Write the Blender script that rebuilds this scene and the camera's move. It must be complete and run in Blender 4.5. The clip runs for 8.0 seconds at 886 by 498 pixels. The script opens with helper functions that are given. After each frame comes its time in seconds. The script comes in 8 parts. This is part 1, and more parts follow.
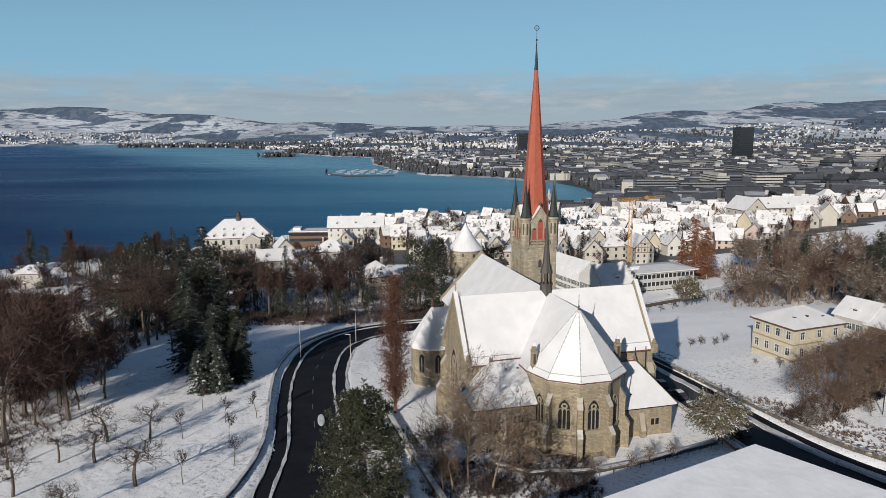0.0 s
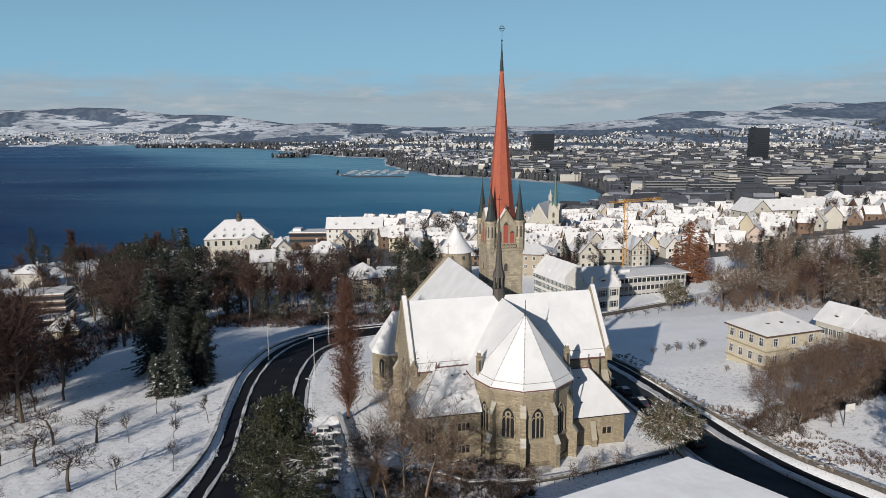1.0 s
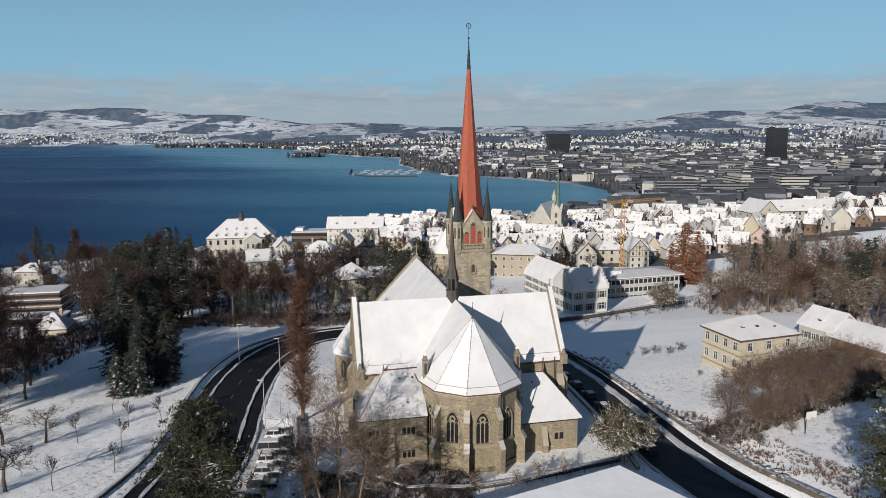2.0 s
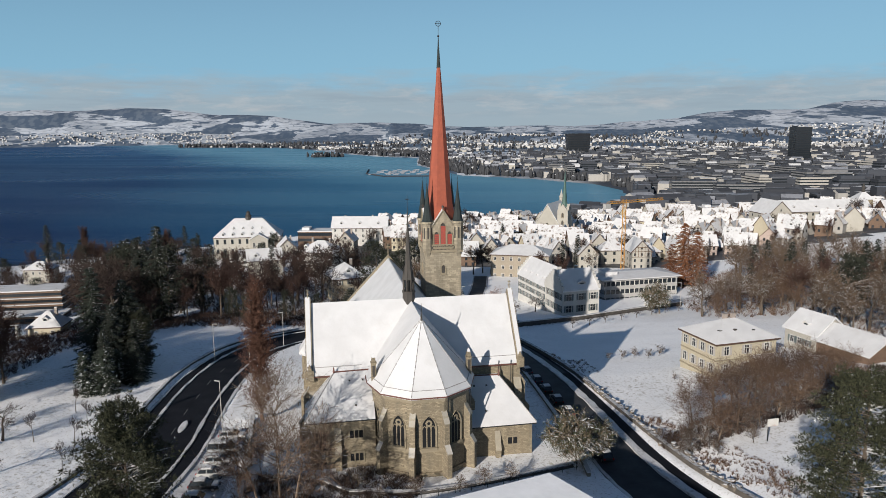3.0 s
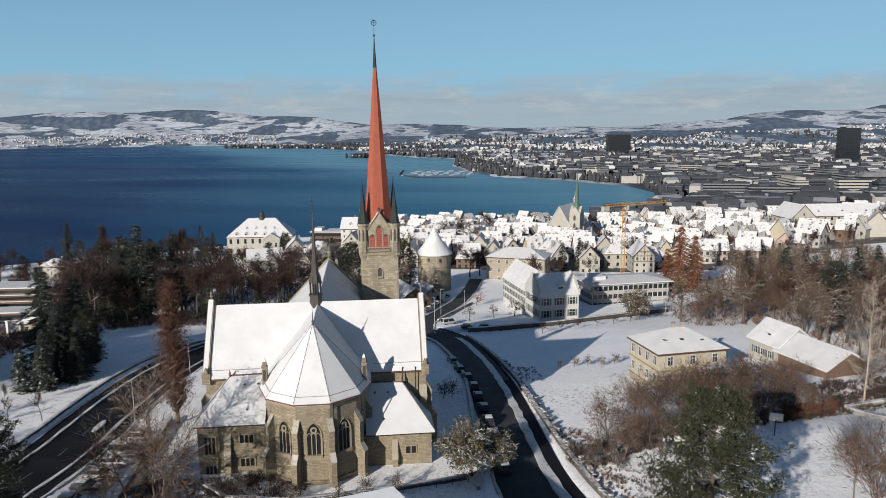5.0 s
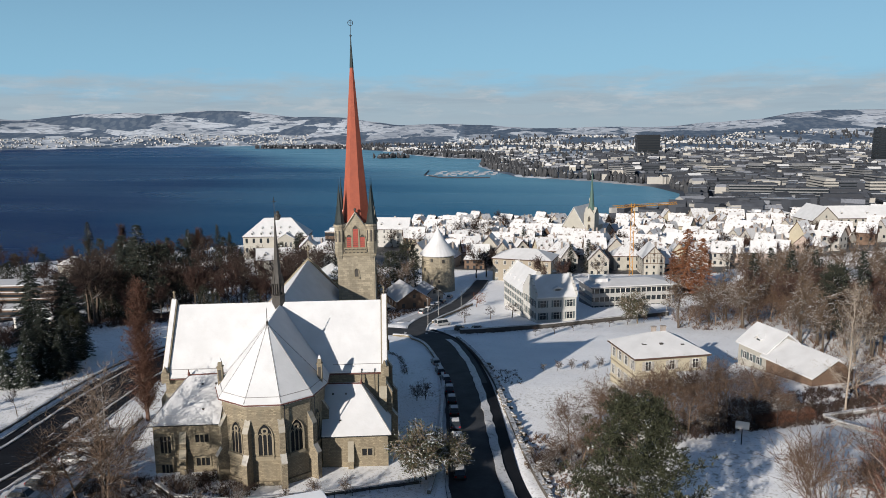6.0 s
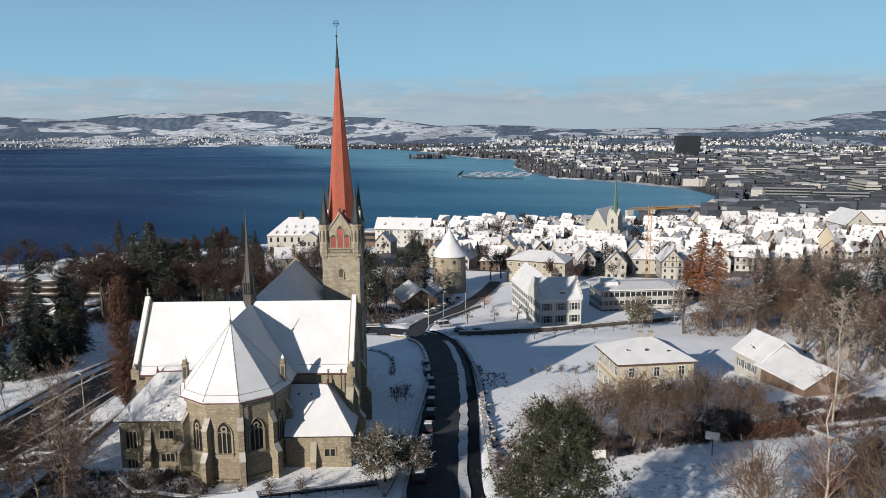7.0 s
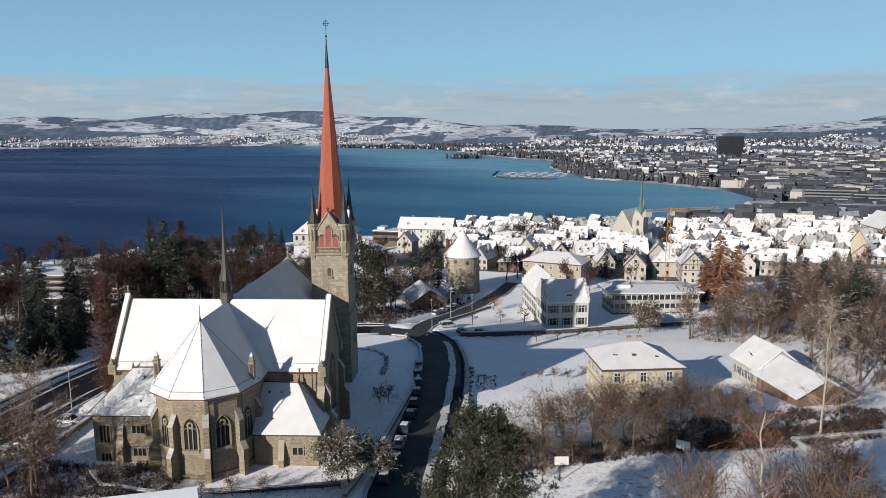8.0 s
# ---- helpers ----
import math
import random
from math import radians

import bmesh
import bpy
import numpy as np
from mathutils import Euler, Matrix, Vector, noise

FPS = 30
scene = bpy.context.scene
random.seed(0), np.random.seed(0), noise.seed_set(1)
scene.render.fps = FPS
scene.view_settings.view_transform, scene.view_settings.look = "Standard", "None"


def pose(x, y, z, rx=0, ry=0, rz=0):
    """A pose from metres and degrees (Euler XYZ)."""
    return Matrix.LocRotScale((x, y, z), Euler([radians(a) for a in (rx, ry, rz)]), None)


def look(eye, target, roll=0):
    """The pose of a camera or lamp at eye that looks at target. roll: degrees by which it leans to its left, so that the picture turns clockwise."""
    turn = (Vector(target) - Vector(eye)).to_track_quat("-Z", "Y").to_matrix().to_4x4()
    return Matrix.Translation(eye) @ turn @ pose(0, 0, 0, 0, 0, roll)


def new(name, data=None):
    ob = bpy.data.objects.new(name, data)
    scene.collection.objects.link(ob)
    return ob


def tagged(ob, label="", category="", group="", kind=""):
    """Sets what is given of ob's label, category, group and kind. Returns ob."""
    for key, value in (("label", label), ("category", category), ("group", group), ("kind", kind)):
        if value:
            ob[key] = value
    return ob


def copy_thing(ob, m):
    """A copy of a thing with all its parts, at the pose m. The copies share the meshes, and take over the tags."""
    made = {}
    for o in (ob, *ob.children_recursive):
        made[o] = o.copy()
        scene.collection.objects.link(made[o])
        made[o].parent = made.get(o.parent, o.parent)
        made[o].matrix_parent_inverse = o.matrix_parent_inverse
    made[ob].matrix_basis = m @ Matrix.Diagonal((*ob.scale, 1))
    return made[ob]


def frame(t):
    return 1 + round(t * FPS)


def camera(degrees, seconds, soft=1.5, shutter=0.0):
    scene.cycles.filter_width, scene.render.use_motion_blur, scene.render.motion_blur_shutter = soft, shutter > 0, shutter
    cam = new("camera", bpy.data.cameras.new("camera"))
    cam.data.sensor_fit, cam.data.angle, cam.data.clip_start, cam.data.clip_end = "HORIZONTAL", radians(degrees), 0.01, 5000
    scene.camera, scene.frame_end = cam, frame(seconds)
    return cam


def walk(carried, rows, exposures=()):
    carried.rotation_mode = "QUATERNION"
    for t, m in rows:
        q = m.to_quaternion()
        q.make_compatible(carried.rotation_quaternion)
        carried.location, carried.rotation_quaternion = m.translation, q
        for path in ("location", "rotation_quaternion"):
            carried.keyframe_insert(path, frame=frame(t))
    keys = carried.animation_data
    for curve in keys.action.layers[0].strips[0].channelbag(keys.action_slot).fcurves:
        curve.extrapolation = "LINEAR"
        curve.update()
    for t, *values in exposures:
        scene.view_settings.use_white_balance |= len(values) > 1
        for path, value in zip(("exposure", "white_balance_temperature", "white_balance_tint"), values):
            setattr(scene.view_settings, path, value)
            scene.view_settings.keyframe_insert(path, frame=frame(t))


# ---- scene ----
cam = camera(64.4, 8.0, 0.85)
PATH = [
    (0, (2.223, 1.38, 50.097), (2.186, 3.351, 49.757), -0.4),
    (0.5, (7.703, 2.405, 50.266), (7.644, 4.375, 49.927), -0.4),
    (1, (13.215, 3.551, 50.29), (13.131, 5.52, 49.952), -0.4),
    (1.5, (18.599, 4.821, 50.178), (18.491, 6.789, 49.84), -0.4),
    (3, (34.495, 8.651, 49.786), (34.297, 10.612, 49.448), -0.5),
    (3.5, (39.815, 9.943, 49.714), (39.586, 11.901, 49.376), -0.6),
    (4, (45.093, 11.305, 49.659), (44.829, 13.258, 49.322), -0.6),
    (4.5, (50.449, 12.731, 49.594), (50.145, 14.679, 49.259), -0.5),
    (5, (55.787, 14.193, 49.549), (55.465, 16.138, 49.215), -0.5),
    (6.5, (71.339, 18.789, 49.39), (70.878, 20.706, 49.059), -0.5),
    (7, (76.511, 20.548, 49.349), (75.999, 22.453, 49.019), -0.4),
    (7.5, (81.501, 22.393, 49.29), (80.937, 24.283, 48.96), -0.4),
    (8, (86.196, 24.249, 49.302), (85.577, 26.123, 48.972), -0.3),
]
walk(cam, [(t, look(eye, target, roll)) for t, eye, target, roll in PATH], [(0, 0.17), (5, 0.24), (8, 0.37)])

# ---- world, sun, exposure ----
SUN_HEADING, SUN_UP = 22.5, 18.7  # where the light travels to (degrees from +y towards +x), and the sun's height


def make_world():
    w = bpy.data.worlds.new("winter_sky")
    scene.world = w
    w.use_nodes = True
    nt = w.node_tree
    n, l = nt.nodes, nt.links
    n.clear()
    out = n.new("ShaderNodeOutputWorld")
    bg = n.new("ShaderNodeBackground")
    sky = n.new("ShaderNodeTexSky")
    sky.sky_type, sky.sun_disc = "NISHITA", False
    sky.sun_elevation, sky.sun_rotation = radians(SUN_UP), radians(SUN_HEADING + 180)
    sky.altitude, sky.air_density, sky.dust_density, sky.ozone_density = 450, 1.0, 0.5, 2.6
    # pale haze towards the horizon, with a low bank of cloud in it
    co = n.new("ShaderNodeTexCoord")
    sep = n.new("ShaderNodeSeparateXYZ")
    l.new(co.outputs["Generated"], sep.inputs[0])

    def ramp(src, stops):
        r = n.new("ShaderNodeValToRGB")
        for k, (at, v) in enumerate(stops):
            e = r.color_ramp.elements[k] if k < 2 else r.color_ramp.elements.new(at)
            e.position, e.color = at, (v, v, v, 1)
        l.new(src, r.inputs[0])
        return r.outputs[0]

    def blend(fac, a, col):
        mx = n.new("ShaderNodeMix")
        mx.data_type = "RGBA"
        l.new(fac, mx.inputs[0])
        l.new(a, mx.inputs[6])
        mx.inputs[7].default_value = (*col, 1)
        return mx.outputs[2]

    def field(scale, detail, stretch, seed):
        mp = n.new("ShaderNodeMapping")
        mp.inputs["Scale"].default_value, mp.inputs["Location"].default_value = stretch, (seed, seed, 0)
        l.new(co.outputs["Generated"], mp.inputs[0])
        no = n.new("ShaderNodeTexNoise")
        no.inputs["Scale"].default_value, no.inputs["Detail"].default_value, no.inputs["Roughness"].default_value = scale, detail, 0.62
        l.new(mp.outputs[0], no.inputs["Vector"])
        return no.outputs["Fac"]

    def calc(op, a, b, third=None):
        m = n.new("ShaderNodeMath")
        m.operation = op
        for i, v in enumerate((a, b, third)):
            if isinstance(v, (int, float)):
                m.inputs[i].default_value = v
            elif v is not None:
                l.new(v, m.inputs[i])
        return m.outputs[0]

    up = sep.outputs[2]
    c = blend(ramp(up, [(0.0, 0.92), (0.40, 0.0), (0.06, 0.82), (0.18, 0.5)]), sky.outputs[0], (3.5, 7.25, 10.3))
    # a bank of grey cloud with an uneven top, and paler heaps of cloud in it
    edge = calc("ADD", calc("MULTIPLY_ADD", field(2.0, 9, (4.0, 4.0, 20.0), 0.0), -0.11, up), 0.055)
    c = blend(ramp(edge, [(0.0, 0.94), (0.078, 0.0), (0.044, 0.86), (0.060, 0.42)]), c, (5.1, 6.2, 7.0))
    band = ramp(up, [(0.012, 0.0), (0.075, 0.0), (0.030, 1.0), (0.052, 0.8)])
    heap = ramp(field(5.0, 7, (3.2, 3.2, 13.0), 4.3), [(0.50, 0.0), (0.72, 1.0)])
    c = blend(calc("MULTIPLY", calc("MULTIPLY", band, heap), 0.75), c, (7.7, 7.9, 8.1))
    dim = ramp(field(3.0, 6, (2.6, 2.6, 30.0), 9.1), [(0.46, 0.0), (0.66, 1.0)])
    c = blend(calc("MULTIPLY", calc("MULTIPLY", band, dim), 0.45), c, (3.9, 4.95, 6.0))
    l.new(c, bg.inputs[0])
    bg.inputs[1].default_value = 0.060
    l.new(bg.outputs[0], out.inputs[0])


make_world()
sun = new("sun", bpy.data.lights.new("sun", "SUN"))
sun.data.energy, sun.data.angle, sun.data.color = 5.0, radians(0.53), (1.0, 0.925, 0.83)
_h = radians(SUN_HEADING)
sun.matrix_world = look((0, 0, 200), (math.sin(_h) * 100, math.cos(_h) * 100, 200 - 100 * math.tan(radians(SUN_UP))))

# ---- materials ----
def nodes(name, rough=0.8, metal=0.0):
    m = bpy.data.materials.new(name)
    m.use_nodes = True
    nt = m.node_tree
    b = nt.nodes["Principled BSDF"]
    b.inputs["Roughness"].default_value, b.inputs["Metallic"].default_value = rough, metal
    return m, nt, b


def noise_fac(nt, scale, detail=5.0, lo=0.35, hi=0.65, stretch=(1, 1, 1), seed=0.0, world=False):
    """A noise from 0 to 1 over the surface, at so many waves a metre."""
    co = nt.nodes.new("ShaderNodeNewGeometry" if world else "ShaderNodeTexCoord")
    mp = nt.nodes.new("ShaderNodeMapping")
    mp.inputs["Scale"].default_value, mp.inputs["Location"].default_value = stretch, (seed, seed * 2, seed * 3)
    nt.links.new(co.outputs["Position" if world else "Object"], mp.inputs[0])
    no = nt.nodes.new("ShaderNodeTexNoise")
    no.inputs["Scale"].default_value, no.inputs["Detail"].default_value = scale, detail
    nt.links.new(mp.outputs[0], no.inputs["Vector"])
    mr = nt.nodes.new("ShaderNodeMapRange")
    mr.inputs[1].default_value, mr.inputs[2].default_value = lo, hi
    nt.links.new(no.outputs["Fac"], mr.inputs[0])
    return mr.outputs[0]


def mixed(nt, fac, a, b):
    mx = nt.nodes.new("ShaderNodeMix")
    mx.data_type = "RGBA"
    if isinstance(fac, float):
        mx.inputs[0].default_value = fac
    else:
        nt.links.new(fac, mx.inputs[0])
    for v, i in ((a, 6), (b, 7)):
        if isinstance(v, tuple):
            mx.inputs[i].default_value = (*v, 1)
        else:
            nt.links.new(v, mx.inputs[i])
    return mx.outputs[2]


def math_node(nt, op, a, b=0.0):
    n = nt.nodes.new("ShaderNodeMath")
    n.operation, n.use_clamp = op, True
    for v, i in ((a, 0), (b, 1)):
        if isinstance(v, (int, float)):
            n.inputs[i].default_value = v
        else:
            nt.links.new(v, n.inputs[i])
    return n.outputs[0]


def bumped(nt, b, fac, strength=0.4, dist=0.05):
    n = nt.nodes.new("ShaderNodeBump")
    n.inputs["Strength"].default_value, n.inputs["Distance"].default_value = strength, dist
    nt.links.new(fac, n.inputs["Height"])
    nt.links.new(n.outputs[0], b.inputs["Normal"])


def up_fac(nt, lo, hi):
    """How far the surface faces upwards, from 0 to 1: where snow lies."""
    g = nt.nodes.new("ShaderNodeNewGeometry")
    s = nt.nodes.new("ShaderNodeSeparateXYZ")
    nt.links.new(g.outputs["Normal"], s.inputs[0])
    mr = nt.nodes.new("ShaderNodeMapRange")
    mr.inputs[1].default_value, mr.inputs[2].default_value = lo, hi
    nt.links.new(s.outputs[2], mr.inputs[0])
    return mr.outputs[0]


def random_shift(nt, col, amount=0.25):
    oi = nt.nodes.new("ShaderNodeObjectInfo")
    mr = nt.nodes.new("ShaderNodeMapRange")
    mr.inputs[3].default_value, mr.inputs[4].default_value = 1 - amount, 1 + amount
    nt.links.new(oi.outputs["Random"], mr.inputs[0])
    hv = nt.nodes.new("ShaderNodeHueSaturation")
    nt.links.new(mr.outputs[0], hv.inputs["Value"])
    nt.links.new(col, hv.inputs["Color"])
    return hv.outputs[0]


def mat(name, a, b, scale=0.6, rough=0.85, fine=6.0, bump=0.3, metal=0.0, shift=0.0, snow=None, stretch=(1, 1, 1)):
    """Two colours mixed by a coarse and a fine noise; snow=(lo, hi): snow on what faces up."""
    m, nt, bs = nodes(name, rough, metal)
    a, b = (tuple(v * 0.82 for v in q) for q in (a, b))
    c = mixed(nt, noise_fac(nt, scale, 6, 0.3, 0.7, stretch), a, b)
    f2 = noise_fac(nt, fine, 4, 0.25, 0.75, stretch, 3.0)
    dark = tuple(v * 0.62 for v in a)
    c = mixed(nt, math_node(nt, "MULTIPLY", f2, 0.45), c, dark)
    if shift:
        c = random_shift(nt, c, shift)
    if snow:
        f = math_node(nt, "MULTIPLY", up_fac(nt, *snow), noise_fac(nt, 1.6, 4, 0.36, 0.5, seed=8.0))
        c = mixed(nt, f, c, (0.82, 0.83, 0.86))
    nt.links.new(c, bs.inputs["Base Color"])
    if bump:
        bumped(nt, bs, f2, bump, 0.04)
    return m


def stone_mat(name, a, b, mortar, w=0.55, h=0.28):
    """Coursed rubble: blocks of uneven colour with joints in relief."""
    m, nt, bs = nodes(name, 0.92)
    co = nt.nodes.new("ShaderNodeTexCoord")
    sp = nt.nodes.new("ShaderNodeSeparateXYZ")
    nt.links.new(co.outputs["Object"], sp.inputs[0])
    ad = nt.nodes.new("ShaderNodeMath")
    ad.operation = "ADD"
    nt.links.new(sp.outputs[0], ad.inputs[0])
    nt.links.new(sp.outputs[1], ad.inputs[1])
    cb = nt.nodes.new("ShaderNodeCombineXYZ")
    nt.links.new(ad.outputs[0], cb.inputs[0])
    nt.links.new(sp.outputs[2], cb.inputs[1])
    br = nt.nodes.new("ShaderNodeTexBrick")
    br.inputs["Scale"].default_value = 1.0
    br.inputs["Mortar Size"].default_value, br.inputs["Mortar Smooth"].default_value = 0.025, 0.5
    br.inputs["Brick Width"].default_value, br.inputs["Row Height"].default_value = w, h
    for k, v in (("Color1", a), ("Color2", b), ("Mortar", mortar)):
        br.inputs[k].default_value = (*v, 1)
    wn = nt.nodes.new("ShaderNodeTexNoise")
    wn.inputs["Scale"].default_value, wn.inputs["Detail"].default_value = 1.7, 3
    nt.links.new(co.outputs["Object"], wn.inputs["Vector"])
    wv = nt.nodes.new("ShaderNodeVectorMath")
    wv.operation = "MULTIPLY_ADD"
    nt.links.new(wn.outputs["Color"], wv.inputs[0])
    wv.inputs[1].default_value = (0.5, 0.22, 0)
    nt.links.new(cb.outputs[0], wv.inputs[2])
    nt.links.new(wv.outputs[0], br.inputs["Vector"])
    big = noise_fac(nt, 0.22, 6, 0.35, 0.65)
    c = mixed(nt, math_node(nt, "MULTIPLY", big, 0.55), br.outputs["Color"], tuple(v * 0.62 for v in a))
    streak = noise_fac(nt, 0.9, 5, 0.46, 0.68, (1, 1, 0.12), 5.0)
    c = mixed(nt, math_node(nt, "MULTIPLY", streak, 0.5), c, (0.10, 0.09, 0.07))
    spots = noise_fac(nt, 2.4, 5, 0.45, 0.62, seed=9.0)
    c = mixed(nt, math_node(nt, "MULTIPLY", spots, 0.42), c, tuple(v * 1.25 for v in b))
    nt.links.new(c, bs.inputs["Base Color"])
    bumped(nt, bs, br.outputs["Fac"], -0.6, 0.05)
    return m


# ground snow brighter than sloped roof snow: uneven sunlight is evened out in colour
SNOW = (0.93, 0.93, 0.94)


def snow_mat(name, speck=(0.30, 0.25, 0.17), amount=0.0, scale=0.8, fresh=(0.60, 0.60, 0.61)):
    """Fresh snow; fresh: its colour, dimmed by default for slopes in the sun; amount: how much of what lies under it
    shows through in patches.
    """
    m, nt, bs = nodes(name, 0.6)
    bs.inputs["Specular IOR Level"].default_value = 0.25
    c = mixed(nt, noise_fac(nt, 0.35, 5), fresh, tuple(v * 0.9 for v in fresh))
    if amount:
        f = math_node(nt, "MULTIPLY", noise_fac(nt, scale, 8, 0.56, 0.72, seed=2.0), amount)
        c = mixed(nt, f, c, speck)
        f = math_node(nt, "MULTIPLY", noise_fac(nt, scale * 6, 3, 0.6, 0.7, seed=4.0), amount * 0.8)
        c = mixed(nt, f, c, speck)
    nt.links.new(c, bs.inputs["Base Color"])
    bumped(nt, bs, noise_fac(nt, 1.1, 6), 0.14, 0.08)
    return m


def glass_mat(name, col=(0.02, 0.025, 0.03), rough=0.12):
    m, nt, bs = nodes(name, rough)
    bs.inputs["Base Color"].default_value = (*col, 1)
    bs.inputs["Specular IOR Level"].default_value = 0.6
    return m


M_SNOW = snow_mat("roof_snow", (0.40, 0.36, 0.32), 0.10, 0.5)
M_STONE = stone_mat("sandstone_rubble", (0.34, 0.285, 0.195), (0.165, 0.135, 0.094), (0.115, 0.096, 0.069), 0.46, 0.22)
M_ASHLAR = mat("sandstone_ashlar", (0.34, 0.29, 0.205), (0.26, 0.22, 0.155), 0.8, 0.9)
M_TOWER = stone_mat("tower_sandstone", (0.38, 0.33, 0.245), (0.19, 0.163, 0.12), (0.13, 0.115, 0.088), 0.9, 0.42)
M_TILE = mat("red_spire_tile", (0.39, 0.095, 0.05), (0.29, 0.07, 0.041), 0.9, 0.8, 4.0, 0.4)
M_COPPER = mat("dark_patina_copper", (0.02, 0.032, 0.034), (0.036, 0.044, 0.042), 0.9, 0.55, metal=0.3)
M_SLATE = mat("dark_slate", (0.045, 0.04, 0.036), (0.075, 0.065, 0.055), 1.1, 0.6)
M_RED = mat("red_louvre", (0.42, 0.075, 0.05), (0.30, 0.055, 0.04), 2.0, 0.7)
M_IRON = mat("wrought_iron", (0.03, 0.035, 0.04), (0.05, 0.05, 0.055), 3.0, 0.5, metal=0.6)
M_GLASS = glass_mat("window_glass")
M_LEAD = glass_mat("leaded_glass", (0.014, 0.015, 0.017), 0.45)
M_LEAD.node_tree.nodes["Principled BSDF"].inputs["Specular IOR Level"].default_value = 0.2
M_ASPHALT = mat("wet_asphalt", (0.009, 0.010, 0.015), (0.023, 0.025, 0.032), 0.22, 0.85, 3.0, 0.15)
M_ASPHALT.node_tree.nodes["Principled BSDF"].inputs["Specular IOR Level"].default_value = 0.12
M_GUTTER = mat("red_copper_gutter", (0.17, 0.06, 0.045), (0.12, 0.05, 0.04), 1.5, 0.6)
M_BARK = mat("bark", (0.09, 0.07, 0.053), (0.14, 0.108, 0.083), 1.2, 0.95, snow=(0.6, 0.95))
M_WALLTOP = mat("dark_wall_stone", (0.07, 0.065, 0.06), (0.13, 0.115, 0.10), 1.0, 0.95)


# ---- building helpers ----
def link(name, bm, material, parent=None, label="", smooth=False):
    me = bpy.data.meshes.new(name)
    bm.normal_update()
    bm.to_mesh(me)
    bm.free()
    for m in material if isinstance(material, (list, tuple)) else (material,):
        me.materials.append(m)
    if smooth:
        me.shade_smooth()
    ob = new(name, me)
    if parent is not None:
        ob.parent = parent
    if label:
        ob["label"] = label
    return ob


def part(name, bm, material, parent, label="", smooth=False):
    return link(name, bm, material, parent, label, smooth)


def raw(name, verts, faces, material, parent=None, label="", smooth=False):
    me = bpy.data.meshes.new(name)
    me.from_pydata(verts, [], faces)
    me.materials.append(material)
    if smooth:
        me.shade_smooth()
    ob = new(name, me)
    if parent is not None:
        ob.parent = parent
    if label:
        ob["label"] = label
    return ob


def thing(name, m, label, category, group="", kind=""):
    ob = new(name)
    ob.matrix_basis = m
    ob.empty_display_size = 0.5
    return tagged(ob, label, category, group, kind)


def solid(bm, bottom, top):
    """A closed body between two rings of as many points."""
    a = [bm.verts.new(p) for p in bottom]
    b = [bm.verts.new(p) for p in top]
    n = len(a)
    bm.faces.new(a[::-1])
    bm.faces.new(b)
    for i in range(n):
        bm.faces.new((a[i], a[(i + 1) % n], b[(i + 1) % n], b[i]))
    return a, b


def box(bm, x0, x1, y0, y1, z0, z1):
    solid(bm, [(x0, y0, z0), (x1, y0, z0), (x1, y1, z0), (x0, y1, z0)], [(x0, y0, z1), (x1, y0, z1), (x1, y1, z1), (x0, y1, z1)])


def ring(cx, cy, z, r, n=8, turn=0.0, sx=1.0, sy=1.0):
    return [(cx + sx * r * math.cos(2 * math.pi * (i + turn) / n), cy + sy * r * math.sin(2 * math.pi * (i + turn) / n), z) for i in range(n)]


def lathe(bm, cx, cy, rows, n=8, turn=0.5):
    """Stacked rings (z, r)."""
    last = None
    for z, r in rows:
        vs = [bm.verts.new(p) for p in ring(cx, cy, z, max(r, 0.002), n, turn)]
        if last:
            for i in range(n):
                bm.faces.new((last[i], last[(i + 1) % n], vs[(i + 1) % n], vs[i]))
        else:
            bm.faces.new(vs[::-1])
        last = vs
    bm.faces.new(last)


def slab(bm, quad, thick):
    """A plate over a polygon, as thick as given upwards."""
    solid(bm, quad, [(x, y, z + thick) for x, y, z in quad])


def extrude_profile(bm, prof, axis, a, b):
    """A body with a closed profile of (across, z) points, drawn from a to b along x or y."""
    f = (lambda s, p: (s, p[0], p[1])) if axis == "x" else (lambda s, p: (p[0], s, p[1]))
    solid(bm, [f(a, p) for p in prof], [f(b, p) for p in prof])


def fixed(bm):
    bmesh.ops.recalc_face_normals(bm, faces=bm.faces)
    return bm


def moved(bm, m):
    bmesh.ops.transform(bm, matrix=m, verts=bm.verts)
    return bm


def bar(bm, p, q, r, n=4, r2=None):
    """A straight rod from p to q."""
    p, q = Vector(p), Vector(q)
    d = (q - p).normalized()
    s = d.cross(Vector((0, 0, 1)) if abs(d.z) < 0.9 else Vector((1, 0, 0))).normalized()
    t = d.cross(s)
    r2 = r if r2 is None else r2
    ra = [p + (s * math.cos(a) + t * math.sin(a)) * r for a in (2 * math.pi * i / n for i in range(n))]
    rb = [q + (s * math.cos(a) + t * math.sin(a)) * r2 for a in (2 * math.pi * i / n for i in range(n))]
    solid(bm, ra, rb)


# ---- the lie of the land ----
LAKE_Z = -33.0
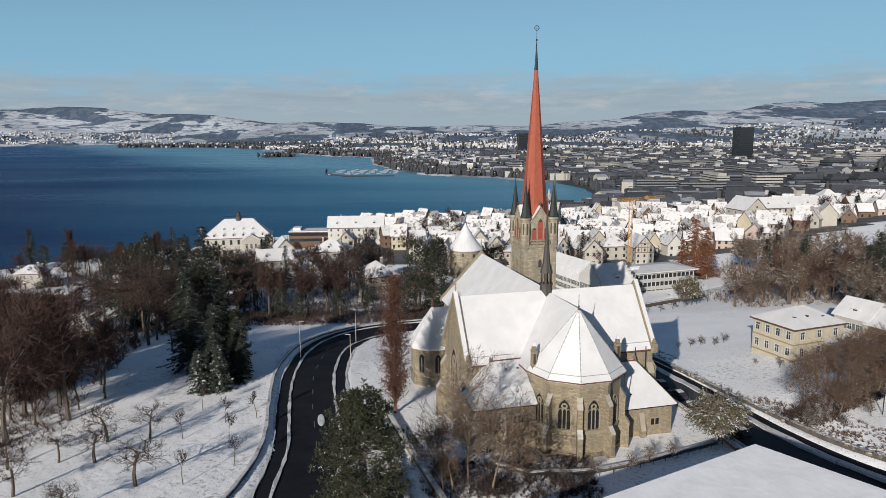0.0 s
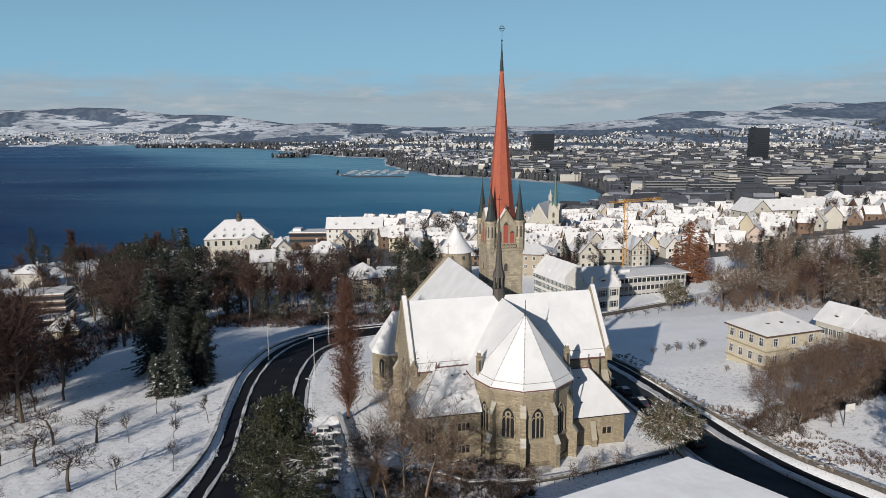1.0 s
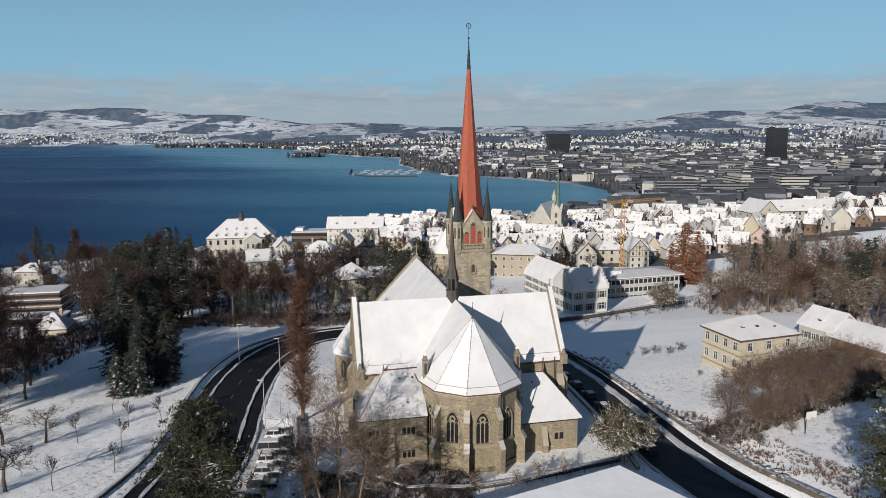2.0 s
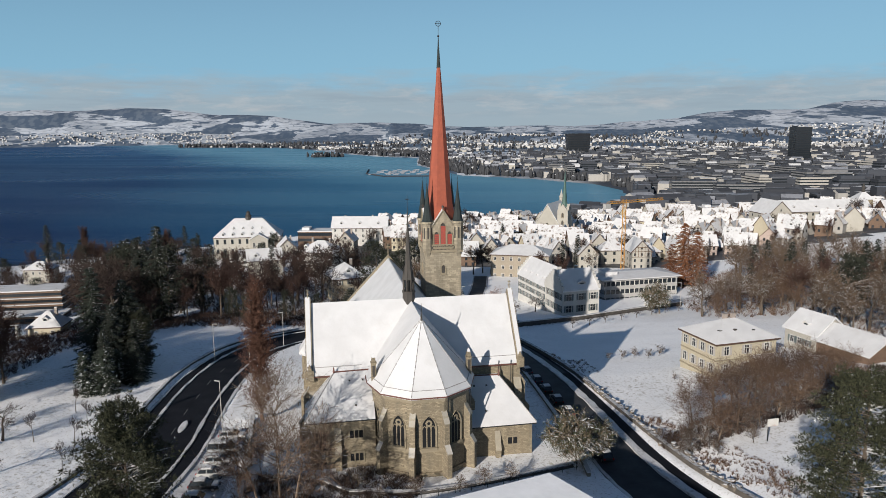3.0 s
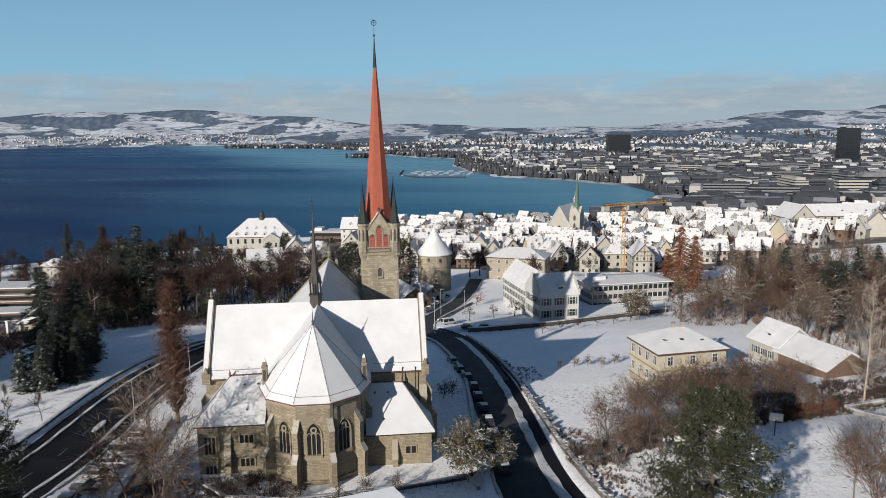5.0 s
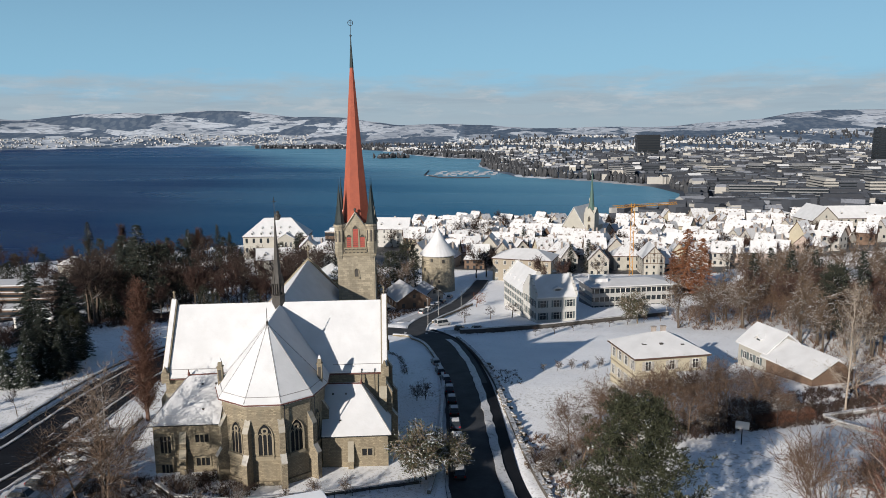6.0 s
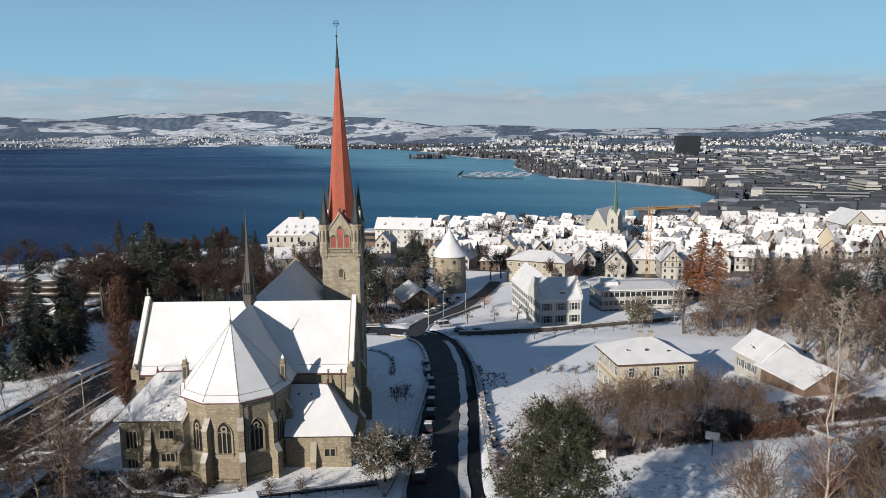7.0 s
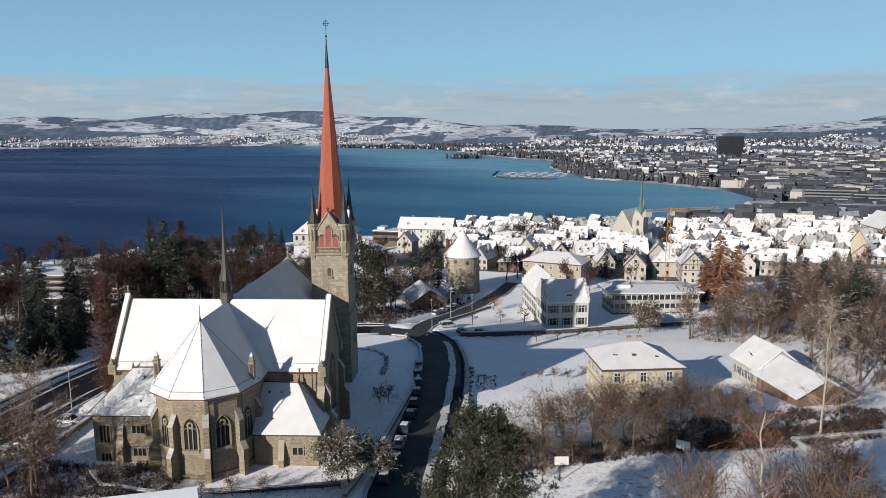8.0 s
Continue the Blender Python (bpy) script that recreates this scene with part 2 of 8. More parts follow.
SHORE = [(175, 900), (160, 800), (140, 740), (90, 690), (20, 650), (-60, 605), (-140, 542), (-215, 464), (-268, 427), (-318, 357), (-395, 200), (-505, 0),
         (-700, -400), (-2500, -1500), (-5500, 500), (-4250, 1500), (-3880, 2240), (-3400, 2880), (-2860, 3420), (-2370, 3790), (-1950, 4010), (-1640, 3900), (-1500, 3600), (-1630, 3330), (-1347, 3250), (-1035, 3180),
         (-790, 2850), (-560, 2420), (-385, 2141), (-231, 1998), (-185, 1625), (-117, 1403), (-50, 1255), (62, 1175), (156, 1062), (180, 960)]


def lake_depth(x, y):
    """Metres inside the shoreline (negative on land)."""
    x, y = np.asarray(x, float), np.asarray(y, float)
    best = np.full(x.shape, 1e12)
    inside = np.zeros(x.shape, bool)
    for (ax, ay), (bx, by) in zip(SHORE, SHORE[1:] + SHORE[:1]):
        dx, dy = bx - ax, by - ay
        t = np.clip(((x - ax) * dx + (y - ay) * dy) / (dx * dx + dy * dy), 0, 1)
        best = np.minimum(best, (x - ax - t * dx) ** 2 + (y - ay - t * dy) ** 2)
        if dy:
            inside ^= ((ay > y) != (by > y)) & (x < dx * (y - ay) / dy + ax)
    d = np.sqrt(best)
    return np.where(inside, d, -d)


def bend(*pts):
    return np.array([p[0] for p in pts], float), np.array([p[1] for p in pts], float)


FALL = bend((-80, 6), (40, 4), (85, 1.6), (105, 0.4), (130, -0.8), (155, -2.4), (180, -5.0), (215, -8.2), (245, -12), (300, -15.5), (400, -20), (480, -24), (600, -29), (760, -31), (5000, -31))
SKYLINE = bend((-110, 90), (-60, 165), (-48, 172), (-41, 175), (-35, 208), (-31, 216), (-28, 213), (-25, 203), (-22, 181), (-19, 160), (-15, 128), (-10, 99), (-6, 86), (0, 88), (6, 86), (8, 95), (10, 102), (12.5, 119), (14.7, 144), (17, 158), (19, 170), (21, 185), (23, 213), (25.5, 208), (27.3, 191), (30, 215), (33, 235), (40, 262), (60, 210), (110, 90))
ROADS = {}


def smooth(a, b, x):
    t = np.clip((x - a) / (b - a), 0, 1)
    return t * t * (3 - 2 * t)


def land(x, y):
    """Height of the ground before roads are cut into it."""
    x, y = np.asarray(x, float), np.asarray(y, float)
    z = np.interp(y, *FALL)
    z = z - np.clip(-60 - x, 0, 400) * (0.075 + 0.065 * smooth(140, 230, y)) * (1 - smooth(450, 700, y))
    near = 1 - smooth(200, 420, y)
    z = z + np.clip(x - 55, 0, 70) * 0.05 * near
    z = z + np.clip(x - 125, 0, 500) * 0.10 * (1 - smooth(420, 760, y))
    z = z + 55 * np.exp(-(((x - 640) / 190) ** 2 + ((y - 760) / 240) ** 2))
    # the terrace of the court
    z = z + 1.6 * smooth(60, 69, x) * (1 - smooth(124, 140, y)) * smooth(58, 74, y) * (1 - smooth(110, 125, x))
    # far plain and hills
    r = np.hypot(x - 40, y)
    az = np.degrees(np.arctan2(x - 40, y))
    und = np.sin(x * 0.0031 + 1.3) * np.sin(y * 0.0023) + 0.6 * np.sin(x * 0.0073 + y * 0.0051)
    z = z + smooth(1700, 4300, r) * (10 + 9 * und) * smooth(-200, 300, x + 0.35 * (y - 1800))
    top = np.interp(az, *SKYLINE) + 2 * np.sin(az * 0.9) + 1.2 * np.sin(az * 2.3 + 1)
    start = np.where(az < -10, 4430, 3500)
    rise = np.clip((r - start) / (4880 - start), 0, 1)
    hill = top * (0.75 * rise ** 1.15 + 0.25 * smooth(0.5, 1, rise)) * (1 + 0.05 * np.sin(r * 0.012 + az * 0.7))
    z = z + hill * (np.abs(az) < 110)
    d = lake_depth(x, y)
    shelf = np.where(d > 0, LAKE_Z - 0.3 - np.minimum(d * 0.15, 4), LAKE_Z + 0.5 + np.minimum(-d * 0.05, 60))
    z = np.where(d > -0.1, shelf, np.where(d > -700, np.maximum(np.minimum(z, shelf + 12 + 0.6 * np.clip(-d - 40, 0, 900)), LAKE_Z + 0.6), z))
    return z


def road_gap(x, y):
    """For each road: how far inside its edge a place lies (metres, below 0 outside)."""
    best = np.full(np.shape(x), -1e9)
    for pts, half in ROADS.values():
        for (ax, ay), (bx, by) in zip(pts, pts[1:]):
            dx, dy = bx - ax, by - ay
            t = np.clip(((x - ax) * dx + (y - ay) * dy) / (dx * dx + dy * dy), 0, 1)
            best = np.maximum(best, half - np.hypot(x - ax - t * dx, y - ay - t * dy))
    return best


def ground_z(x, y):
    return float(land(np.array([x]), np.array([y]))[0])


# ---- ground, lake, roads ----
ROADS["left"] = ([(-12, 30), (-16.2, 60), (-18.8, 91), (-19.9, 105.5), (-24.4, 124), (-28.5, 145), (-30.0, 170), (-26.5, 185), (-18, 195), (-6, 200), (8, 207)], 6.6)
ROADS["right"] = ([(74, 40), (64, 75), (57, 94), (52.3, 106), (48, 126), (42.5, 151), (36.0, 174), (31.4, 187), (27.0, 197.5), (21.0, 203.2), (13, 205), (5, 203.5)], 4.6)
ROADS["street"] = ([(19.0, 203), (16.5, 213), (15.6, 224), (16.0, 236), (18.0, 252), (20.0, 266), (20.6, 290), (20.0, 322)], 3.0)
ROADS["walk"] = ([(79.0, 44), (69.0, 77), (61.7, 97), (57.0, 109), (52.7, 128), (47.3, 151), (42.4, 169), (37.6, 183.5), (32.4, 197), (27.4, 205), (21.5, 210.5)], 0.95)
ROADS["car_park"] = ([(-13.2, 117), (-11.2, 108), (-9.0, 98), (-6, 84), (-3, 70)], 3.4)
ROADS["square"] = ([(9.4, 221), (10.2, 232), (11.6, 244), (13.4, 258), (14.4, 270)], 1.7)
ROADS["lane"] = ([(26.5, 208), (40, 214), (52, 224.5), (72, 241.5), (84, 251), (110, 272)], 2.2)


def ground_mat():
    """Snow over grass nearby; far off, fields, woods and built-up land."""
    m, nt, bs = nodes("snowy_ground", 0.75)
    bs.inputs["Specular IOR Level"].default_value = 0.2
    snow = mixed(nt, noise_fac(nt, 0.12, 6), SNOW, (0.86, 0.865, 0.88))
    g = nt.nodes.new("ShaderNodeNewGeometry")
    sp = nt.nodes.new("ShaderNodeSeparateXYZ")
    nt.links.new(g.outputs["Position"], sp.inputs[0])

    def span(src, lo, hi):
        n = nt.nodes.new("ShaderNodeMapRange")
        n.inputs[1].default_value, n.inputs[2].default_value = lo, hi
        nt.links.new(src, n.inputs[0])
        return n.outputs[0]

    # the grazed slope and the ground past the villa show dry grass through the snow
    rough_grass = math_node(nt, "ADD", math_node(nt, "MULTIPLY", math_node(nt, "MAXIMUM", span(sp.outputs[0], 20, -20), span(sp.outputs[1], 175, 150)), 0.7), 0.3)
    tuft = noise_fac(nt, 1.3, 8, 0.54, 0.68, seed=2.0)
    patch = noise_fac(nt, 0.06, 5, 0.40, 0.62, seed=6.0)
    c = mixed(nt, math_node(nt, "MULTIPLY", tuft, math_node(nt, "MULTIPLY", patch, math_node(nt, "MULTIPLY", rough_grass, 0.62))), snow, (0.20, 0.165, 0.10))
    fine = noise_fac(nt, 3.2, 4, 0.57, 0.68, seed=3.0)
    c = mixed(nt, math_node(nt, "MULTIPLY", fine, math_node(nt, "MULTIPLY", rough_grass, 0.50)), c, (0.25, 0.21, 0.14))
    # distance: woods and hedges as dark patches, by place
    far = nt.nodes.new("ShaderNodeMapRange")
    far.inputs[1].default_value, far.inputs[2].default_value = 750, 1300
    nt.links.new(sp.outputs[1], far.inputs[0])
    # a patchwork of fields, hedges and woods, warped so that no edge is straight
    mp = nt.nodes.new("ShaderNodeMapping")
    mp.inputs["Scale"].default_value = (1, 0.45, 5.5)
    nt.links.new(g.outputs["Position"], mp.inputs[0])
    warp = nt.nodes.new("ShaderNodeTexNoise")
    warp.inputs["Scale"].default_value, warp.inputs["Detail"].default_value = 0.006, 5
    nt.links.new(mp.outputs[0], warp.inputs["Vector"])
    shift = nt.nodes.new("ShaderNodeVectorMath")
    shift.operation = "MULTIPLY_ADD"
    nt.links.new(warp.outputs["Color"], shift.inputs[0])
    shift.inputs[1].default_value = (260, 260, 260)
    nt.links.new(mp.outputs[0], shift.inputs[2])

    def cells(scale, feature, out):
        v = nt.nodes.new("ShaderNodeTexVoronoi")
        v.feature = feature
        v.inputs["Scale"].default_value = scale
        nt.links.new(shift.outputs[0], v.inputs["Vector"])
        return v.outputs[out]

    pick = nt.nodes.new("ShaderNodeSeparateColor")
    nt.links.new(cells(0.0040, "F1", "Color"), pick.inputs[0])
    wood = span(pick.outputs[0], 0.52, 0.56)
    hedge_line = span(cells(0.0085, "DISTANCE_TO_EDGE", "Distance"), 0.07, 0.03)
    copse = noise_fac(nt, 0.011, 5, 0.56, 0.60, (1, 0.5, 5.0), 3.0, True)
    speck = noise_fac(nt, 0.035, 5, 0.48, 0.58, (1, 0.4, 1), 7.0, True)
    # far haze and cloud shade are put into these bluish tones
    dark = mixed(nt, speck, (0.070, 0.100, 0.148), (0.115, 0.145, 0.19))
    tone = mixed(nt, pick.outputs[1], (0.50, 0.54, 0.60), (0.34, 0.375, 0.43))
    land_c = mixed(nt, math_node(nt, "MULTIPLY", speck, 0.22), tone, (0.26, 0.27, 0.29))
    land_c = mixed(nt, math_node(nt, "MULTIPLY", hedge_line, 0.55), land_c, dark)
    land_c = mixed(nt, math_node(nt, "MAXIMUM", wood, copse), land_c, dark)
    # streets, yards and tracks of the modern town; cloud shade is painted in
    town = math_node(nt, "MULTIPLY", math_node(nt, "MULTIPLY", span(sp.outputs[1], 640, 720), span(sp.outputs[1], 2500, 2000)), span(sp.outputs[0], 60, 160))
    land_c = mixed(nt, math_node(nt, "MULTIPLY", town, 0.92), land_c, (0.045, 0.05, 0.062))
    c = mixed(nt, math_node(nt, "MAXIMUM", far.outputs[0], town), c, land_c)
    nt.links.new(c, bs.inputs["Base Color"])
    bumped(nt, bs, noise_fac(nt, 0.9, 7), 0.22, 0.1)
    return m


def water_mat():
    m, nt, bs = nodes("lake_water", 0.16)
    deep = noise_fac(nt, 0.004, 3, 0.25, 0.75, (0.35, 0.8, 1), 2.0, True)
    g = nt.nodes.new("ShaderNodeNewGeometry")
    sp = nt.nodes.new("ShaderNodeSeparateXYZ")
    nt.links.new(g.outputs["Position"], sp.inputs[0])

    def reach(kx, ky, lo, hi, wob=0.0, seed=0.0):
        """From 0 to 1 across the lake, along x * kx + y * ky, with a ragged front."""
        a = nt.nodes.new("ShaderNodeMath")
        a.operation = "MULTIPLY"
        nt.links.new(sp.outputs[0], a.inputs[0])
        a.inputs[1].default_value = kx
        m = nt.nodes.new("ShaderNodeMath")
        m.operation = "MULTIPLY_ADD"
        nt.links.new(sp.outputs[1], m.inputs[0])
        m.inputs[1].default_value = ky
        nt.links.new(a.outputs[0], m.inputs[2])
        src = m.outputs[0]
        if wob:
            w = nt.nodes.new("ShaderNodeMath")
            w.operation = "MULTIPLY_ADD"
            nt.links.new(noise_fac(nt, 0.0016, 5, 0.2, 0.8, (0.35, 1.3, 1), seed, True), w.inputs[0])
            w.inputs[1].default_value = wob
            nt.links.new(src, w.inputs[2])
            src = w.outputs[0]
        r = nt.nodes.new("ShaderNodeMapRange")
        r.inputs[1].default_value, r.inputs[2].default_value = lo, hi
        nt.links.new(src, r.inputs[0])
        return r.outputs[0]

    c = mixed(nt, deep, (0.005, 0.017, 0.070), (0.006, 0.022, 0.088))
    # painted sky sheen: lighter towards the north-east bay, palest along the far shore
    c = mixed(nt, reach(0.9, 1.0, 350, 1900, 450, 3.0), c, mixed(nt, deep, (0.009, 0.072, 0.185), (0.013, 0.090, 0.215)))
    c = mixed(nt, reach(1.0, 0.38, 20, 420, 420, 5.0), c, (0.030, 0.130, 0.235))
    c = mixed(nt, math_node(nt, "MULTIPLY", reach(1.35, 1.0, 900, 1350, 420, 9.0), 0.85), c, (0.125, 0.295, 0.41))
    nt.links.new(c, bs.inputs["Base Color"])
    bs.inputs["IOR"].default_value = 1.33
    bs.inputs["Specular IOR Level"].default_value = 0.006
    rough = nt.nodes.new("ShaderNodeMapRange")
    rough.inputs[3].default_value, rough.inputs[4].default_value = 0.26, 0.34
    nt.links.new(noise_fac(nt, 0.004, 5, 0.4, 0.6, (0.3, 1.6, 1), 5.0, True), rough.inputs[0])
    nt.links.new(rough.outputs[0], bs.inputs["Roughness"])
    bumped(nt, bs, noise_fac(nt, 0.35, 6, 0.2, 0.8, (0.6, 1.4, 1), world=True), 0.35, 0.6)
    return m


def build_ground():
    ang = np.concatenate([np.linspace(-180, -62, 24, endpoint=False), np.linspace(-62, 62, 330), np.linspace(62, 180, 24)[1:]])
    rad = np.concatenate([[0.5, 20, 40], np.arange(60, 260, 1.5), np.geomspace(262, 4950, 170)])
    A, R = np.meshgrid(np.radians(ang), rad)
    X, Y = 40 + R * np.sin(A), R * np.cos(A)
    Z = land(X, Y)
    gap = road_gap(X, Y)
    lumps = np.sin(X * 1.7 + np.sin(Y * 1.1)) * np.sin(Y * 1.9) * 0.06
    Z = Z + np.where(R < 400, lumps, 0) - 0.45 * smooth(-0.5, 0.4, gap) + 0.16 * np.exp(-((gap + 1.0) / 0.5) ** 2)
    nr, na = X.shape
    verts = np.stack([X, Y, Z], -1).reshape(-1, 3)
    i = np.arange(nr * na).reshape(nr, na)
    f = np.stack([i[:-1, :-1], i[:-1, 1:], i[1:, 1:], i[1:, :-1]], -1).reshape(-1, 4)[:, ::-1]
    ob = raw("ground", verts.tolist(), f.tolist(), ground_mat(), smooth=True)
    tagged(ob, "snow-covered slope with tufts of dry grass, fields and hills beyond", "ground", kind="structure")
    bm = bmesh.new()
    solid(bm, ring(0, 0, LAKE_Z - 0.6, 9000, 64), ring(0, 0, LAKE_Z, 9000, 64))
    for v in bm.verts:
        v.co.y += 600
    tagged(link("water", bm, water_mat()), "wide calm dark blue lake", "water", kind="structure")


def ribbon(pts, offset, half, lift, step=2.5):
    """Points along a road's line, left and right of an offset."""
    P = [Vector(p) for p in pts]
    s = [0.0]
    for a, b in zip(P, P[1:]):
        s.append(s[-1] + (b - a).length)
    n = max(2, int(s[-1] / step))
    t = np.linspace(0, s[-1], n)
    xs, ys = np.interp(t, s, [p.x for p in P]), np.interp(t, s, [p.y for p in P])
    k = np.ones(7) / 7
    if n > 8:
        xs[3:-3], ys[3:-3] = np.convolve(xs, k, "valid"), np.convolve(ys, k, "valid")
    dx, dy = np.gradient(xs), np.gradient(ys)
    ln = np.hypot(dx, dy)
    nx, ny = dy / ln, -dx / ln
    z = land(xs, ys) + lift
    out = []
    for o in (offset - half, offset + half):
        out.append(np.stack([xs + nx * o, ys + ny * o, z], -1))
    return out


def strip(name, pts, offset, half, lift, thick, material, parent=None, label="", wob=0.0):
    a, b = ribbon(pts, offset, half, lift)
    if wob:
        rs = np.random.RandomState(int(abs(offset) * 100) + 7)
        a[:, :2] += rs.uniform(-wob, wob, (len(a), 2))
        b[:, :2] += rs.uniform(-wob, wob, (len(a), 2))
        a[:, 2] += rs.uniform(-0.3, 0.3, len(a)) * thick
    n = len(a)
    low = [p - np.array([0, 0, thick]) for p in a], [p - np.array([0, 0, thick]) for p in b]
    verts = np.concatenate([a, b, low[0], low[1]]).tolist()
    f = []
    for i in range(n - 1):
        f += [(i, n + i, n + i + 1, i + 1)[::-1], (i, i + 1, 2 * n + i + 1, 2 * n + i)[::-1], (n + i, 3 * n + i, 3 * n + i + 1, n + i + 1)[::-1]]
    f += [(0, 2 * n, 3 * n, n), (n - 1, 2 * n - 1, 4 * n - 1, 3 * n - 1)]
    return raw(name, verts, f, material, parent, label)


M_PAINT = mat("worn_road_paint", (0.22, 0.22, 0.22), (0.10, 0.10, 0.10), 1.5, 0.8)
M_SLUSH = snow_mat("driven_snow", (0.10, 0.10, 0.10), 0.85, 0.35)
M_SLUSHROAD = mat("slushy_asphalt", (0.015, 0.017, 0.022), (0.054, 0.057, 0.066), 0.30, 0.85, 2.0, 0.2)
M_BANK = snow_mat("ploughed_snow", (0.12, 0.115, 0.11), 0.75, 1.2)


def build_roads():
    for key, (pts, half) in ROADS.items():
        if key in ("lane", "car_park", "square"):
            tagged(strip("path" if key == "lane" else key, pts, 0, half, -0.1, 0.4, M_SLUSH), "trodden and driven snow over asphalt", "path", kind="structure")
            continue
        if key == "walk":
            tagged(strip("pavement", pts, 0, half, -0.02, 0.4, M_ASPHALT), "dark wet asphalt pavement", "pavement", kind="structure")
            tagged(strip("snow_bank", pts, -half - 0.75, 0.72, 0.12, 0.45, M_BANK, wob=0.16), "ploughed snow between road and pavement", "snow bank", kind="structure")
            continue
        road = strip("road", pts, 0, half + 0.3, -0.12, 0.5, M_ASPHALT if key == "left" else M_SLUSHROAD)
        tagged(road, "wet dark asphalt road cleared of snow", "road", kind="structure")
        for o in ((-4.3, 4.2, half + 0.2, -half - 0.2) if key == "left" else (half, -half) if key == "street" else (-half,)):
            tagged(strip("kerb", pts, o, 0.24, 0.06, 0.3, M_BANK, wob=0.14), "low ridge of ploughed snow along the kerb", "snow bank", kind="structure")
    bm = bmesh.new()
    lathe(bm, 0, 0, [(-0.4, 0.62), (0.08, 0.6), (0.12, 0.4)], 14)
    for v in bm.verts:
        v.co.y *= 4.2
    ob = link("traffic_island", fixed(bm), M_BANK)
    ob.matrix_basis = pose(-21.5, 117.2, ground_z(-21.5, 117.2), 0, 0, 12)
    tagged(ob, "narrow traffic island under snow", "traffic island", kind="structure")
    # lane markings
    a, b = ribbon(ROADS["left"][0], 0.0, 0.07, -0.105, 1.0)
    for i in range(66, len(a) - 4, 9):
        tagged(raw("lane_marking", [tuple(a[i]), tuple(b[i]), tuple(b[i + 3]), tuple(a[i + 3])], [(0, 1, 2, 3)], M_PAINT), "worn white lane marking", "road marking", kind="structure")


build_ground()
build_roads()


# ---- the church ----
M_CAP = mat("weathered_ashlar", (0.42, 0.38, 0.30), (0.34, 0.30, 0.235), 0.8, 0.9, snow=(0.5, 0.8))
M_HIP = mat("snowed_hip_tiles", (0.42, 0.41, 0.40), (0.27, 0.26, 0.26), 2.0, 0.9)
CHURCH = pose(18.0, 119.16, 0, 0, 0, 15.72)
EAVE, RIDGE = 13.5, 22.2


def pointed(w, h, n=6):
    """Outline of a pointed arch, w wide and h high, from the left foot round to the right foot."""
    r, spring = w, h - w * 0.866
    left = [(-w / 2 + w - r * math.cos(a), spring + r * math.sin(a)) for a in (math.pi / 3 * i / n for i in range(n + 1))]
    pts = [(-w / 2, 0)] + left + [(-x, z) for x, z in reversed(left[:-1])] + [(w / 2, 0)]
    return pts


def lancet(parent, m, w, h, lights=2, glass=M_LEAD, frame_w=0.3, tracery=True, name="window"):
    """A pointed window with a stone frame, mullions and tracery; it faces -y."""
    ob = thing(name, m, "", "")
    ob.parent = parent
    bm = bmesh.new()
    o, i = pointed(w + 2 * frame_w, h + frame_w * 1.3), pointed(w, h)
    o = [(x, z - 0.25) for x, z in o]
    for (a, b), (c, d) in zip(zip(o, o[1:]), zip(i, i[1:])):
        solid(bm, [(a[0], 0.1, a[1]), (b[0], 0.1, b[1]), (d[0], 0.1, d[1]), (c[0], 0.1, c[1])], [(a[0], -0.16, a[1]), (b[0], -0.16, b[1]), (d[0], -0.10, d[1]), (c[0], -0.10, c[1])])
    box(bm, -w / 2 - frame_w, w / 2 + frame_w, -0.3, 0.1, -0.45, -0.05)
    part("window_frame", fixed(bm), M_ASHLAR, ob)
    bm = bmesh.new()
    solid(bm, [(x, 0.08, z) for x, z in i], [(x, -0.02, z) for x, z in i])
    part("pane", fixed(bm), glass, ob)
    if lights > 1:
        spring = h - w * 0.866
        for k in range(1, lights):
            x = -w / 2 + w * k / lights
            bm = bmesh.new()
            box(bm, x - 0.07, x + 0.07, -0.13, 0.0, 0, spring + 0.25 * w)
            part("mullion", fixed(bm), M_ASHLAR, ob)
        if tracery:
            bm = bmesh.new()
            lw = w / lights
            for k in range(lights):
                cx = -w / 2 + lw * (k + 0.5)
                arch = [(cx + x, spring - 0.3 * w + z) for x, z in pointed(lw * 0.92, lw * 1.25, 4)]
                for a, b in zip(arch[1:], arch[2:-1]):
                    bar(bm, (a[0], -0.07, a[1]), (b[0], -0.07, b[1]), 0.06, 4)
            part("tracery", fixed(bm), M_ASHLAR, ob)
            bm = bmesh.new()
            cz = spring + 0.33 * w
            c = [(0.2 * w * math.cos(2 * math.pi * q / 10), cz + 0.2 * w * math.sin(2 * math.pi * q / 10)) for q in range(11)]
            rows = [[bm.verts.new((x * g, y, cz + (z - cz) * g)) for g, y in ((0.65, -0.12), (1.35, -0.12), (1.35, -0.02), (0.65, -0.02))] for x, z in c[:-1]]
            for q in range(len(rows)):
                for e in range(4):
                    bm.faces.new((rows[q][e], rows[q][(e + 1) % 4], rows[(q + 1) % len(rows)][(e + 1) % 4], rows[(q + 1) % len(rows)][e]))
            part("rose", fixed(bm), M_ASHLAR, ob)
    return ob


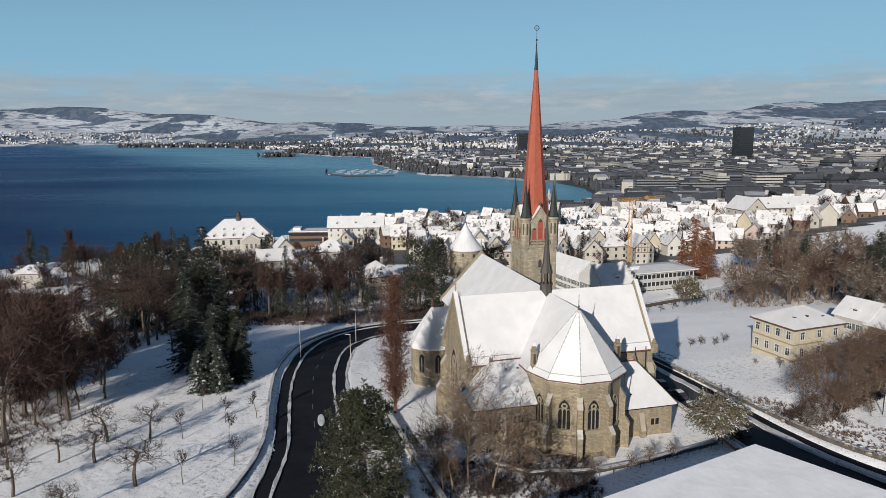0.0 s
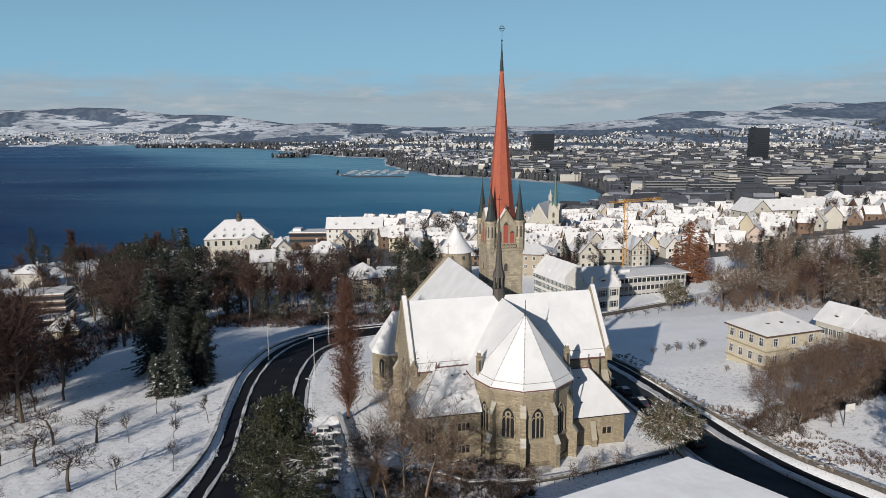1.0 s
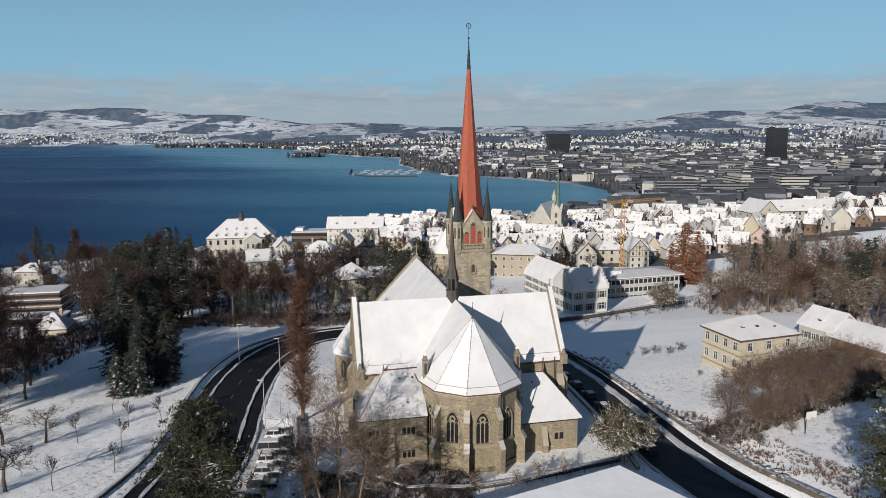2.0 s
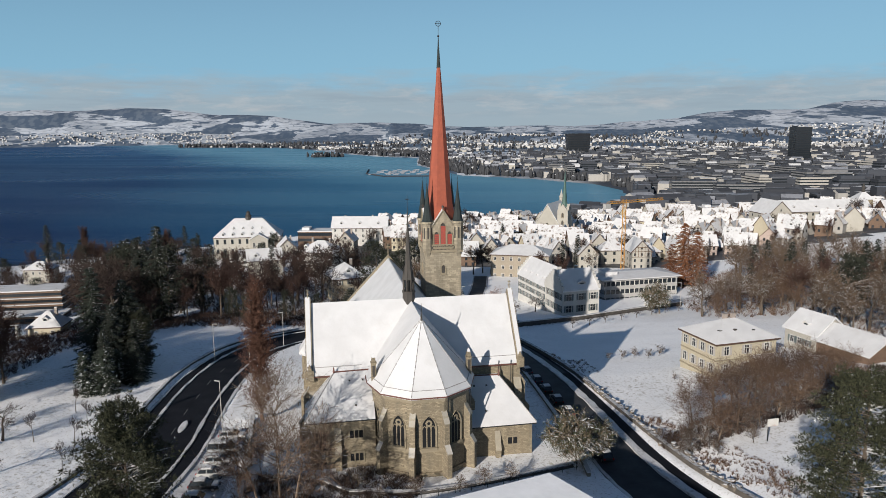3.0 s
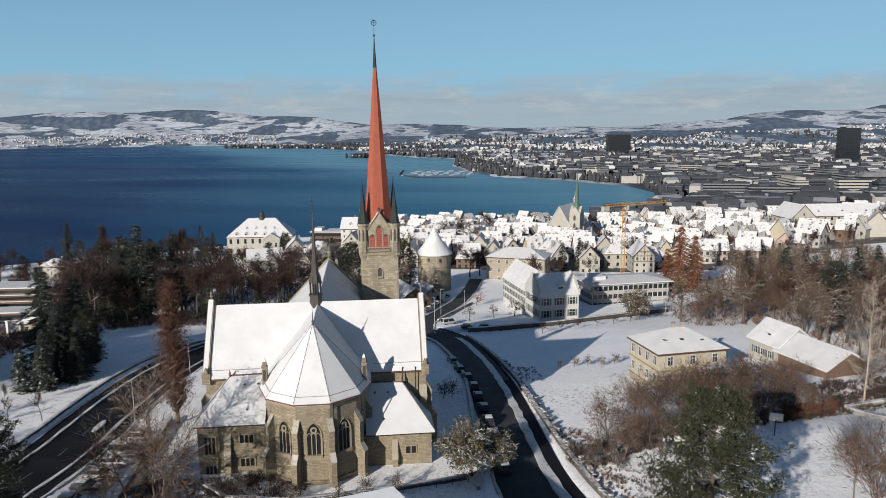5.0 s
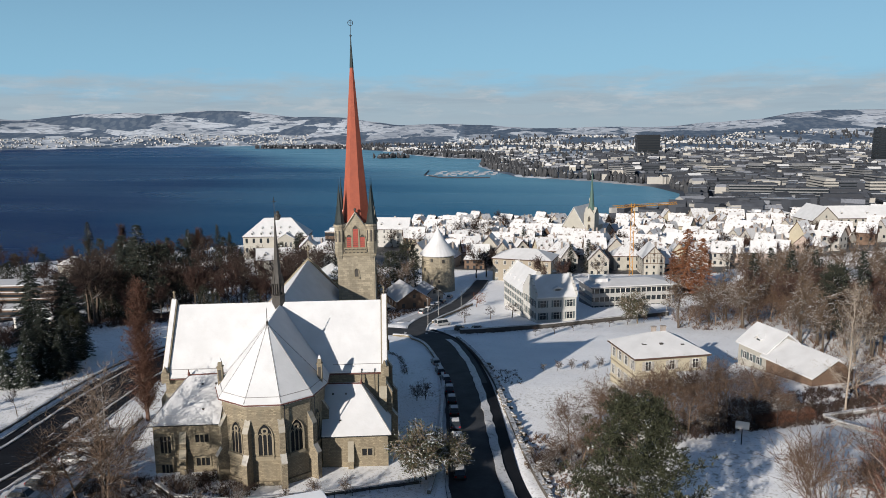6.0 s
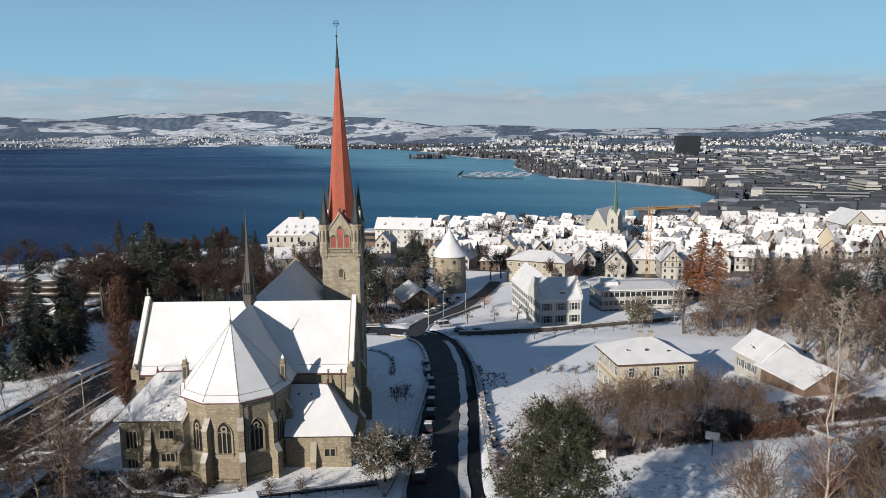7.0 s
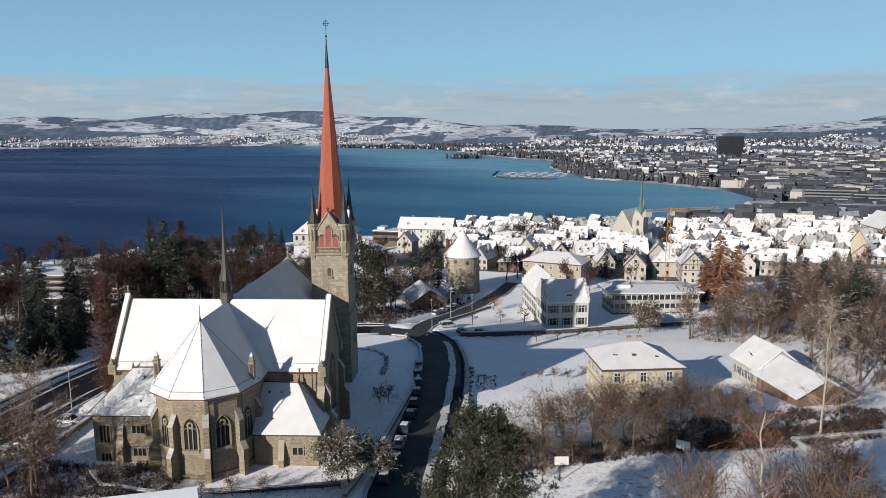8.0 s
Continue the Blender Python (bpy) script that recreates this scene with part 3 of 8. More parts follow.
def square_window(parent, m, w, h, bars=1):
    ob = thing("window", m, "", "")
    ob.parent = parent
    bm = bmesh.new()
    for x0, x1, z0, z1 in ((-w / 2 - 0.2, -w / 2, -0.2, h + 0.25), (w / 2, w / 2 + 0.2, -0.2, h + 0.25), (-w / 2, w / 2, h, h + 0.25), (-w / 2, w / 2, -0.2, 0)):
        box(bm, x0, x1, -0.14, 0.1, z0, z1)
    part("window_frame", fixed(bm), M_ASHLAR, ob)
    bm = bmesh.new()
    box(bm, -w / 2, w / 2, -0.03, 0.08, 0, h)
    part("pane", fixed(bm), M_LEAD, ob)
    for k in range(1, bars + 1):
        bm = bmesh.new()
        x = -w / 2 + w * k / (bars + 1)
        box(bm, x - 0.08, x + 0.08, -0.12, 0, 0, h)
        part("mullion", fixed(bm), M_ASHLAR, ob)
    return ob


def buttress(parent, m, h1, h2, w=1.0, d1=1.7, d2=1.0):
    """Stepped pier against a wall, facing -y, with snow on both slopes."""
    bm = bmesh.new()
    prof = [(0.3, 0), (-d1, 0), (-d1, h1), (-d2, h1 + 1.1), (-d2, h2), (0.1, h2 + 1.6), (0.3, h2 + 1.6)]
    extrude_profile(bm, prof, "x", -w / 2, w / 2)
    b = part("buttress", fixed(bm), M_STONE, parent)
    b.matrix_basis = m
    for (ya, za), (yb, zb) in (((-d1 - 0.08, h1 - 0.05), (-d2 + 0.05, h1 + 1.15)), ((-d2 - 0.08, h2 - 0.05), (0.05, h2 + 1.6))):
        bm = bmesh.new()
        slab(bm, [(-w / 2 - 0.05, ya, za), (w / 2 + 0.05, ya, za), (w / 2 + 0.05, yb, zb), (-w / 2 - 0.05, yb, zb)], 0.11)
        part("weathering", fixed(bm), M_CAP, b)
    return b


def gabled(ch, name, axis, a, b, half, eave, ridge, over=0.55, wall=M_STONE):
    bm = bmesh.new()
    extrude_profile(bm, [(-half, -4), (half, -4), (half, eave), (0, ridge), (-half, eave)], axis, a, b)
    part("wall", fixed(bm), wall, ch)


def roof_plane(ch, quad, thick=0.4, label="", name="roof"):
    bm = bmesh.new()
    slab(bm, quad, thick)
    fixed(bm)
    bmesh.ops.bevel(bm, geom=bm.edges, offset=0.12, segments=2, affect="EDGES")
    return part(name, bm, M_SNOW, ch, label)


def build_church():
    ch = thing("church", CHURCH, "sandstone gothic church with snow-covered roofs and a red spire", "church")
    slope = (RIDGE - EAVE) / 6.3
    # transept
    gabled(ch, "transept", "x", -16.7, 16.7, 6.3, EAVE, RIDGE)
    ov = 0.6
    for s in (-1, 1):
        roof_plane(ch, [(-16.1, s * (6.3 + ov), EAVE - ov * slope), (16.1, s * (6.3 + ov), EAVE - ov * slope), (16.1, 0, RIDGE + 0.02), (-16.1, 0, RIDGE + 0.02)], 0.45)
    for s in (-1, 1):
        for q in (-1, 1):
            bm = bmesh.new()
            x0, x1 = s * 16.05, s * 17.0
            lo = (q * 7.0, EAVE - 0.75 * slope + 0.3)
            hi = (0.0, RIDGE + 0.45)
            slab(bm, [(x0, lo[0], lo[1]), (x1, lo[0], lo[1]), (x1, hi[0], hi[1]), (x0, hi[0], hi[1])], 0.75)
            part("coping", fixed(bm), M_ASHLAR, ch)
            bm = bmesh.new()
            slab(bm, [(x0 + s * 0.15, lo[0] * 0.98, lo[1] + 0.95), (x1 - s * 0.1, lo[0] * 0.98, lo[1] + 0.95), (x1 - s * 0.1, 0, hi[1] + 0.76), (x0 + s * 0.15, 0, hi[1] + 0.76)], 0.14)
            part("snow_cap", fixed(bm), M_SNOW, ch)
            # kneeler block and corner buttress
            bm = bmesh.new()
            box(bm, min(x0, x1) - 0.1, max(x0, x1) + 0.15, q * 6.5 - 0.6, q * 6.5 + 0.6, EAVE - 1.4, EAVE + 0.2)
            lathe(bm, s * 16.5, q * 6.9, [(EAVE + 0.2, 0.4), (EAVE + 0.4, 0.45), (EAVE + 1.2, 0.06)], 4)
            part("kneeler", fixed(bm), M_STONE, ch)
            buttress(ch, Matrix.Translation((s * 16.2, q * 6.3, 0)) @ pose(0, 0, 0, 0, 0, 0 if q < 0 else 180), 5.0, 8.6, 1.1, 1.5, 0.8)
            buttress(ch, Matrix.Translation((s * 16.7, q * 5.6, 0)) @ pose(0, 0, 0, 0, 0, 90 * s), 5.0, 9.2, 1.1, 1.7, 0.9)
        # great window of the gable wall
        lancet(ch, Matrix.Translation((s * 16.7, 0, 4.2)) @ pose(0, 0, 0, 0, 0, 90 * s), 4.2, 9.5, 4)
        bm = bmesh.new()
        for z in (RIDGE + 1.3, RIDGE + 1.9):
            bar(bm, (s * 16.5 - 0.25, 0, z + 0.5), (s * 16.5 + 0.25, 0, z + 0.5), 0.06)
        bar(bm, (s * 16.5, 0, RIDGE + 0.9), (s * 16.5, 0, RIDGE + 2.6), 0.09, 6)
        part("finial", fixed(bm), M_ASHLAR, ch)
    # nave
    gabled(ch, "nave", "y", 5, 37.5, 8.6, 13.2, RIDGE)
    ns = (RIDGE - 13.2) / 8.6
    for s in (-1, 1):
        roof_plane(ch, [(s * 9.3, 5.5, 13.2 - 0.7 * ns), (s * 9.3, 37.0, 13.2 - 0.7 * ns), (0, 37.0, RIDGE + 0.02), (0, 1.5, RIDGE + 0.02)], 0.45)
        bm = bmesh.new()
        slab(bm, [(s * 9.5, 36.9, 13.2 - 0.9 * ns), (s * 9.5, 37.9, 13.2 - 0.9 * ns), (0, 37.9, RIDGE + 0.3), (0, 36.9, RIDGE + 0.3)], 0.7)
        part("coping", fixed(bm), M_ASHLAR, ch)
        for k in range(4):
            y = 10 + 7 * k
            if s < 0 or y < 27:
                buttress(ch, Matrix.Translation((s * 8.6, y, 0)) @ pose(0, 0, 0, 0, 0, 90 * s), 4.5, 9.0, 1.0, 2.0, 1.0)
                lancet(ch, Matrix.Translation((s * 8.6, y + 3.5, 4.5)) @ pose(0, 0, 0, 0, 0, 90 * s), 1.8, 6.5, 2)
    bm = bmesh.new()
    bar(bm, (0, 37.4, RIDGE + 0.8), (0, 37.4, RIDGE + 3.4), 0.1, 6)
    bar(bm, (-0.55, 37.4, RIDGE + 2.7), (0.55, 37.4, RIDGE + 2.7), 0.09, 6)
    part("cross", fixed(bm), M_ASHLAR, ch)
    # apse: half of a ten-sided choir
    cy, R = -10.8, 7.35
    ang = [math.radians(-180 + 36 * k) for k in range(6)]
    walls = [(R * math.cos(a), cy + R * math.sin(a)) for a in ang]
    foot = [(-R, -5.5)] + walls + [(R, -5.5)]
    bm = bmesh.new()
    solid(bm, [(x, y, -3) for x, y in foot], [(x, y, 12.6) for x, y in foot])
    part("apse_wall", fixed(bm), M_STONE, ch)
    for z, g, m2 in ((12.1, 0.28, M_ASHLAR), (4.55, 0.16, M_ASHLAR), (0.9, 0.3, M_STONE)):
        bm = bmesh.new()
        o = [(x * (R + g) / R, cy + (y - cy) * (R + g) / R) for x, y in walls]
        o = [(-(R + g), -6.4)] + o + [(R + g, -6.4)]
        solid(bm, [(x, y, z - (0.25 if z > 1 else 2.5)) for x, y in o], [(x, y, z + 0.25) for x, y in o])
        part("string_course", fixed(bm), m2, ch)
    tip = (0, -11.9, RIDGE - 0.2)
    RO = R + 0.75
    eav = [(RO * math.cos(a), cy + RO * math.sin(a), 12.45) for a in ang]
    bm = bmesh.new()
    low = [(-RO, -4.0, 12.45)] + eav + [(RO, -4.0, 12.45)]
    vs = [bm.verts.new((x, y, z)) for x, y, z in low]
    vt = [bm.verts.new((x, y, z + 0.4)) for x, y, z in low]
    t1, t2 = bm.verts.new((tip[0], tip[1], tip[2] + 0.3)), bm.verts.new((0, 1.0, tip[2] + 0.3))
    n = len(low)
    bm.faces.new(vs[::-1])
    for i in range(n):
        bm.faces.new((vs[i], vs[(i + 1) % n], vt[(i + 1) % n], vt[i]))
    for i in range(1, n - 2):
        bm.faces.new((vt[i], vt[i + 1], t1))
    bm.faces.new((vt[0], vt[1], t1, t2))
    bm.faces.new((vt[n - 2], vt[n - 1], t2, t1))
    bm.faces.new((vt[n - 1], vt[0], t2))
    part("apse_roof", fixed(bm), M_SNOW, ch)
    # snow guards above the eaves
    for p, q in zip(eav, eav[1:]):
        bm = bmesh.new()
        a, b = (Vector((v[0], v[1], v[2] + 0.44)).lerp(Vector((tip[0], tip[1], tip[2] + 0.34)), 0.075) for v in (p, q))
        bar(bm, a, b, 0.055, 5)
        part("snow_guard", fixed(bm), M_HIP, ch)
    for x0, x1 in ((-15.9, -8.6), (8.6, 15.9)):
        bm = bmesh.new()
        bar(bm, (x0, -6.35, EAVE + 0.5), (x1, -6.35, EAVE + 0.5), 0.055, 5)
        part("snow_guard", fixed(bm), M_HIP, ch)
    # hips with small crockets showing through the snow
    for x, y, z in eav:
        bm = bmesh.new()
        a, b = Vector((x, y, z + 0.40)), Vector((tip[0], tip[1], tip[2] + 0.30))
        d = (b - a).normalized()
        s = d.cross(Vector((0, 0, 1))).normalized()
        u = s.cross(d)
        last = None
        for k in range(57):
            rad = 0.09 if k % 4 == 1 else 0.04
            vs = [bm.verts.new(a.lerp(b, k / 56) + (s * math.cos(w) + u * math.sin(w)) * rad) for w in (0, 1.57, 3.14, 4.71)]
            if last:
                for q in range(4):
                    bm.faces.new((last[q], last[(q + 1) % 4], vs[(q + 1) % 4], vs[q]))
            last = vs
        part("hip_ridge", fixed(bm), M_HIP, ch)
    bm = bmesh.new()
    lathe(bm, tip[0], tip[1], [(tip[2] - 0.1, 0.22), (tip[2] + 0.5, 0.12), (tip[2] + 0.6, 0.18), (tip[2] + 0.8, 0.06), (tip[2] + 2.6, 0.035)], 8)
    part("finial", fixed(bm), M_SLATE, ch)
    # gutter round choir and transept
    path = [(-16.0, -6.95, 12.65), (-RO - 0.1, -6.95, 12.65)] + [(x, y, 12.6) for x, y, z in eav] + [(RO + 0.1, -6.95, 12.65), (16.0, -6.95, 12.65)]
    for a, b in zip(path, path[1:]):
        bm = bmesh.new()
        bar(bm, a, b, 0.11, 6)
        part("gutter", fixed(bm), M_GUTTER, ch)
    for k in range(5):
        am = math.radians(-162 + 36 * k)
        d = R * math.cos(math.radians(18))
        lancet(ch, Matrix.Translation((d * math.cos(am), cy + d * math.sin(am), 5.0)) @ pose(0, 0, 0, 0, 0, math.degrees(am) + 90), 1.85, 4.6, 3, frame_w=0.26)
    for k, a in enumerate(ang):
        buttress(ch, Matrix.Translation((R * math.cos(a) * 0.99, cy + R * math.sin(a) * 0.99, 0)) @ pose(0, 0, 0, 0, 0, math.degrees(a) + 90), 4.3, 8.6, 0.78, 1.6, 0.9)
    for sx in (-1.2, 2.6):
        bm = bmesh.new()
        a = ang[3] if sx > 0 else ang[4]
        bar(bm, (R * math.cos(a) * 1.03 + 0.5, cy + R * math.sin(a) * 1.03 + 0.25, 0), (R * math.cos(a) * 1.03 + 0.5, cy + R * math.sin(a) * 1.03 + 0.25, 12.4), 0.08, 6)
        part("downpipe", fixed(bm), M_IRON, ch)
    # stone chimneys at the choir's shoulders
    for s in (-1, 1):
        c = thing("chimney", Matrix.Translation((s * 7.15, -11.4, 12.4)), "", "")
        c.parent = ch
        bm = bmesh.new()
        box(bm, -0.36, 0.36, -0.42, 0.42, 0, 3.5)
        box(bm, -0.44, 0.44, -0.5, 0.5, 3.5, 3.65)
        lathe(bm, 0, 0, [(3.65, 0.42), (4.2, 0.38), (4.8, 0.08)], 4)
        part("shaft", fixed(bm), M_STONE, c)
        bm = bmesh.new()
        box(bm, -0.2, 0.2, -0.46, -0.38, 1.5, 3.2)
        part("opening", fixed(bm), M_SLATE, c)
        bm = bmesh.new()
        lathe(bm, 0, 0, [(4.3, 0.32), (4.6, 0.24), (4.9, 0.05)], 4)
        part("snow_cap", fixed(bm), M_SNOW, c)
    # fleche over the crossing
    f = thing("fleche", Matrix.Translation((-0.3, 0.3, RIDGE)), "", "")
    f.parent = ch
    bm = bmesh.new()
    lathe(bm, 0, 0, [(-1.2, 1.15), (1.3, 1.0), (1.35, 1.15), (1.6, 1.15), (1.65, 0.85)], 8)
    part("base", fixed(bm), M_SLATE, f)
    bm = bmesh.new()
    for x, y, z in ring(0, 0, 0, 0.85, 8, 0.5):
        bar(bm, (x, y, 1.6), (x, y, 3.6), 0.13, 4)
    lathe(bm, 0, 0, [(1.6, 0.35), (3.6, 0.35)], 8)
    part("lantern", fixed(bm), M_SLATE, f)
    for k in range(8):
        a = 2 * math.pi * (k + 0.5) / 8
        bm = bmesh.new()
        bar(bm, (0.95 * math.cos(a), 0.95 * math.sin(a), 3.3), (0.8 * math.cos(a), 0.8 * math.sin(a), 5.0), 0.16, 4, 0.01)
        part("gablet", fixed(bm), M_SLATE, f)
    bm = bmesh.new()
    lathe(bm, 0, 0, [(3.5, 1.05), (3.8, 0.95), (5.2, 0.62), (9.0, 0.33), (13.5, 0.10), (15.4, 0.04)], 8)
    part("spire", fixed(bm), M_SLATE, f)
    bm = bmesh.new()
    bar(bm, (0, 0, 15.2), (0, 0, 17.2), 0.05, 6)
    bar(bm, (-0.35, 0, 16.5), (0.35, 0, 16.5), 0.05, 6)
    part("cross", fixed(bm), M_IRON, f)
    # side sacristies, hipped against the transept
    for s, ez, pz, fv in ((-1, 7.9, 13.0, -13.3), (1, 5.1, 10.8, -13.0)):
        x0, x1 = s * 7.2, s * 16.9
        a = thing("sacristy", Matrix.Translation((0, 0, 0)), "", "")
        a.parent = ch
        bm = bmesh.new()
        box(bm, min(x0, x1), max(x0, x1), fv + 0.5, -6.0, -3, ez)
        part("wall", fixed(bm), M_STONE, a)
        bm = bmesh.new()
        e0, e1 = (x0, fv - 0.1, ez), (s * 17.4, fv - 0.1, ez)
        b1 = (s * 17.4, -6.3, ez)
        p0, p1 = (x0, -6.9, pz), (s * 12.9, -7.4, pz)
        vs = [bm.verts.new(p) for p in (e0, e1, b1, p1, p0)]
        vt = [bm.verts.new((p[0], p[1], p[2] + 0.32)) for p in (e0, e1, b1, p1, p0)]
        g = bm.verts.new((x0, -6.3, ez))
        gt = bm.verts.new((x0, -6.3, pz + 0.3))
        bm.faces.new((vt[0], vt[1], vt[3], vt[4]))
        bm.faces.new((vt[1], vt[2], vt[3]))
        w = bm.verts.new((s * 12.9, -6.3, pz + 0.3))
        bm.faces.new((vt[3], vt[2], w))
        bm.faces.new((vt[4], vt[3], w, gt))
        bm.faces.new((vs[0], vs[1], vt[1], vt[0]))
        bm.faces.new((vs[1], vs[2], vt[2], vt[1]))
        bm.faces.new((vs[0], g, vs[2], vs[1]))
        part("roof", fixed(bm), M_SNOW, a)
        bm = bmesh.new()
        lathe(bm, s * 12.9, -7.3, [(pz, 0.18), (pz + 0.5, 0.2), (pz + 1.3, 0.03)], 6)
        part("finial", fixed(bm), M_GUTTER, a)
        bm = bmesh.new()
        bar(bm, (x0, -6.9, pz + 0.38), (s * 12.9, -7.2, pz + 0.38), 0.12, 6)
        part("ridge_flashing", fixed(bm), M_GUTTER, a)
        for q in (e1, b1):
            bm = bmesh.new()
            bar(bm, (q[0], q[1], q[2] + 0.36), (p1[0], p1[1], p1[2] + 0.36), 0.07, 5)
            part("hip_ridge", fixed(bm), M_HIP, a)
        for p, q in ((e0, e1), (e1, b1)):
            bm = bmesh.new()
            bar(bm, (p[0], p[1], p[2] + 0.05), (q[0], q[1], q[2] + 0.05), 0.09, 6)
            part("gutter", fixed(bm), M_IRON, a)
        for u, v in ((0.22, 0.8), (0.52, 0.8), (0.3, 0.28)):
            c = Vector(e0).lerp(Vector(p0), v).lerp(Vector(e1).lerp(Vector(p1), v), u)
            bm = bmesh.new()
            box(bm, c.x - 0.14, c.x + 0.14, c.y - 0.16, c.y + 0.12, c.z + 0.2, c.z + 0.46)
            part("roof_hatch", fixed(bm), M_SLATE, a)
        fy = fv + 0.5
        if s < 0:
            for x, z, w, h in ((-15.2, 3.6, 1.5, 2.6), (-15.2, 0.2, 1.5, 1.6), (-10.0, 5.1, 1.9, 1.2), (-10.0, 1.5, 1.9, 1.2)):
                square_window(a, Matrix.Translation((x, fy, z)), w, h, 2)
            buttress(a, Matrix.Translation((-12.7, fy, 0)), 3.0, 5.2, 0.9, 1.0, 0.5)
        else:
            square_window(a, Matrix.Translation((13.8, fy, 1.9)), 1.5, 1.1, 1)
            buttress(a, Matrix.Translation((11.4, fy, 0)), 1.4, 2.6, 0.8, 0.9, 0.45)
        for z0 in (0.0,):
            square_window(a, Matrix.Translation((s * 16.9, -10, 2.2)) @ pose(0, 0, 0, 0, 0, 90 * s), 1.3, 1.6, 1)
    for x in (13.0, 15.0):
        bm = bmesh.new()
        bar(bm, (x, -6.95, 9.5), (x, -6.95, 13.4), 0.07, 6)
        part("downpipe", fixed(bm), M_IRON, ch)
    # polygonal side chapel by the nave
    q = thing("side_chapel", Matrix.Translation((-14.2, 25.5, 0)), "", "")
    q.parent = ch
    bm = bmesh.new()
    lathe(bm, 0, 0, [(-4, 4.6), (7.0, 4.6)], 8)
    box(bm, 0, 6.5, -4.2, 4.2, -4, 7.0)
    part("wall", fixed(bm), M_STONE, q)
    bm = bmesh.new()
    lathe(bm, 0, 0, [(6.6, 5.2), (7.0, 5.3), (14.3, 0.25), (14.5, 0.05)], 8)
    extrude_profile(bm, [(-5, 6.9), (5, 6.9), (0, 14.2)], "x", 0, 7)
    part("roof", fixed(bm), M_SNOW, q)
    bm = bmesh.new()
    lathe(bm, 0, 0, [(14.2, 0.25), (14.8, 0.3), (16.0, 0.05)], 6)
    part("finial", fixed(bm), M_GUTTER, q)
    for k in range(8):
        if 2 < k < 7:
            a = math.radians(45 * k)
            lancet(q, Matrix.Translation((4.25 * math.cos(a), 4.25 * math.sin(a), 1.8)) @ pose(0, 0, 0, 0, 0, 45 * k + 90), 1.2, 3.8, 2, tracery=False)
    build_tower(ch)
    return ch


def build_tower(ch):
    tw = thing("tower", Matrix.Translation((10.6, 33.1, 0)), "tall square sandstone bell tower with a slender red octagonal spire", "")
    tw.parent = ch
    H = 3.75
    bm = bmesh.new()
    box(bm, -H - 0.25, H + 0.25, -H - 0.25, H + 0.25, -6, 12.5)
    box(bm, -H, H, -H, H, 12.5, 25.0)
    part("shaft", fixed(bm), M_TOWER, tw)
    bm = bmesh.new()
    box(bm, -H + 0.35, H - 0.35, -H + 0.35, H - 0.35, 25.0, 31.2)
    part("belfry", fixed(bm), M_TOWER, tw)
    bm = bmesh.new()
    box(bm, -H - 0.3, H + 0.3, -H - 0.3, H + 0.3, 24.7, 25.1)
    part("cornice", fixed(bm), M_ASHLAR, tw)
    F = H - 0.35
    for k in range(4):
        rot = pose(0, 0, 0, 0, 0, 90 * k)
        # gable with coping and snow
        bm = bmesh.new()
        extrude_profile(bm, [(-2.6, 28.6), (2.6, 28.6), (2.6, 29.4), (0, 33.2), (-2.6, 29.4)], "y", -F - 0.25, -F + 1.6)
        g = part("gable", moved(fixed(bm), rot), M_TOWER, tw)
        for s in (-1, 1):
            bm = bmesh.new()
            slab(bm, [(s * 2.8, -F - 0.45, 29.2), (s * 2.8, -F + 1.7, 29.2), (0, -F + 1.7, 33.25), (0, -F - 0.45, 33.25)], 0.28)
            part("coping", moved(fixed(bm), rot), M_ASHLAR, g)
            bm = bmesh.new()
            slab(bm, [(s * 2.7, -F - 0.3, 29.6), (s * 2.7, -F + 1.6, 29.6), (0, -F + 1.6, 33.52), (0, -F - 0.3, 33.52)], 0.1)
            part("snow_cap", moved(fixed(bm), rot), M_SNOW, g)
        bm = bmesh.new()
        lathe(bm, 0, -F - 0.2, [(33.3, 0.14), (33.8, 0.14), (33.9, 0.3), (34.1, 0.3), (34.4, 0.05)], 6)
        part("finial", moved(fixed(bm), rot), M_SLATE, g)
        # three belfry lights with red louvres
        for x, w, h in ((-1.35, 0.95, 3.1), (0, 1.05, 4.9), (1.35, 0.95, 3.1)):
            wd = lancet(tw, rot @ Matrix.Translation((x, -F - 0.27, 25.9)), w, h, 1, M_SLATE, 0.22)
            for q in range(int(h / 0.42) - 1):
                bm = bmesh.new()
                slab(bm, [(-w / 2 + 0.03, -0.14, 0.1 + 0.42 * q), (w / 2 - 0.03, -0.14, 0.1 + 0.42 * q), (w / 2 - 0.03, -0.03, 0.36 + 0.42 * q), (-w / 2 + 0.03, -0.03, 0.36 + 0.42 * q)], 0.07)
                part("louvre", fixed(bm), M_RED, wd)
        # pierced balustrade
        b = thing("balustrade", rot, "", "")
        b.parent = tw
        bm = bmesh.new()
        box(bm, -2.4, 2.4, -H - 0.28, -H - 0.1, 26.15, 26.4)
        box(bm, -2.4, 2.4, -H - 0.28, -H - 0.1, 25.1, 25.25)
        part("rail", fixed(bm), M_ASHLAR, b)
        for q in range(6):
            x = -2.4 + 0.8 * q
            bm = bmesh.new()
            bar(bm, (x, -H - 0.19, 25.2), (x + 0.8, -H - 0.19, 26.2), 0.07)
            bar(bm, (x + 0.8, -H - 0.19, 25.2), (x, -H - 0.19, 26.2), 0.07)
            part("cross_bar", fixed(bm), M_ASHLAR, b)
        bm = bmesh.new()
        box(bm, -2.5, 2.5, -H - 0.12, -H - 0.04, 25.1, 26.2)
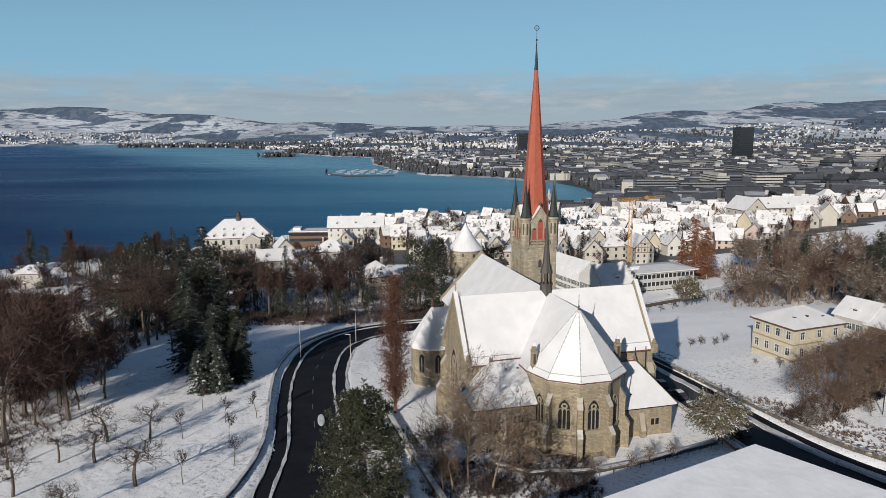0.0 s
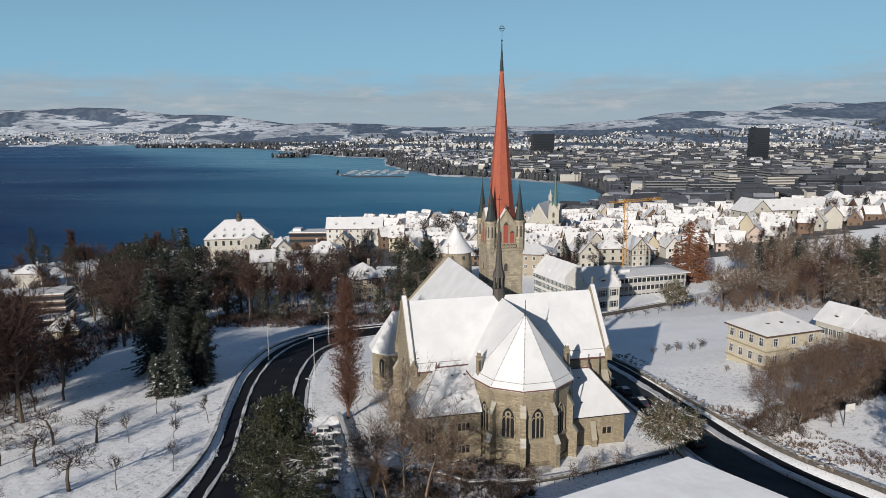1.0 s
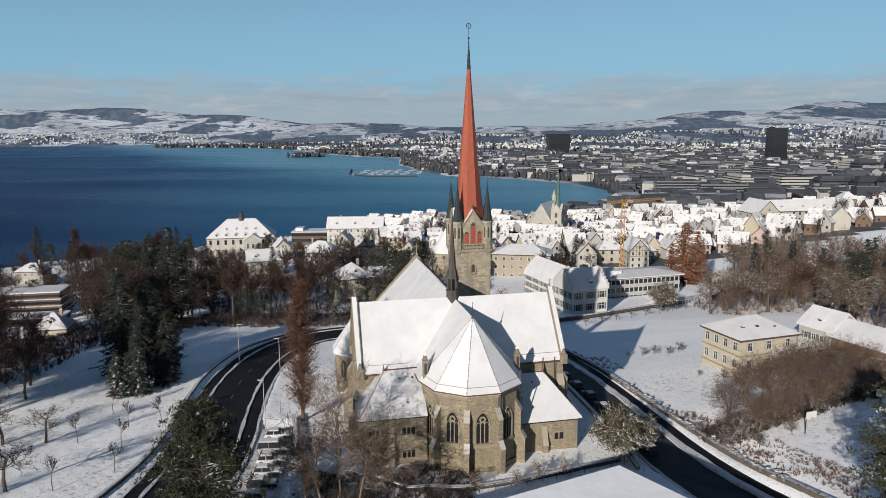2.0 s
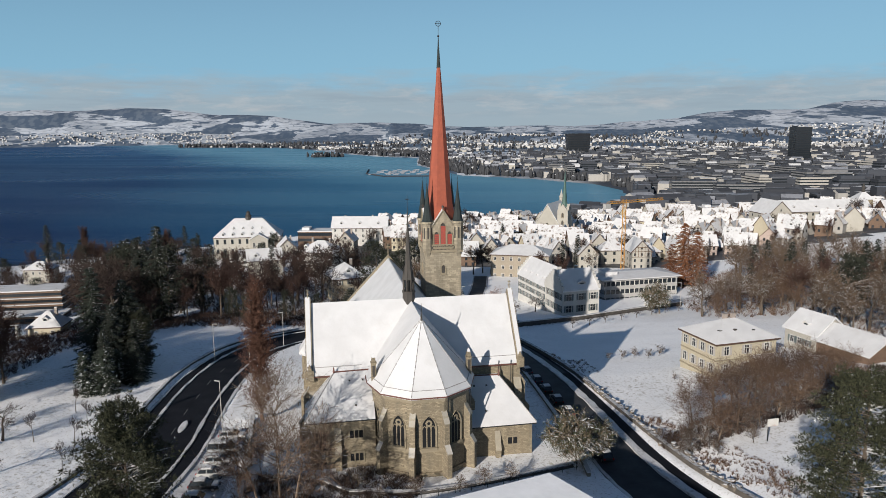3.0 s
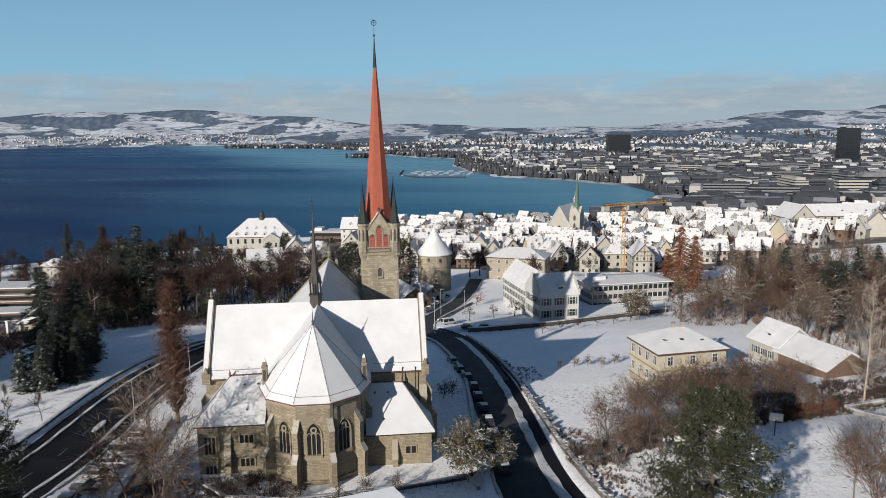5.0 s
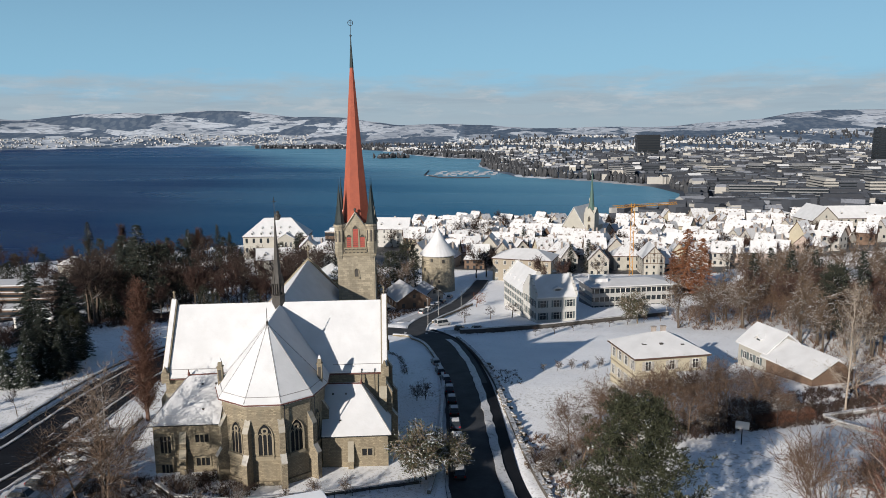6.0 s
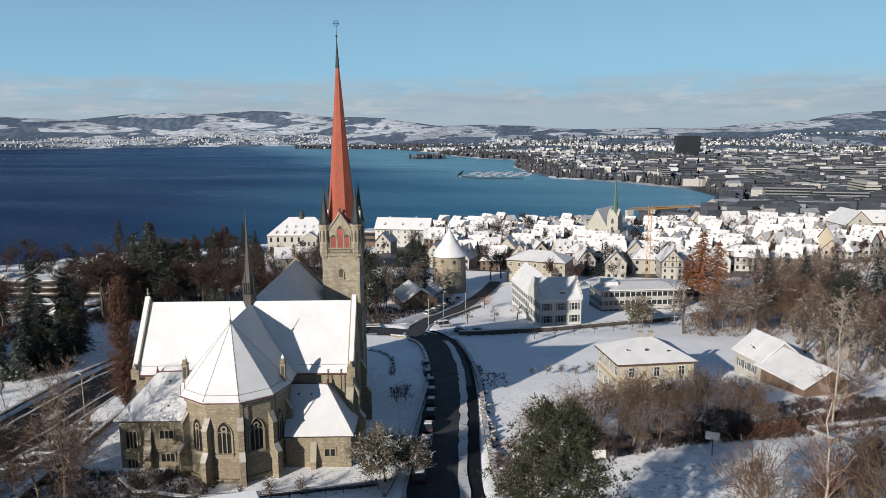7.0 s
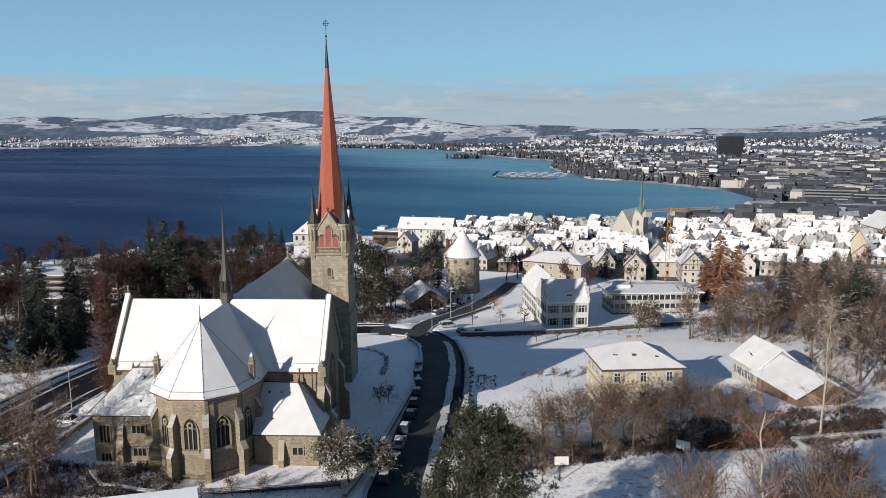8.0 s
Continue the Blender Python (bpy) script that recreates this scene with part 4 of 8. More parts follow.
        part("backing", fixed(bm), M_SLATE, b)
        # slit window in the shaft
        lancet(tw, rot @ Matrix.Translation((0, -H - 0.01, 20.4)), 0.75, 1.7, 1, M_SLATE, 0.22)
        lancet(tw, rot @ Matrix.Translation((0, -H - 0.26, 6.0)), 0.75, 1.9, 1, M_SLATE, 0.22)
        # corner turret with a slender dark cap
        t = thing("turret", Matrix.Translation((-H + 0.6 if k in (0, 3) else H - 0.6, -H + 0.6 if k < 2 else H - 0.6, 0)), "", "")
        t.parent = tw
        bm = bmesh.new()
        lathe(bm, 0, 0, [(23.6, 0.6), (25.2, 1.12), (30.6, 1.12), (30.7, 1.3), (31.1, 1.3)], 8)
        part("drum", fixed(bm), M_TOWER, t)
        for q in range(8):
            a = math.radians(45 * q)
            bm = bmesh.new()
            box(bm, 1.0, 1.06, -0.18, 0.18, 27.6, 29.9)
            part("slit", moved(fixed(bm), pose(0, 0, 0, 0, 0, 45 * q)), M_SLATE, t)
        bm = bmesh.new()
        lathe(bm, 0, 0, [(31.0, 1.28), (31.4, 1.05), (34.0, 0.6), (38.0, 0.13), (39.2, 0.04), (40.2, 0.03)], 8)
        part("cap", fixed(bm), M_COPPER, t)
    bm = bmesh.new()
    lathe(bm, 0, 0, [(30.9, 3.55), (32.6, 3.0), (34.2, 2.72), (45.0, 1.74), (61.9, 0.38)], 8)
    part("spire", fixed(bm), M_TILE, tw, "red tiled octagonal spire with drifted snow at its foot")
    bm = bmesh.new()
    lathe(bm, 0, 0, [(61.85, 0.42), (66.5, 0.13), (68.0, 0.07)], 8)
    part("spire_tip", fixed(bm), M_COPPER, tw)
    v = thing("weather_vane", Matrix.Translation((0, 0, 68)), "", "")
    v.parent = tw
    bm = bmesh.new()
    bmesh.ops.create_uvsphere(bm, u_segments=10, v_segments=8, radius=0.22)
    bar(bm, (0, 0, -0.2), (0, 0, 3.1), 0.05, 6)
    part("rod", fixed(bm), M_IRON, v)
    bm = bmesh.new()
    c = [(0.5 * math.cos(2 * math.pi * q / 16), 2.4 + 0.5 * math.sin(2 * math.pi * q / 16)) for q in range(17)]
    for a, b in zip(c, c[1:]):
        bar(bm, (a[0], 0, a[1]), (b[0], 0, b[1]), 0.05)
    bar(bm, (-0.6, 0, 2.4), (0.6, 0, 2.4), 0.05)
    part("ring_cross", fixed(bm), M_IRON, v)


build_church()


# ---- houses ----
def plaster(name, a, dirt=0.88):
    return mat(name, a, tuple(v * dirt for v in a), 0.35, 0.9, 2.0, 0.15, shift=0.06)


M_CREAM = plaster("cream_render", (0.49, 0.465, 0.41))
M_WHITE = plaster("white_render", (0.66, 0.645, 0.61))
M_YELLOW = plaster("yellow_render", (0.54, 0.48, 0.36))
M_GREYW = plaster("grey_render", (0.46, 0.44, 0.41))
M_TAN = plaster("tan_render", (0.37, 0.32, 0.25))
M_PINK = plaster("pink_render", (0.52, 0.42, 0.37))
M_BROWN = mat("dark_timber", (0.13, 0.085, 0.06), (0.19, 0.12, 0.08), 1.0, 0.85, 4.0, 0.3, shift=0.15)
M_CONC = plaster("pale_concrete", (0.50, 0.49, 0.47))
# modern town cladding: cloud shade is put into these dark colours
M_DARKC = plaster("shade_dark_cladding", (0.042, 0.047, 0.06))
M_STEEL = plaster("shade_dark_steel", (0.064, 0.072, 0.09))
M_BLACK = mat("black_facade", (0.018, 0.019, 0.022), (0.03, 0.031, 0.035), 0.05, 0.35, 0.5, 0.0)
M_SHUT = mat("grey_green_shutter", (0.11, 0.14, 0.15), (0.15, 0.18, 0.18), 2.0, 0.8)
M_CHIM = mat("chimney_render", (0.30, 0.26, 0.23), (0.42, 0.36, 0.32), 1.2, 0.9, shift=0.2)
# thin snow on gravel roofs, with cloud shade put into its grey
M_THIN = mat("shade_dimmed_thin_snow", (0.085, 0.094, 0.116), (0.028, 0.032, 0.042), 0.10, 0.9, 0.6, 0.1, shift=0.6)
M_TILES = mat("shade_dark_brown_tiles", (0.115, 0.065, 0.048), (0.070, 0.045, 0.036), 1.0, 0.85)


def frame_ring(bm, x0, x1, z0, z1, t, y0, y1):
    """A rectangular frame as one body, t wide, from y0 to y1."""
    o = [(x0 - t, z0 - t), (x1 + t, z0 - t), (x1 + t, z1 + t), (x0 - t, z1 + t)]
    i = [(x0, z0), (x1, z0), (x1, z1), (x0, z1)]
    v = [[bm.verts.new((x, y, z)) for x, z in r] for y in (y0, y1) for r in (o, i)]
    for k in range(4):
        n = (k + 1) % 4
        bm.faces.new((v[0][k], v[0][n], v[1][n], v[1][k]))
        bm.faces.new((v[2][k], v[3][k], v[3][n], v[2][n]))
        bm.faces.new((v[0][k], v[2][k], v[2][n], v[0][n]))
        bm.faces.new((v[1][k], v[1][n], v[3][n], v[3][k]))


def house_window(parent, m, w, h, frames=False, shutters=False):
    bm = bmesh.new()
    if not frames:
        box(bm, -w / 2, w / 2, -0.06, 0.2, 0, h)
        o = part("window", fixed(bm), M_GLASS, parent)
        o.matrix_basis = m
        return o
    frame_ring(bm, -w / 2, w / 2, 0, h, 0.15, -0.1, 0.1)
    o = part("window", fixed(bm), M_WHITE, parent)
    o.matrix_basis = m
    bm = bmesh.new()
    box(bm, -w / 2, w / 2, -0.02, 0.05, 0, h)
    part("pane", fixed(bm), M_GLASS, o)
    bm = bmesh.new()
    c, q = 0.04, h * 0.66
    solid(bm, [(x, -0.02, z) for x, z in ((-c, 0), (c, 0), (c, q - c), (w / 2, q - c), (w / 2, q + c), (c, q + c), (c, h), (-c, h), (-c, q + c), (-w / 2, q + c), (-w / 2, q - c), (-c, q - c))],
          [(x, -0.07, z) for x, z in ((-c, 0), (c, 0), (c, q - c), (w / 2, q - c), (w / 2, q + c), (c, q + c), (c, h), (-c, h), (-c, q + c), (-w / 2, q + c), (-w / 2, q - c), (-c, q - c))])
    part("glazing_bar", fixed(bm), M_WHITE, o)
    if shutters:
        for s in (-1, 1):
            bm = bmesh.new()
            box(bm, s * (w / 2 + 0.16) - (0.52 if s < 0 else 0), s * (w / 2 + 0.16) + (0.52 if s > 0 else 0), -0.13, -0.05, -0.05, h + 0.05)
            part("shutter", fixed(bm), M_SHUT if shutters is True else shutters, o)
    return o


def roof_body(w, d, z, rh, form, over=0.6, thick=0.35):
    """Snow-laden roof as one closed body over a w x d plan."""
    bm = bmesh.new()
    a, b = w / 2 + over, d / 2 + over
    if form == "gable_y":
        a, b = b, a
    drop = over * rh / (b - over)
    z0 = z - drop
    if form == "hip":
        ra = max(a - b, 0.0) + 0.01
        rb = max(b - a, 0.0)
        base = [(-a, -b), (a, -b), (a, b), (-a, b)]
        lo = [bm.verts.new((x, y, z0)) for x, y in base]
        up = [bm.verts.new((x, y, z0 + thick)) for x, y in base]
        r = [bm.verts.new((-ra, -rb, z + rh + thick)), bm.verts.new((ra, rb, z + rh + thick))]
        bm.faces.new(lo[::-1])
        for i in range(4):
            bm.faces.new((lo[i], lo[(i + 1) % 4], up[(i + 1) % 4], up[i]))
        if a >= b:
            for f in ((up[0], up[1], r[1], r[0]), (up[1], up[2], r[1]), (up[2], up[3], r[0], r[1]), (up[3], up[0], r[0])):
                bm.faces.new(f)
        else:
            for f in ((up[0], up[1], r[0]), (up[1], up[2], r[1], r[0]), (up[2], up[3], r[1]), (up[3], up[0], r[0], r[1])):
                bm.faces.new(f)
    else:
        prof = [(-b, z0), (0, z + rh - 0.02), (b, z0), (b, z0 + thick), (0, z + rh + thick * 1.15), (-b, z0 + thick)]
        extrude_profile(bm, prof, "x", -a, a)
        if form == "gable_y":
            moved(bm, pose(0, 0, 0, 0, 0, 90))
    fixed(bm)
    return bm


def wall_body(w, d, h, rh, form, deep=7.0):
    bm = bmesh.new()
    if form == "gable_x":
        extrude_profile(bm, [(-d / 2, -deep), (d / 2, -deep), (d / 2, h), (0, h + rh), (-d / 2, h)], "x", -w / 2, w / 2)
    elif form == "gable_y":
        extrude_profile(bm, [(-w / 2, -deep), (w / 2, -deep), (w / 2, h), (0, h + rh), (-w / 2, h)], "y", -d / 2, d / 2)
    else:
        box(bm, -w / 2, w / 2, -d / 2, d / 2, -deep, h)
    return fixed(bm)


def chimney(parent, x, y, z, h=1.6, s=0.45, cap=True):
    bm = bmesh.new()
    box(bm, x - s, x + s, y - s * 0.8, y + s * 0.8, z - 1.5, z + h)
    box(bm, x - s - 0.1, x + s + 0.1, y - s * 0.8 - 0.1, y + s * 0.8 + 0.1, z + h, z + h + 0.12)
    c = part("chimney", fixed(bm), M_CHIM, parent)
    if cap:
        bm = bmesh.new()
        box(bm, x - s, x + s, y - s * 0.8, y + s * 0.8, z + h + 0.12, z + h + 0.3)
        part("snow_cap", fixed(bm), M_SNOW, c)


def dormer(parent, x, y, z, w=1.7, h=1.4, d=2.6, face=0.0):
    """A small gabled dormer whose front faces -y, turned by face degrees."""
    m = Matrix.Translation((x, y, z)) @ pose(0, 0, 0, 0, 0, face)
    bm = bmesh.new()
    extrude_profile(bm, [(-w / 2, -0.6), (w / 2, -0.6), (w / 2, h), (0, h + 0.6), (-w / 2, h)], "y", 0, d)
    o = part("dormer", fixed(bm), M_WHITE, parent)
    o.matrix_basis = m
    part("dormer_roof", moved(roof_body(w, d + 0.3, h, 0.6, "gable_y", 0.2, 0.25), Matrix.Translation((0, d / 2, 0))), M_SNOW, o)
    bm = bmesh.new()
    box(bm, -w * 0.3, w * 0.3, -0.05, 0.1, 0.15, h - 0.1)
    part("pane", fixed(bm), M_GLASS, o)


def house(m, w, d, h, rh, form, wall, label, rows=2, cols=3, side=2, frames=False, shutters=False, dormers=0, chim=1, group="", win=(1.0, 1.5), name="house", sides=(1, 1, 0), top=None):
    """A house with its front to -y. sides: front, left and right, back."""
    hs = thing(name, m, label, "house" if name == "house" else "building", group)
    part("wall", wall_body(w, d, h, rh, form), wall, hs)
    ro = part("roof", roof_body(w, d, h, rh, form), [top or M_SNOW, M_TILES], hs)
    # roof edges: brown tiles, their colour darkened for the shade under eaves
    for f in ro.data.polygons:
        f.material_index = int(f.normal.z < 0.2)
    st = h / rows
    for r in range(rows):
        z = st * r + (st - win[1]) * 0.55
        for c in range(cols):
            x = -w / 2 + w * (c + 0.5) / cols
            if sides[0] and rows * cols > 0:
                house_window(hs, Matrix.Translation((x, -d / 2, z)), *win, frames, shutters)
        if sides[1]:
            for c in range(side):
                y = -d / 2 + d * (c + 0.5) / side
                for s in ((-1, 1) if sides[1] == 1 else (-1,)):
                    house_window(hs, Matrix.Translation((s * w / 2, y, z)) @ pose(0, 0, 0, 0, 0, 90 * s), *win, frames, shutters)
    if form == "gable_y" and rh > 2.5:
        house_window(hs, Matrix.Translation((0, -d / 2, h + rh * 0.22)), win[0], win[1] * 0.85, frames)
    for k in range(dormers):
        x = -w / 2 + w * (k + 0.5) / dormers
        dormer(hs, x, -d / 2 + d * 0.16, h + rh * 0.26)
    for k in range(chim):
        chimney(hs, w * (0.22 if k == 0 else -0.28), d * 0.08, h + rh * 0.86, cap=frames)
    return hs


def at_ground(x, y, turn=0.0, dz=0.0):
    return pose(x, y, ground_z(x, y) + dz, 0, 0, turn)


def build_villa():
    m = pose(80.1, 158.0, -0.9, 0, 0, 22.0)
    v = house(m, 14.6, 11.6, 7.4, 2.9, "hip", M_YELLOW, "two-storey cream villa with a snowy hipped roof", 2, 3, 4, True, M_GREYW, 0, 0, win=(1.05, 1.7))
    for z, g in ((3.75, 0.1), (7.05, 0.28), (0.2, 0.14)):
        bm = bmesh.new()
        box(bm, -7.3 - g, 7.3 + g, -5.8 - g, 5.8 + g, z - 0.14, z + 0.14)
        part("cornice", fixed(bm), M_ASHLAR, v)
    for x in (-0.9, 1.1):
        chimney(v, x, 0.3, 10.2, 1.3, 0.42, False)
    for x, y, z in ((-4.4, -2.8, 8.55), (3.2, -3.4, 8.3), (-1.0, -3.0, 8.6)):
        bm = bmesh.new()
        box(bm, x - 0.35, x + 0.35, y - 0.4, y + 0.3, z + 0.2, z + 0.62)
        part("skylight", fixed(bm), M_SLATE, v)
    bm = bmesh.new()
    slab(bm, [(1.0, -9.2, 2.9), (7.6, -9.2, 2.9), (7.6, -5.8, 3.9), (1.0, -5.8, 3.9)], 0.3)
    part("porch_roof", fixed(bm), M_SNOW, v)
    for x in (1.3, 4.2, 7.2):
        bm = bmesh.new()
        bar(bm, (x, -8.9, -1.0), (x, -8.9, 2.95), 0.12, 6)
        part("post", fixed(bm), M_WHITE, v)


def build_barn():
    b = thing("house", pose(109.6, 168.4, -2.0, 0, 0, -64.0), "pale cottage with a dormer and a long snowy barn roof", "house")
    bm = wall_body(9, 9.5, 4.6, 3.6, "gable_x", 4)
    part("wall", moved(bm, Matrix.Translation((-9, 0, 0))), M_CREAM, b)
    part("roof", moved(roof_body(9, 9.5, 4.6, 3.6, "gable_x", 0.5), Matrix.Translation((-9, 0, 0))), M_SNOW, b)
    bm = wall_body(13, 9.5, 4.2, 2.8, "gable_x", 4)
    part("barn_wall", moved(bm, Matrix.Translation((2, 0, 0))), M_BROWN, b)
    part("barn_roof", moved(roof_body(13, 9.9, 4.2, 2.8, "gable_x", 0.9), Matrix.Translation((2.2, 0, 0))), M_SNOW, b)
    dormer(b, -9, -3.4, 5.2, 1.7, 1.2, 2.2)
    for x in (-11.3, -9.2, -7.0):
        house_window(b, Matrix.Translation((x, -4.75, 1.4)), 1.0, 1.5, True, True)
    for y in (-2, 2):
        house_window(b, Matrix.Translation((-13.5, y, 1.4)) @ pose(0, 0, 0, 0, 0, -90), 1.0, 1.5, True, True)


def stepped_gable(parent, half, z, rh, y, steps=6, t=0.35):
    """A crow-stepped parapet on a gable that faces -y, cut as one outline."""
    right = []
    for k in range(steps):
        top = z + rh * (k + 1) / steps + 0.55
        right += [(half * (1 - k / steps), top - rh / steps), (half * (1 - k / steps), top)]
    right[0] = (half, z - 0.6)
    prof = right + [(-x, q) for x, q in reversed(right)]
    bm = bmesh.new()
    solid(bm, [(x, y - t, q) for x, q in prof], [(x, y + t, q) for x, q in prof])
    return fixed(bm)


def build_town_house():
    """The large white house with crow-stepped gables: two wings."""
    base = -10.9
    hs = thing("manor_house", pose(54.2, 240.3, base, 0, 0, 23.0), "large white manor with stepped gables and grey shutters", "house")
    # right wing, eaves to the front
    w, d, h, rh = 13.2, 12.4, 8.8, 5.4
    bm = wall_body(w, d, h, rh, "gable_x", 4)
    part("wall", bm, M_WHITE, hs)
    part("roof", roof_body(w - 0.8, d, h, rh, "gable_x", 0.5), M_SNOW, hs)
    for s in (-1, 1):
        g = moved(stepped_gable(hs, d / 2 + 0.3, h, rh, 0), Matrix.Translation((s * w / 2, 0, 0)) @ pose(0, 0, 0, 0, 0, 90))
        part("stepped_gable", g, M_WHITE, hs)
    for r in range(2):
        for c in range(3):
            house_window(hs, Matrix.Translation((-w / 2 + w * (c + 0.5) / 3, -d / 2, 1.5 + 3.9 * r)), 1.9, 2.1, True, True)
        for c in range(4):
            house_window(hs, Matrix.Translation((-w / 2, -d / 2 + d * (c + 0.5) / 4, 1.5 + 3.9 * r)) @ pose(0, 0, 0, 0, 0, -90), 1.3, 2.1, True, True)
    dormer(hs, 0.9, -4.9, h + 0.3, 2.8, 1.7, 4.0)
    bm = bmesh.new()
    box(bm, -w / 2 - 0.2, w / 2 + 0.2, -d / 2 - 0.35, -d / 2 + 0.2, h - 0.35, h - 0.05)
    part("cornice", fixed(bm), M_ASHLAR, hs)
    chimney(hs, 2, 1.5, h + rh - 0.8, 1.6, 0.5)
    # rear wing, its long side to the garden
    w2, d2, h2, rh2 = 9.8, 23.0, 8.0, 5.6
    off = Matrix.Translation((-1.9, 17.6, 0))
    part("wing_wall", moved(wall_body(w2, d2, h2, rh2, "gable_y", 5), off), M_WHITE, hs)
    part("wing_roof", moved(roof_body(w2, d2 - 0.8, h2, rh2, "gable_y", 0.5), off), M_SNOW, hs)
    for s in (-1, 1):
        part("stepped_gable", moved(stepped_gable(hs, w2 / 2 + 0.3, h2, rh2, s * d2 / 2, 7), off), M_WHITE, hs)
    for r in range(3):
        for c in range(8):
            house_window(hs, off @ Matrix.Translation((-w2 / 2, -d2 / 2 + d2 * (c + 0.5) / 8, 0.6 + 2.6 * r)) @ pose(0, 0, 0, 0, 0, -90), 1.1, 1.6, True, True)
    for k in range(4):
        dormer(hs, off.translation.x - 3.7, off.translation.y - 7.5 + 5 * k, 8.5, 1.2, 0.9, 2.0, -90)


def banded(m, w, d, h, floors, wall, label, name="office_building", group="", glass=0.52, cat="building", top=None):
    """A flat-roofed block with a band of windows on each floor."""
    b = thing(name, m, label, cat, group)
    bm = bmesh.new()
    box(bm, -w / 2, w / 2, -d / 2, d / 2, -8, h)
    part("wall", fixed(bm), wall, b)
    bm = bmesh.new()
    box(bm, -w / 2 - 0.3, w / 2 + 0.3, -d / 2 - 0.3, d / 2 + 0.3, h, h + 0.5)
    box(bm, -w / 2 + 2, -w / 2 + min(7, w / 2), -d / 4, d / 4, h + 0.5, h + 2.4)
    part("roof", fixed(bm), top or M_SNOW, b)
    st = h / floors
    for k in range(floors):
        z = st * k + st * 0.3
        bm = bmesh.new()
        box(bm, -w / 2 - 0.05, w / 2 + 0.05, -d / 2 - 0.05, d / 2 + 0.05, z, z + st * glass)
        part("window_band", fixed(bm), M_GLASS, b)
    return b


def build_school():
    b = banded(pose(79.5, 275.7, -14.6, 0, 0, 20.0), 30, 14, 9.0, 3, M_CONC, "three-storey white office wing with window bands", "office_building")
    part("ridge_roof", roof_body(30, 14, 9.4, 1.0, "hip", 1.2), M_SNOW, b)
    for k in range(3):
        for c in range(16):
            bm = bmesh.new()
            x = -14.4 + 28.8 * c / 15
            box(bm, x - 0.14, x + 0.14, -7.15, -7.0, 3.0 * k + 0.9, 3.0 * k + 2.5)
            part("pilaster", fixed(bm), M_WHITE, b)
    p = thing("pavilion", pose(84, 251, -12.2, 0, 0, 12), "small pavilion with a snowy tent roof", "pavilion")
    part("roof", roof_body(7.5, 6.5, 2.6, 1.7, "hip", 0.6), M_SNOW, p)
    part("wall", wall_body(6.6, 5.6, 2.6, 1, "hip", 2), M_WHITE, p)


def build_round_tower():
    t = thing("round_tower", pose(6.2, 292.0, -15.2), "medieval round stone tower with a snowy conical roof", "tower")
    bm = bmesh.new()
    lathe(bm, 0, 0, [(-5, 7.0), (0, 6.85), (15.6, 6.5)], 28)
    part("wall", fixed(bm), M_TOWER, t, smooth=False)
    bm = bmesh.new()
    lathe(bm, 0, 0, [(15.1, 7.3), (15.4, 7.4), (17.2, 5.9), (20.5, 3.3), (25.4, 0.5), (26.2, 0.15)], 28)
    part("roof", fixed(bm), M_SNOW, t)
    bm = bmesh.new()
    lathe(bm, 0, 0, [(26.0, 0.15), (28.6, 0.05)], 6)
    part("finial", fixed(bm), M_IRON, t)
    for a, z in ((-100, 13.0), (-60, 12.6), (-130, 9.0), (-75, 4.5)):
        bm = bmesh.new()
        box(bm, -0.4, 0.4, -6.85, -6.3, z, z + 1.3)
        part("loophole", moved(fixed(bm), pose(0, 0, 0, 0, 0, a + 90)), M_SLATE, t)
    bm = bmesh.new()
    lathe(bm, 0, 0, [(10.2, 6.68), (10.25, 6.8), (10.5, 6.8), (10.55, 6.65)], 28)
    part("string_course", fixed(bm), M_ASHLAR, t)


def build_old_church():
    """The late gothic town church with its green needle spire."""
    c = thing("town_church", pose(62, 478, -24, 0, 0, -22), "old town church with a steep snowy roof and green spire", "church")
    part("nave_wall", wall_body(15, 30, 13, 12, "gable_y"), M_CREAM, c)
    part("nave_roof", roof_body(15, 30, 13, 12, "gable_y"), M_SNOW, c)
    bm = bmesh.new()
    box(bm, 6.5, 13.5, -14.5, -7.5, -6, 21)
    part("tower_wall", fixed(bm), M_CREAM, c)
    for s, r in ((0, 0), (1, 90)):
        bm = bmesh.new()
        extrude_profile(bm, [(-3.5, 0), (3.5, 0), (0, 4.5)], "y", -3.6, 3.6)
        part("tower_gable", moved(fixed(bm), Matrix.Translation((10, -11, 21)) @ pose(0, 0, 0, 0, 0, r)), M_CREAM, c)
    bm = bmesh.new()
    lathe(bm, 10, -11, [(21.5, 3.2), (27, 1.5), (46, 0.15), (48, 0.06)], 8)
    part("spire", fixed(bm), mat("green_copper", (0.06, 0.13, 0.11), (0.09, 0.16, 0.135), 0.8, 0.6), c, "slender green copper spire")
    for x, z in ((10, 12), (10, 17)):
        lancet(c, Matrix.Translation((x, -14.5, z)), 1.3, 3.0, 1, M_SLATE, 0.25)
    lancet(c, Matrix.Translation((0, -15, 5)), 2.5, 8, 2)
    bm = bmesh.new()
    lathe(bm, 0, 13, [(24.0, 1.4), (27, 1.4), (27.2, 1.8), (29, 0.9), (32.5, 0.05)], 8)
    part("ridge_turret", fixed(bm), M_CREAM, c)


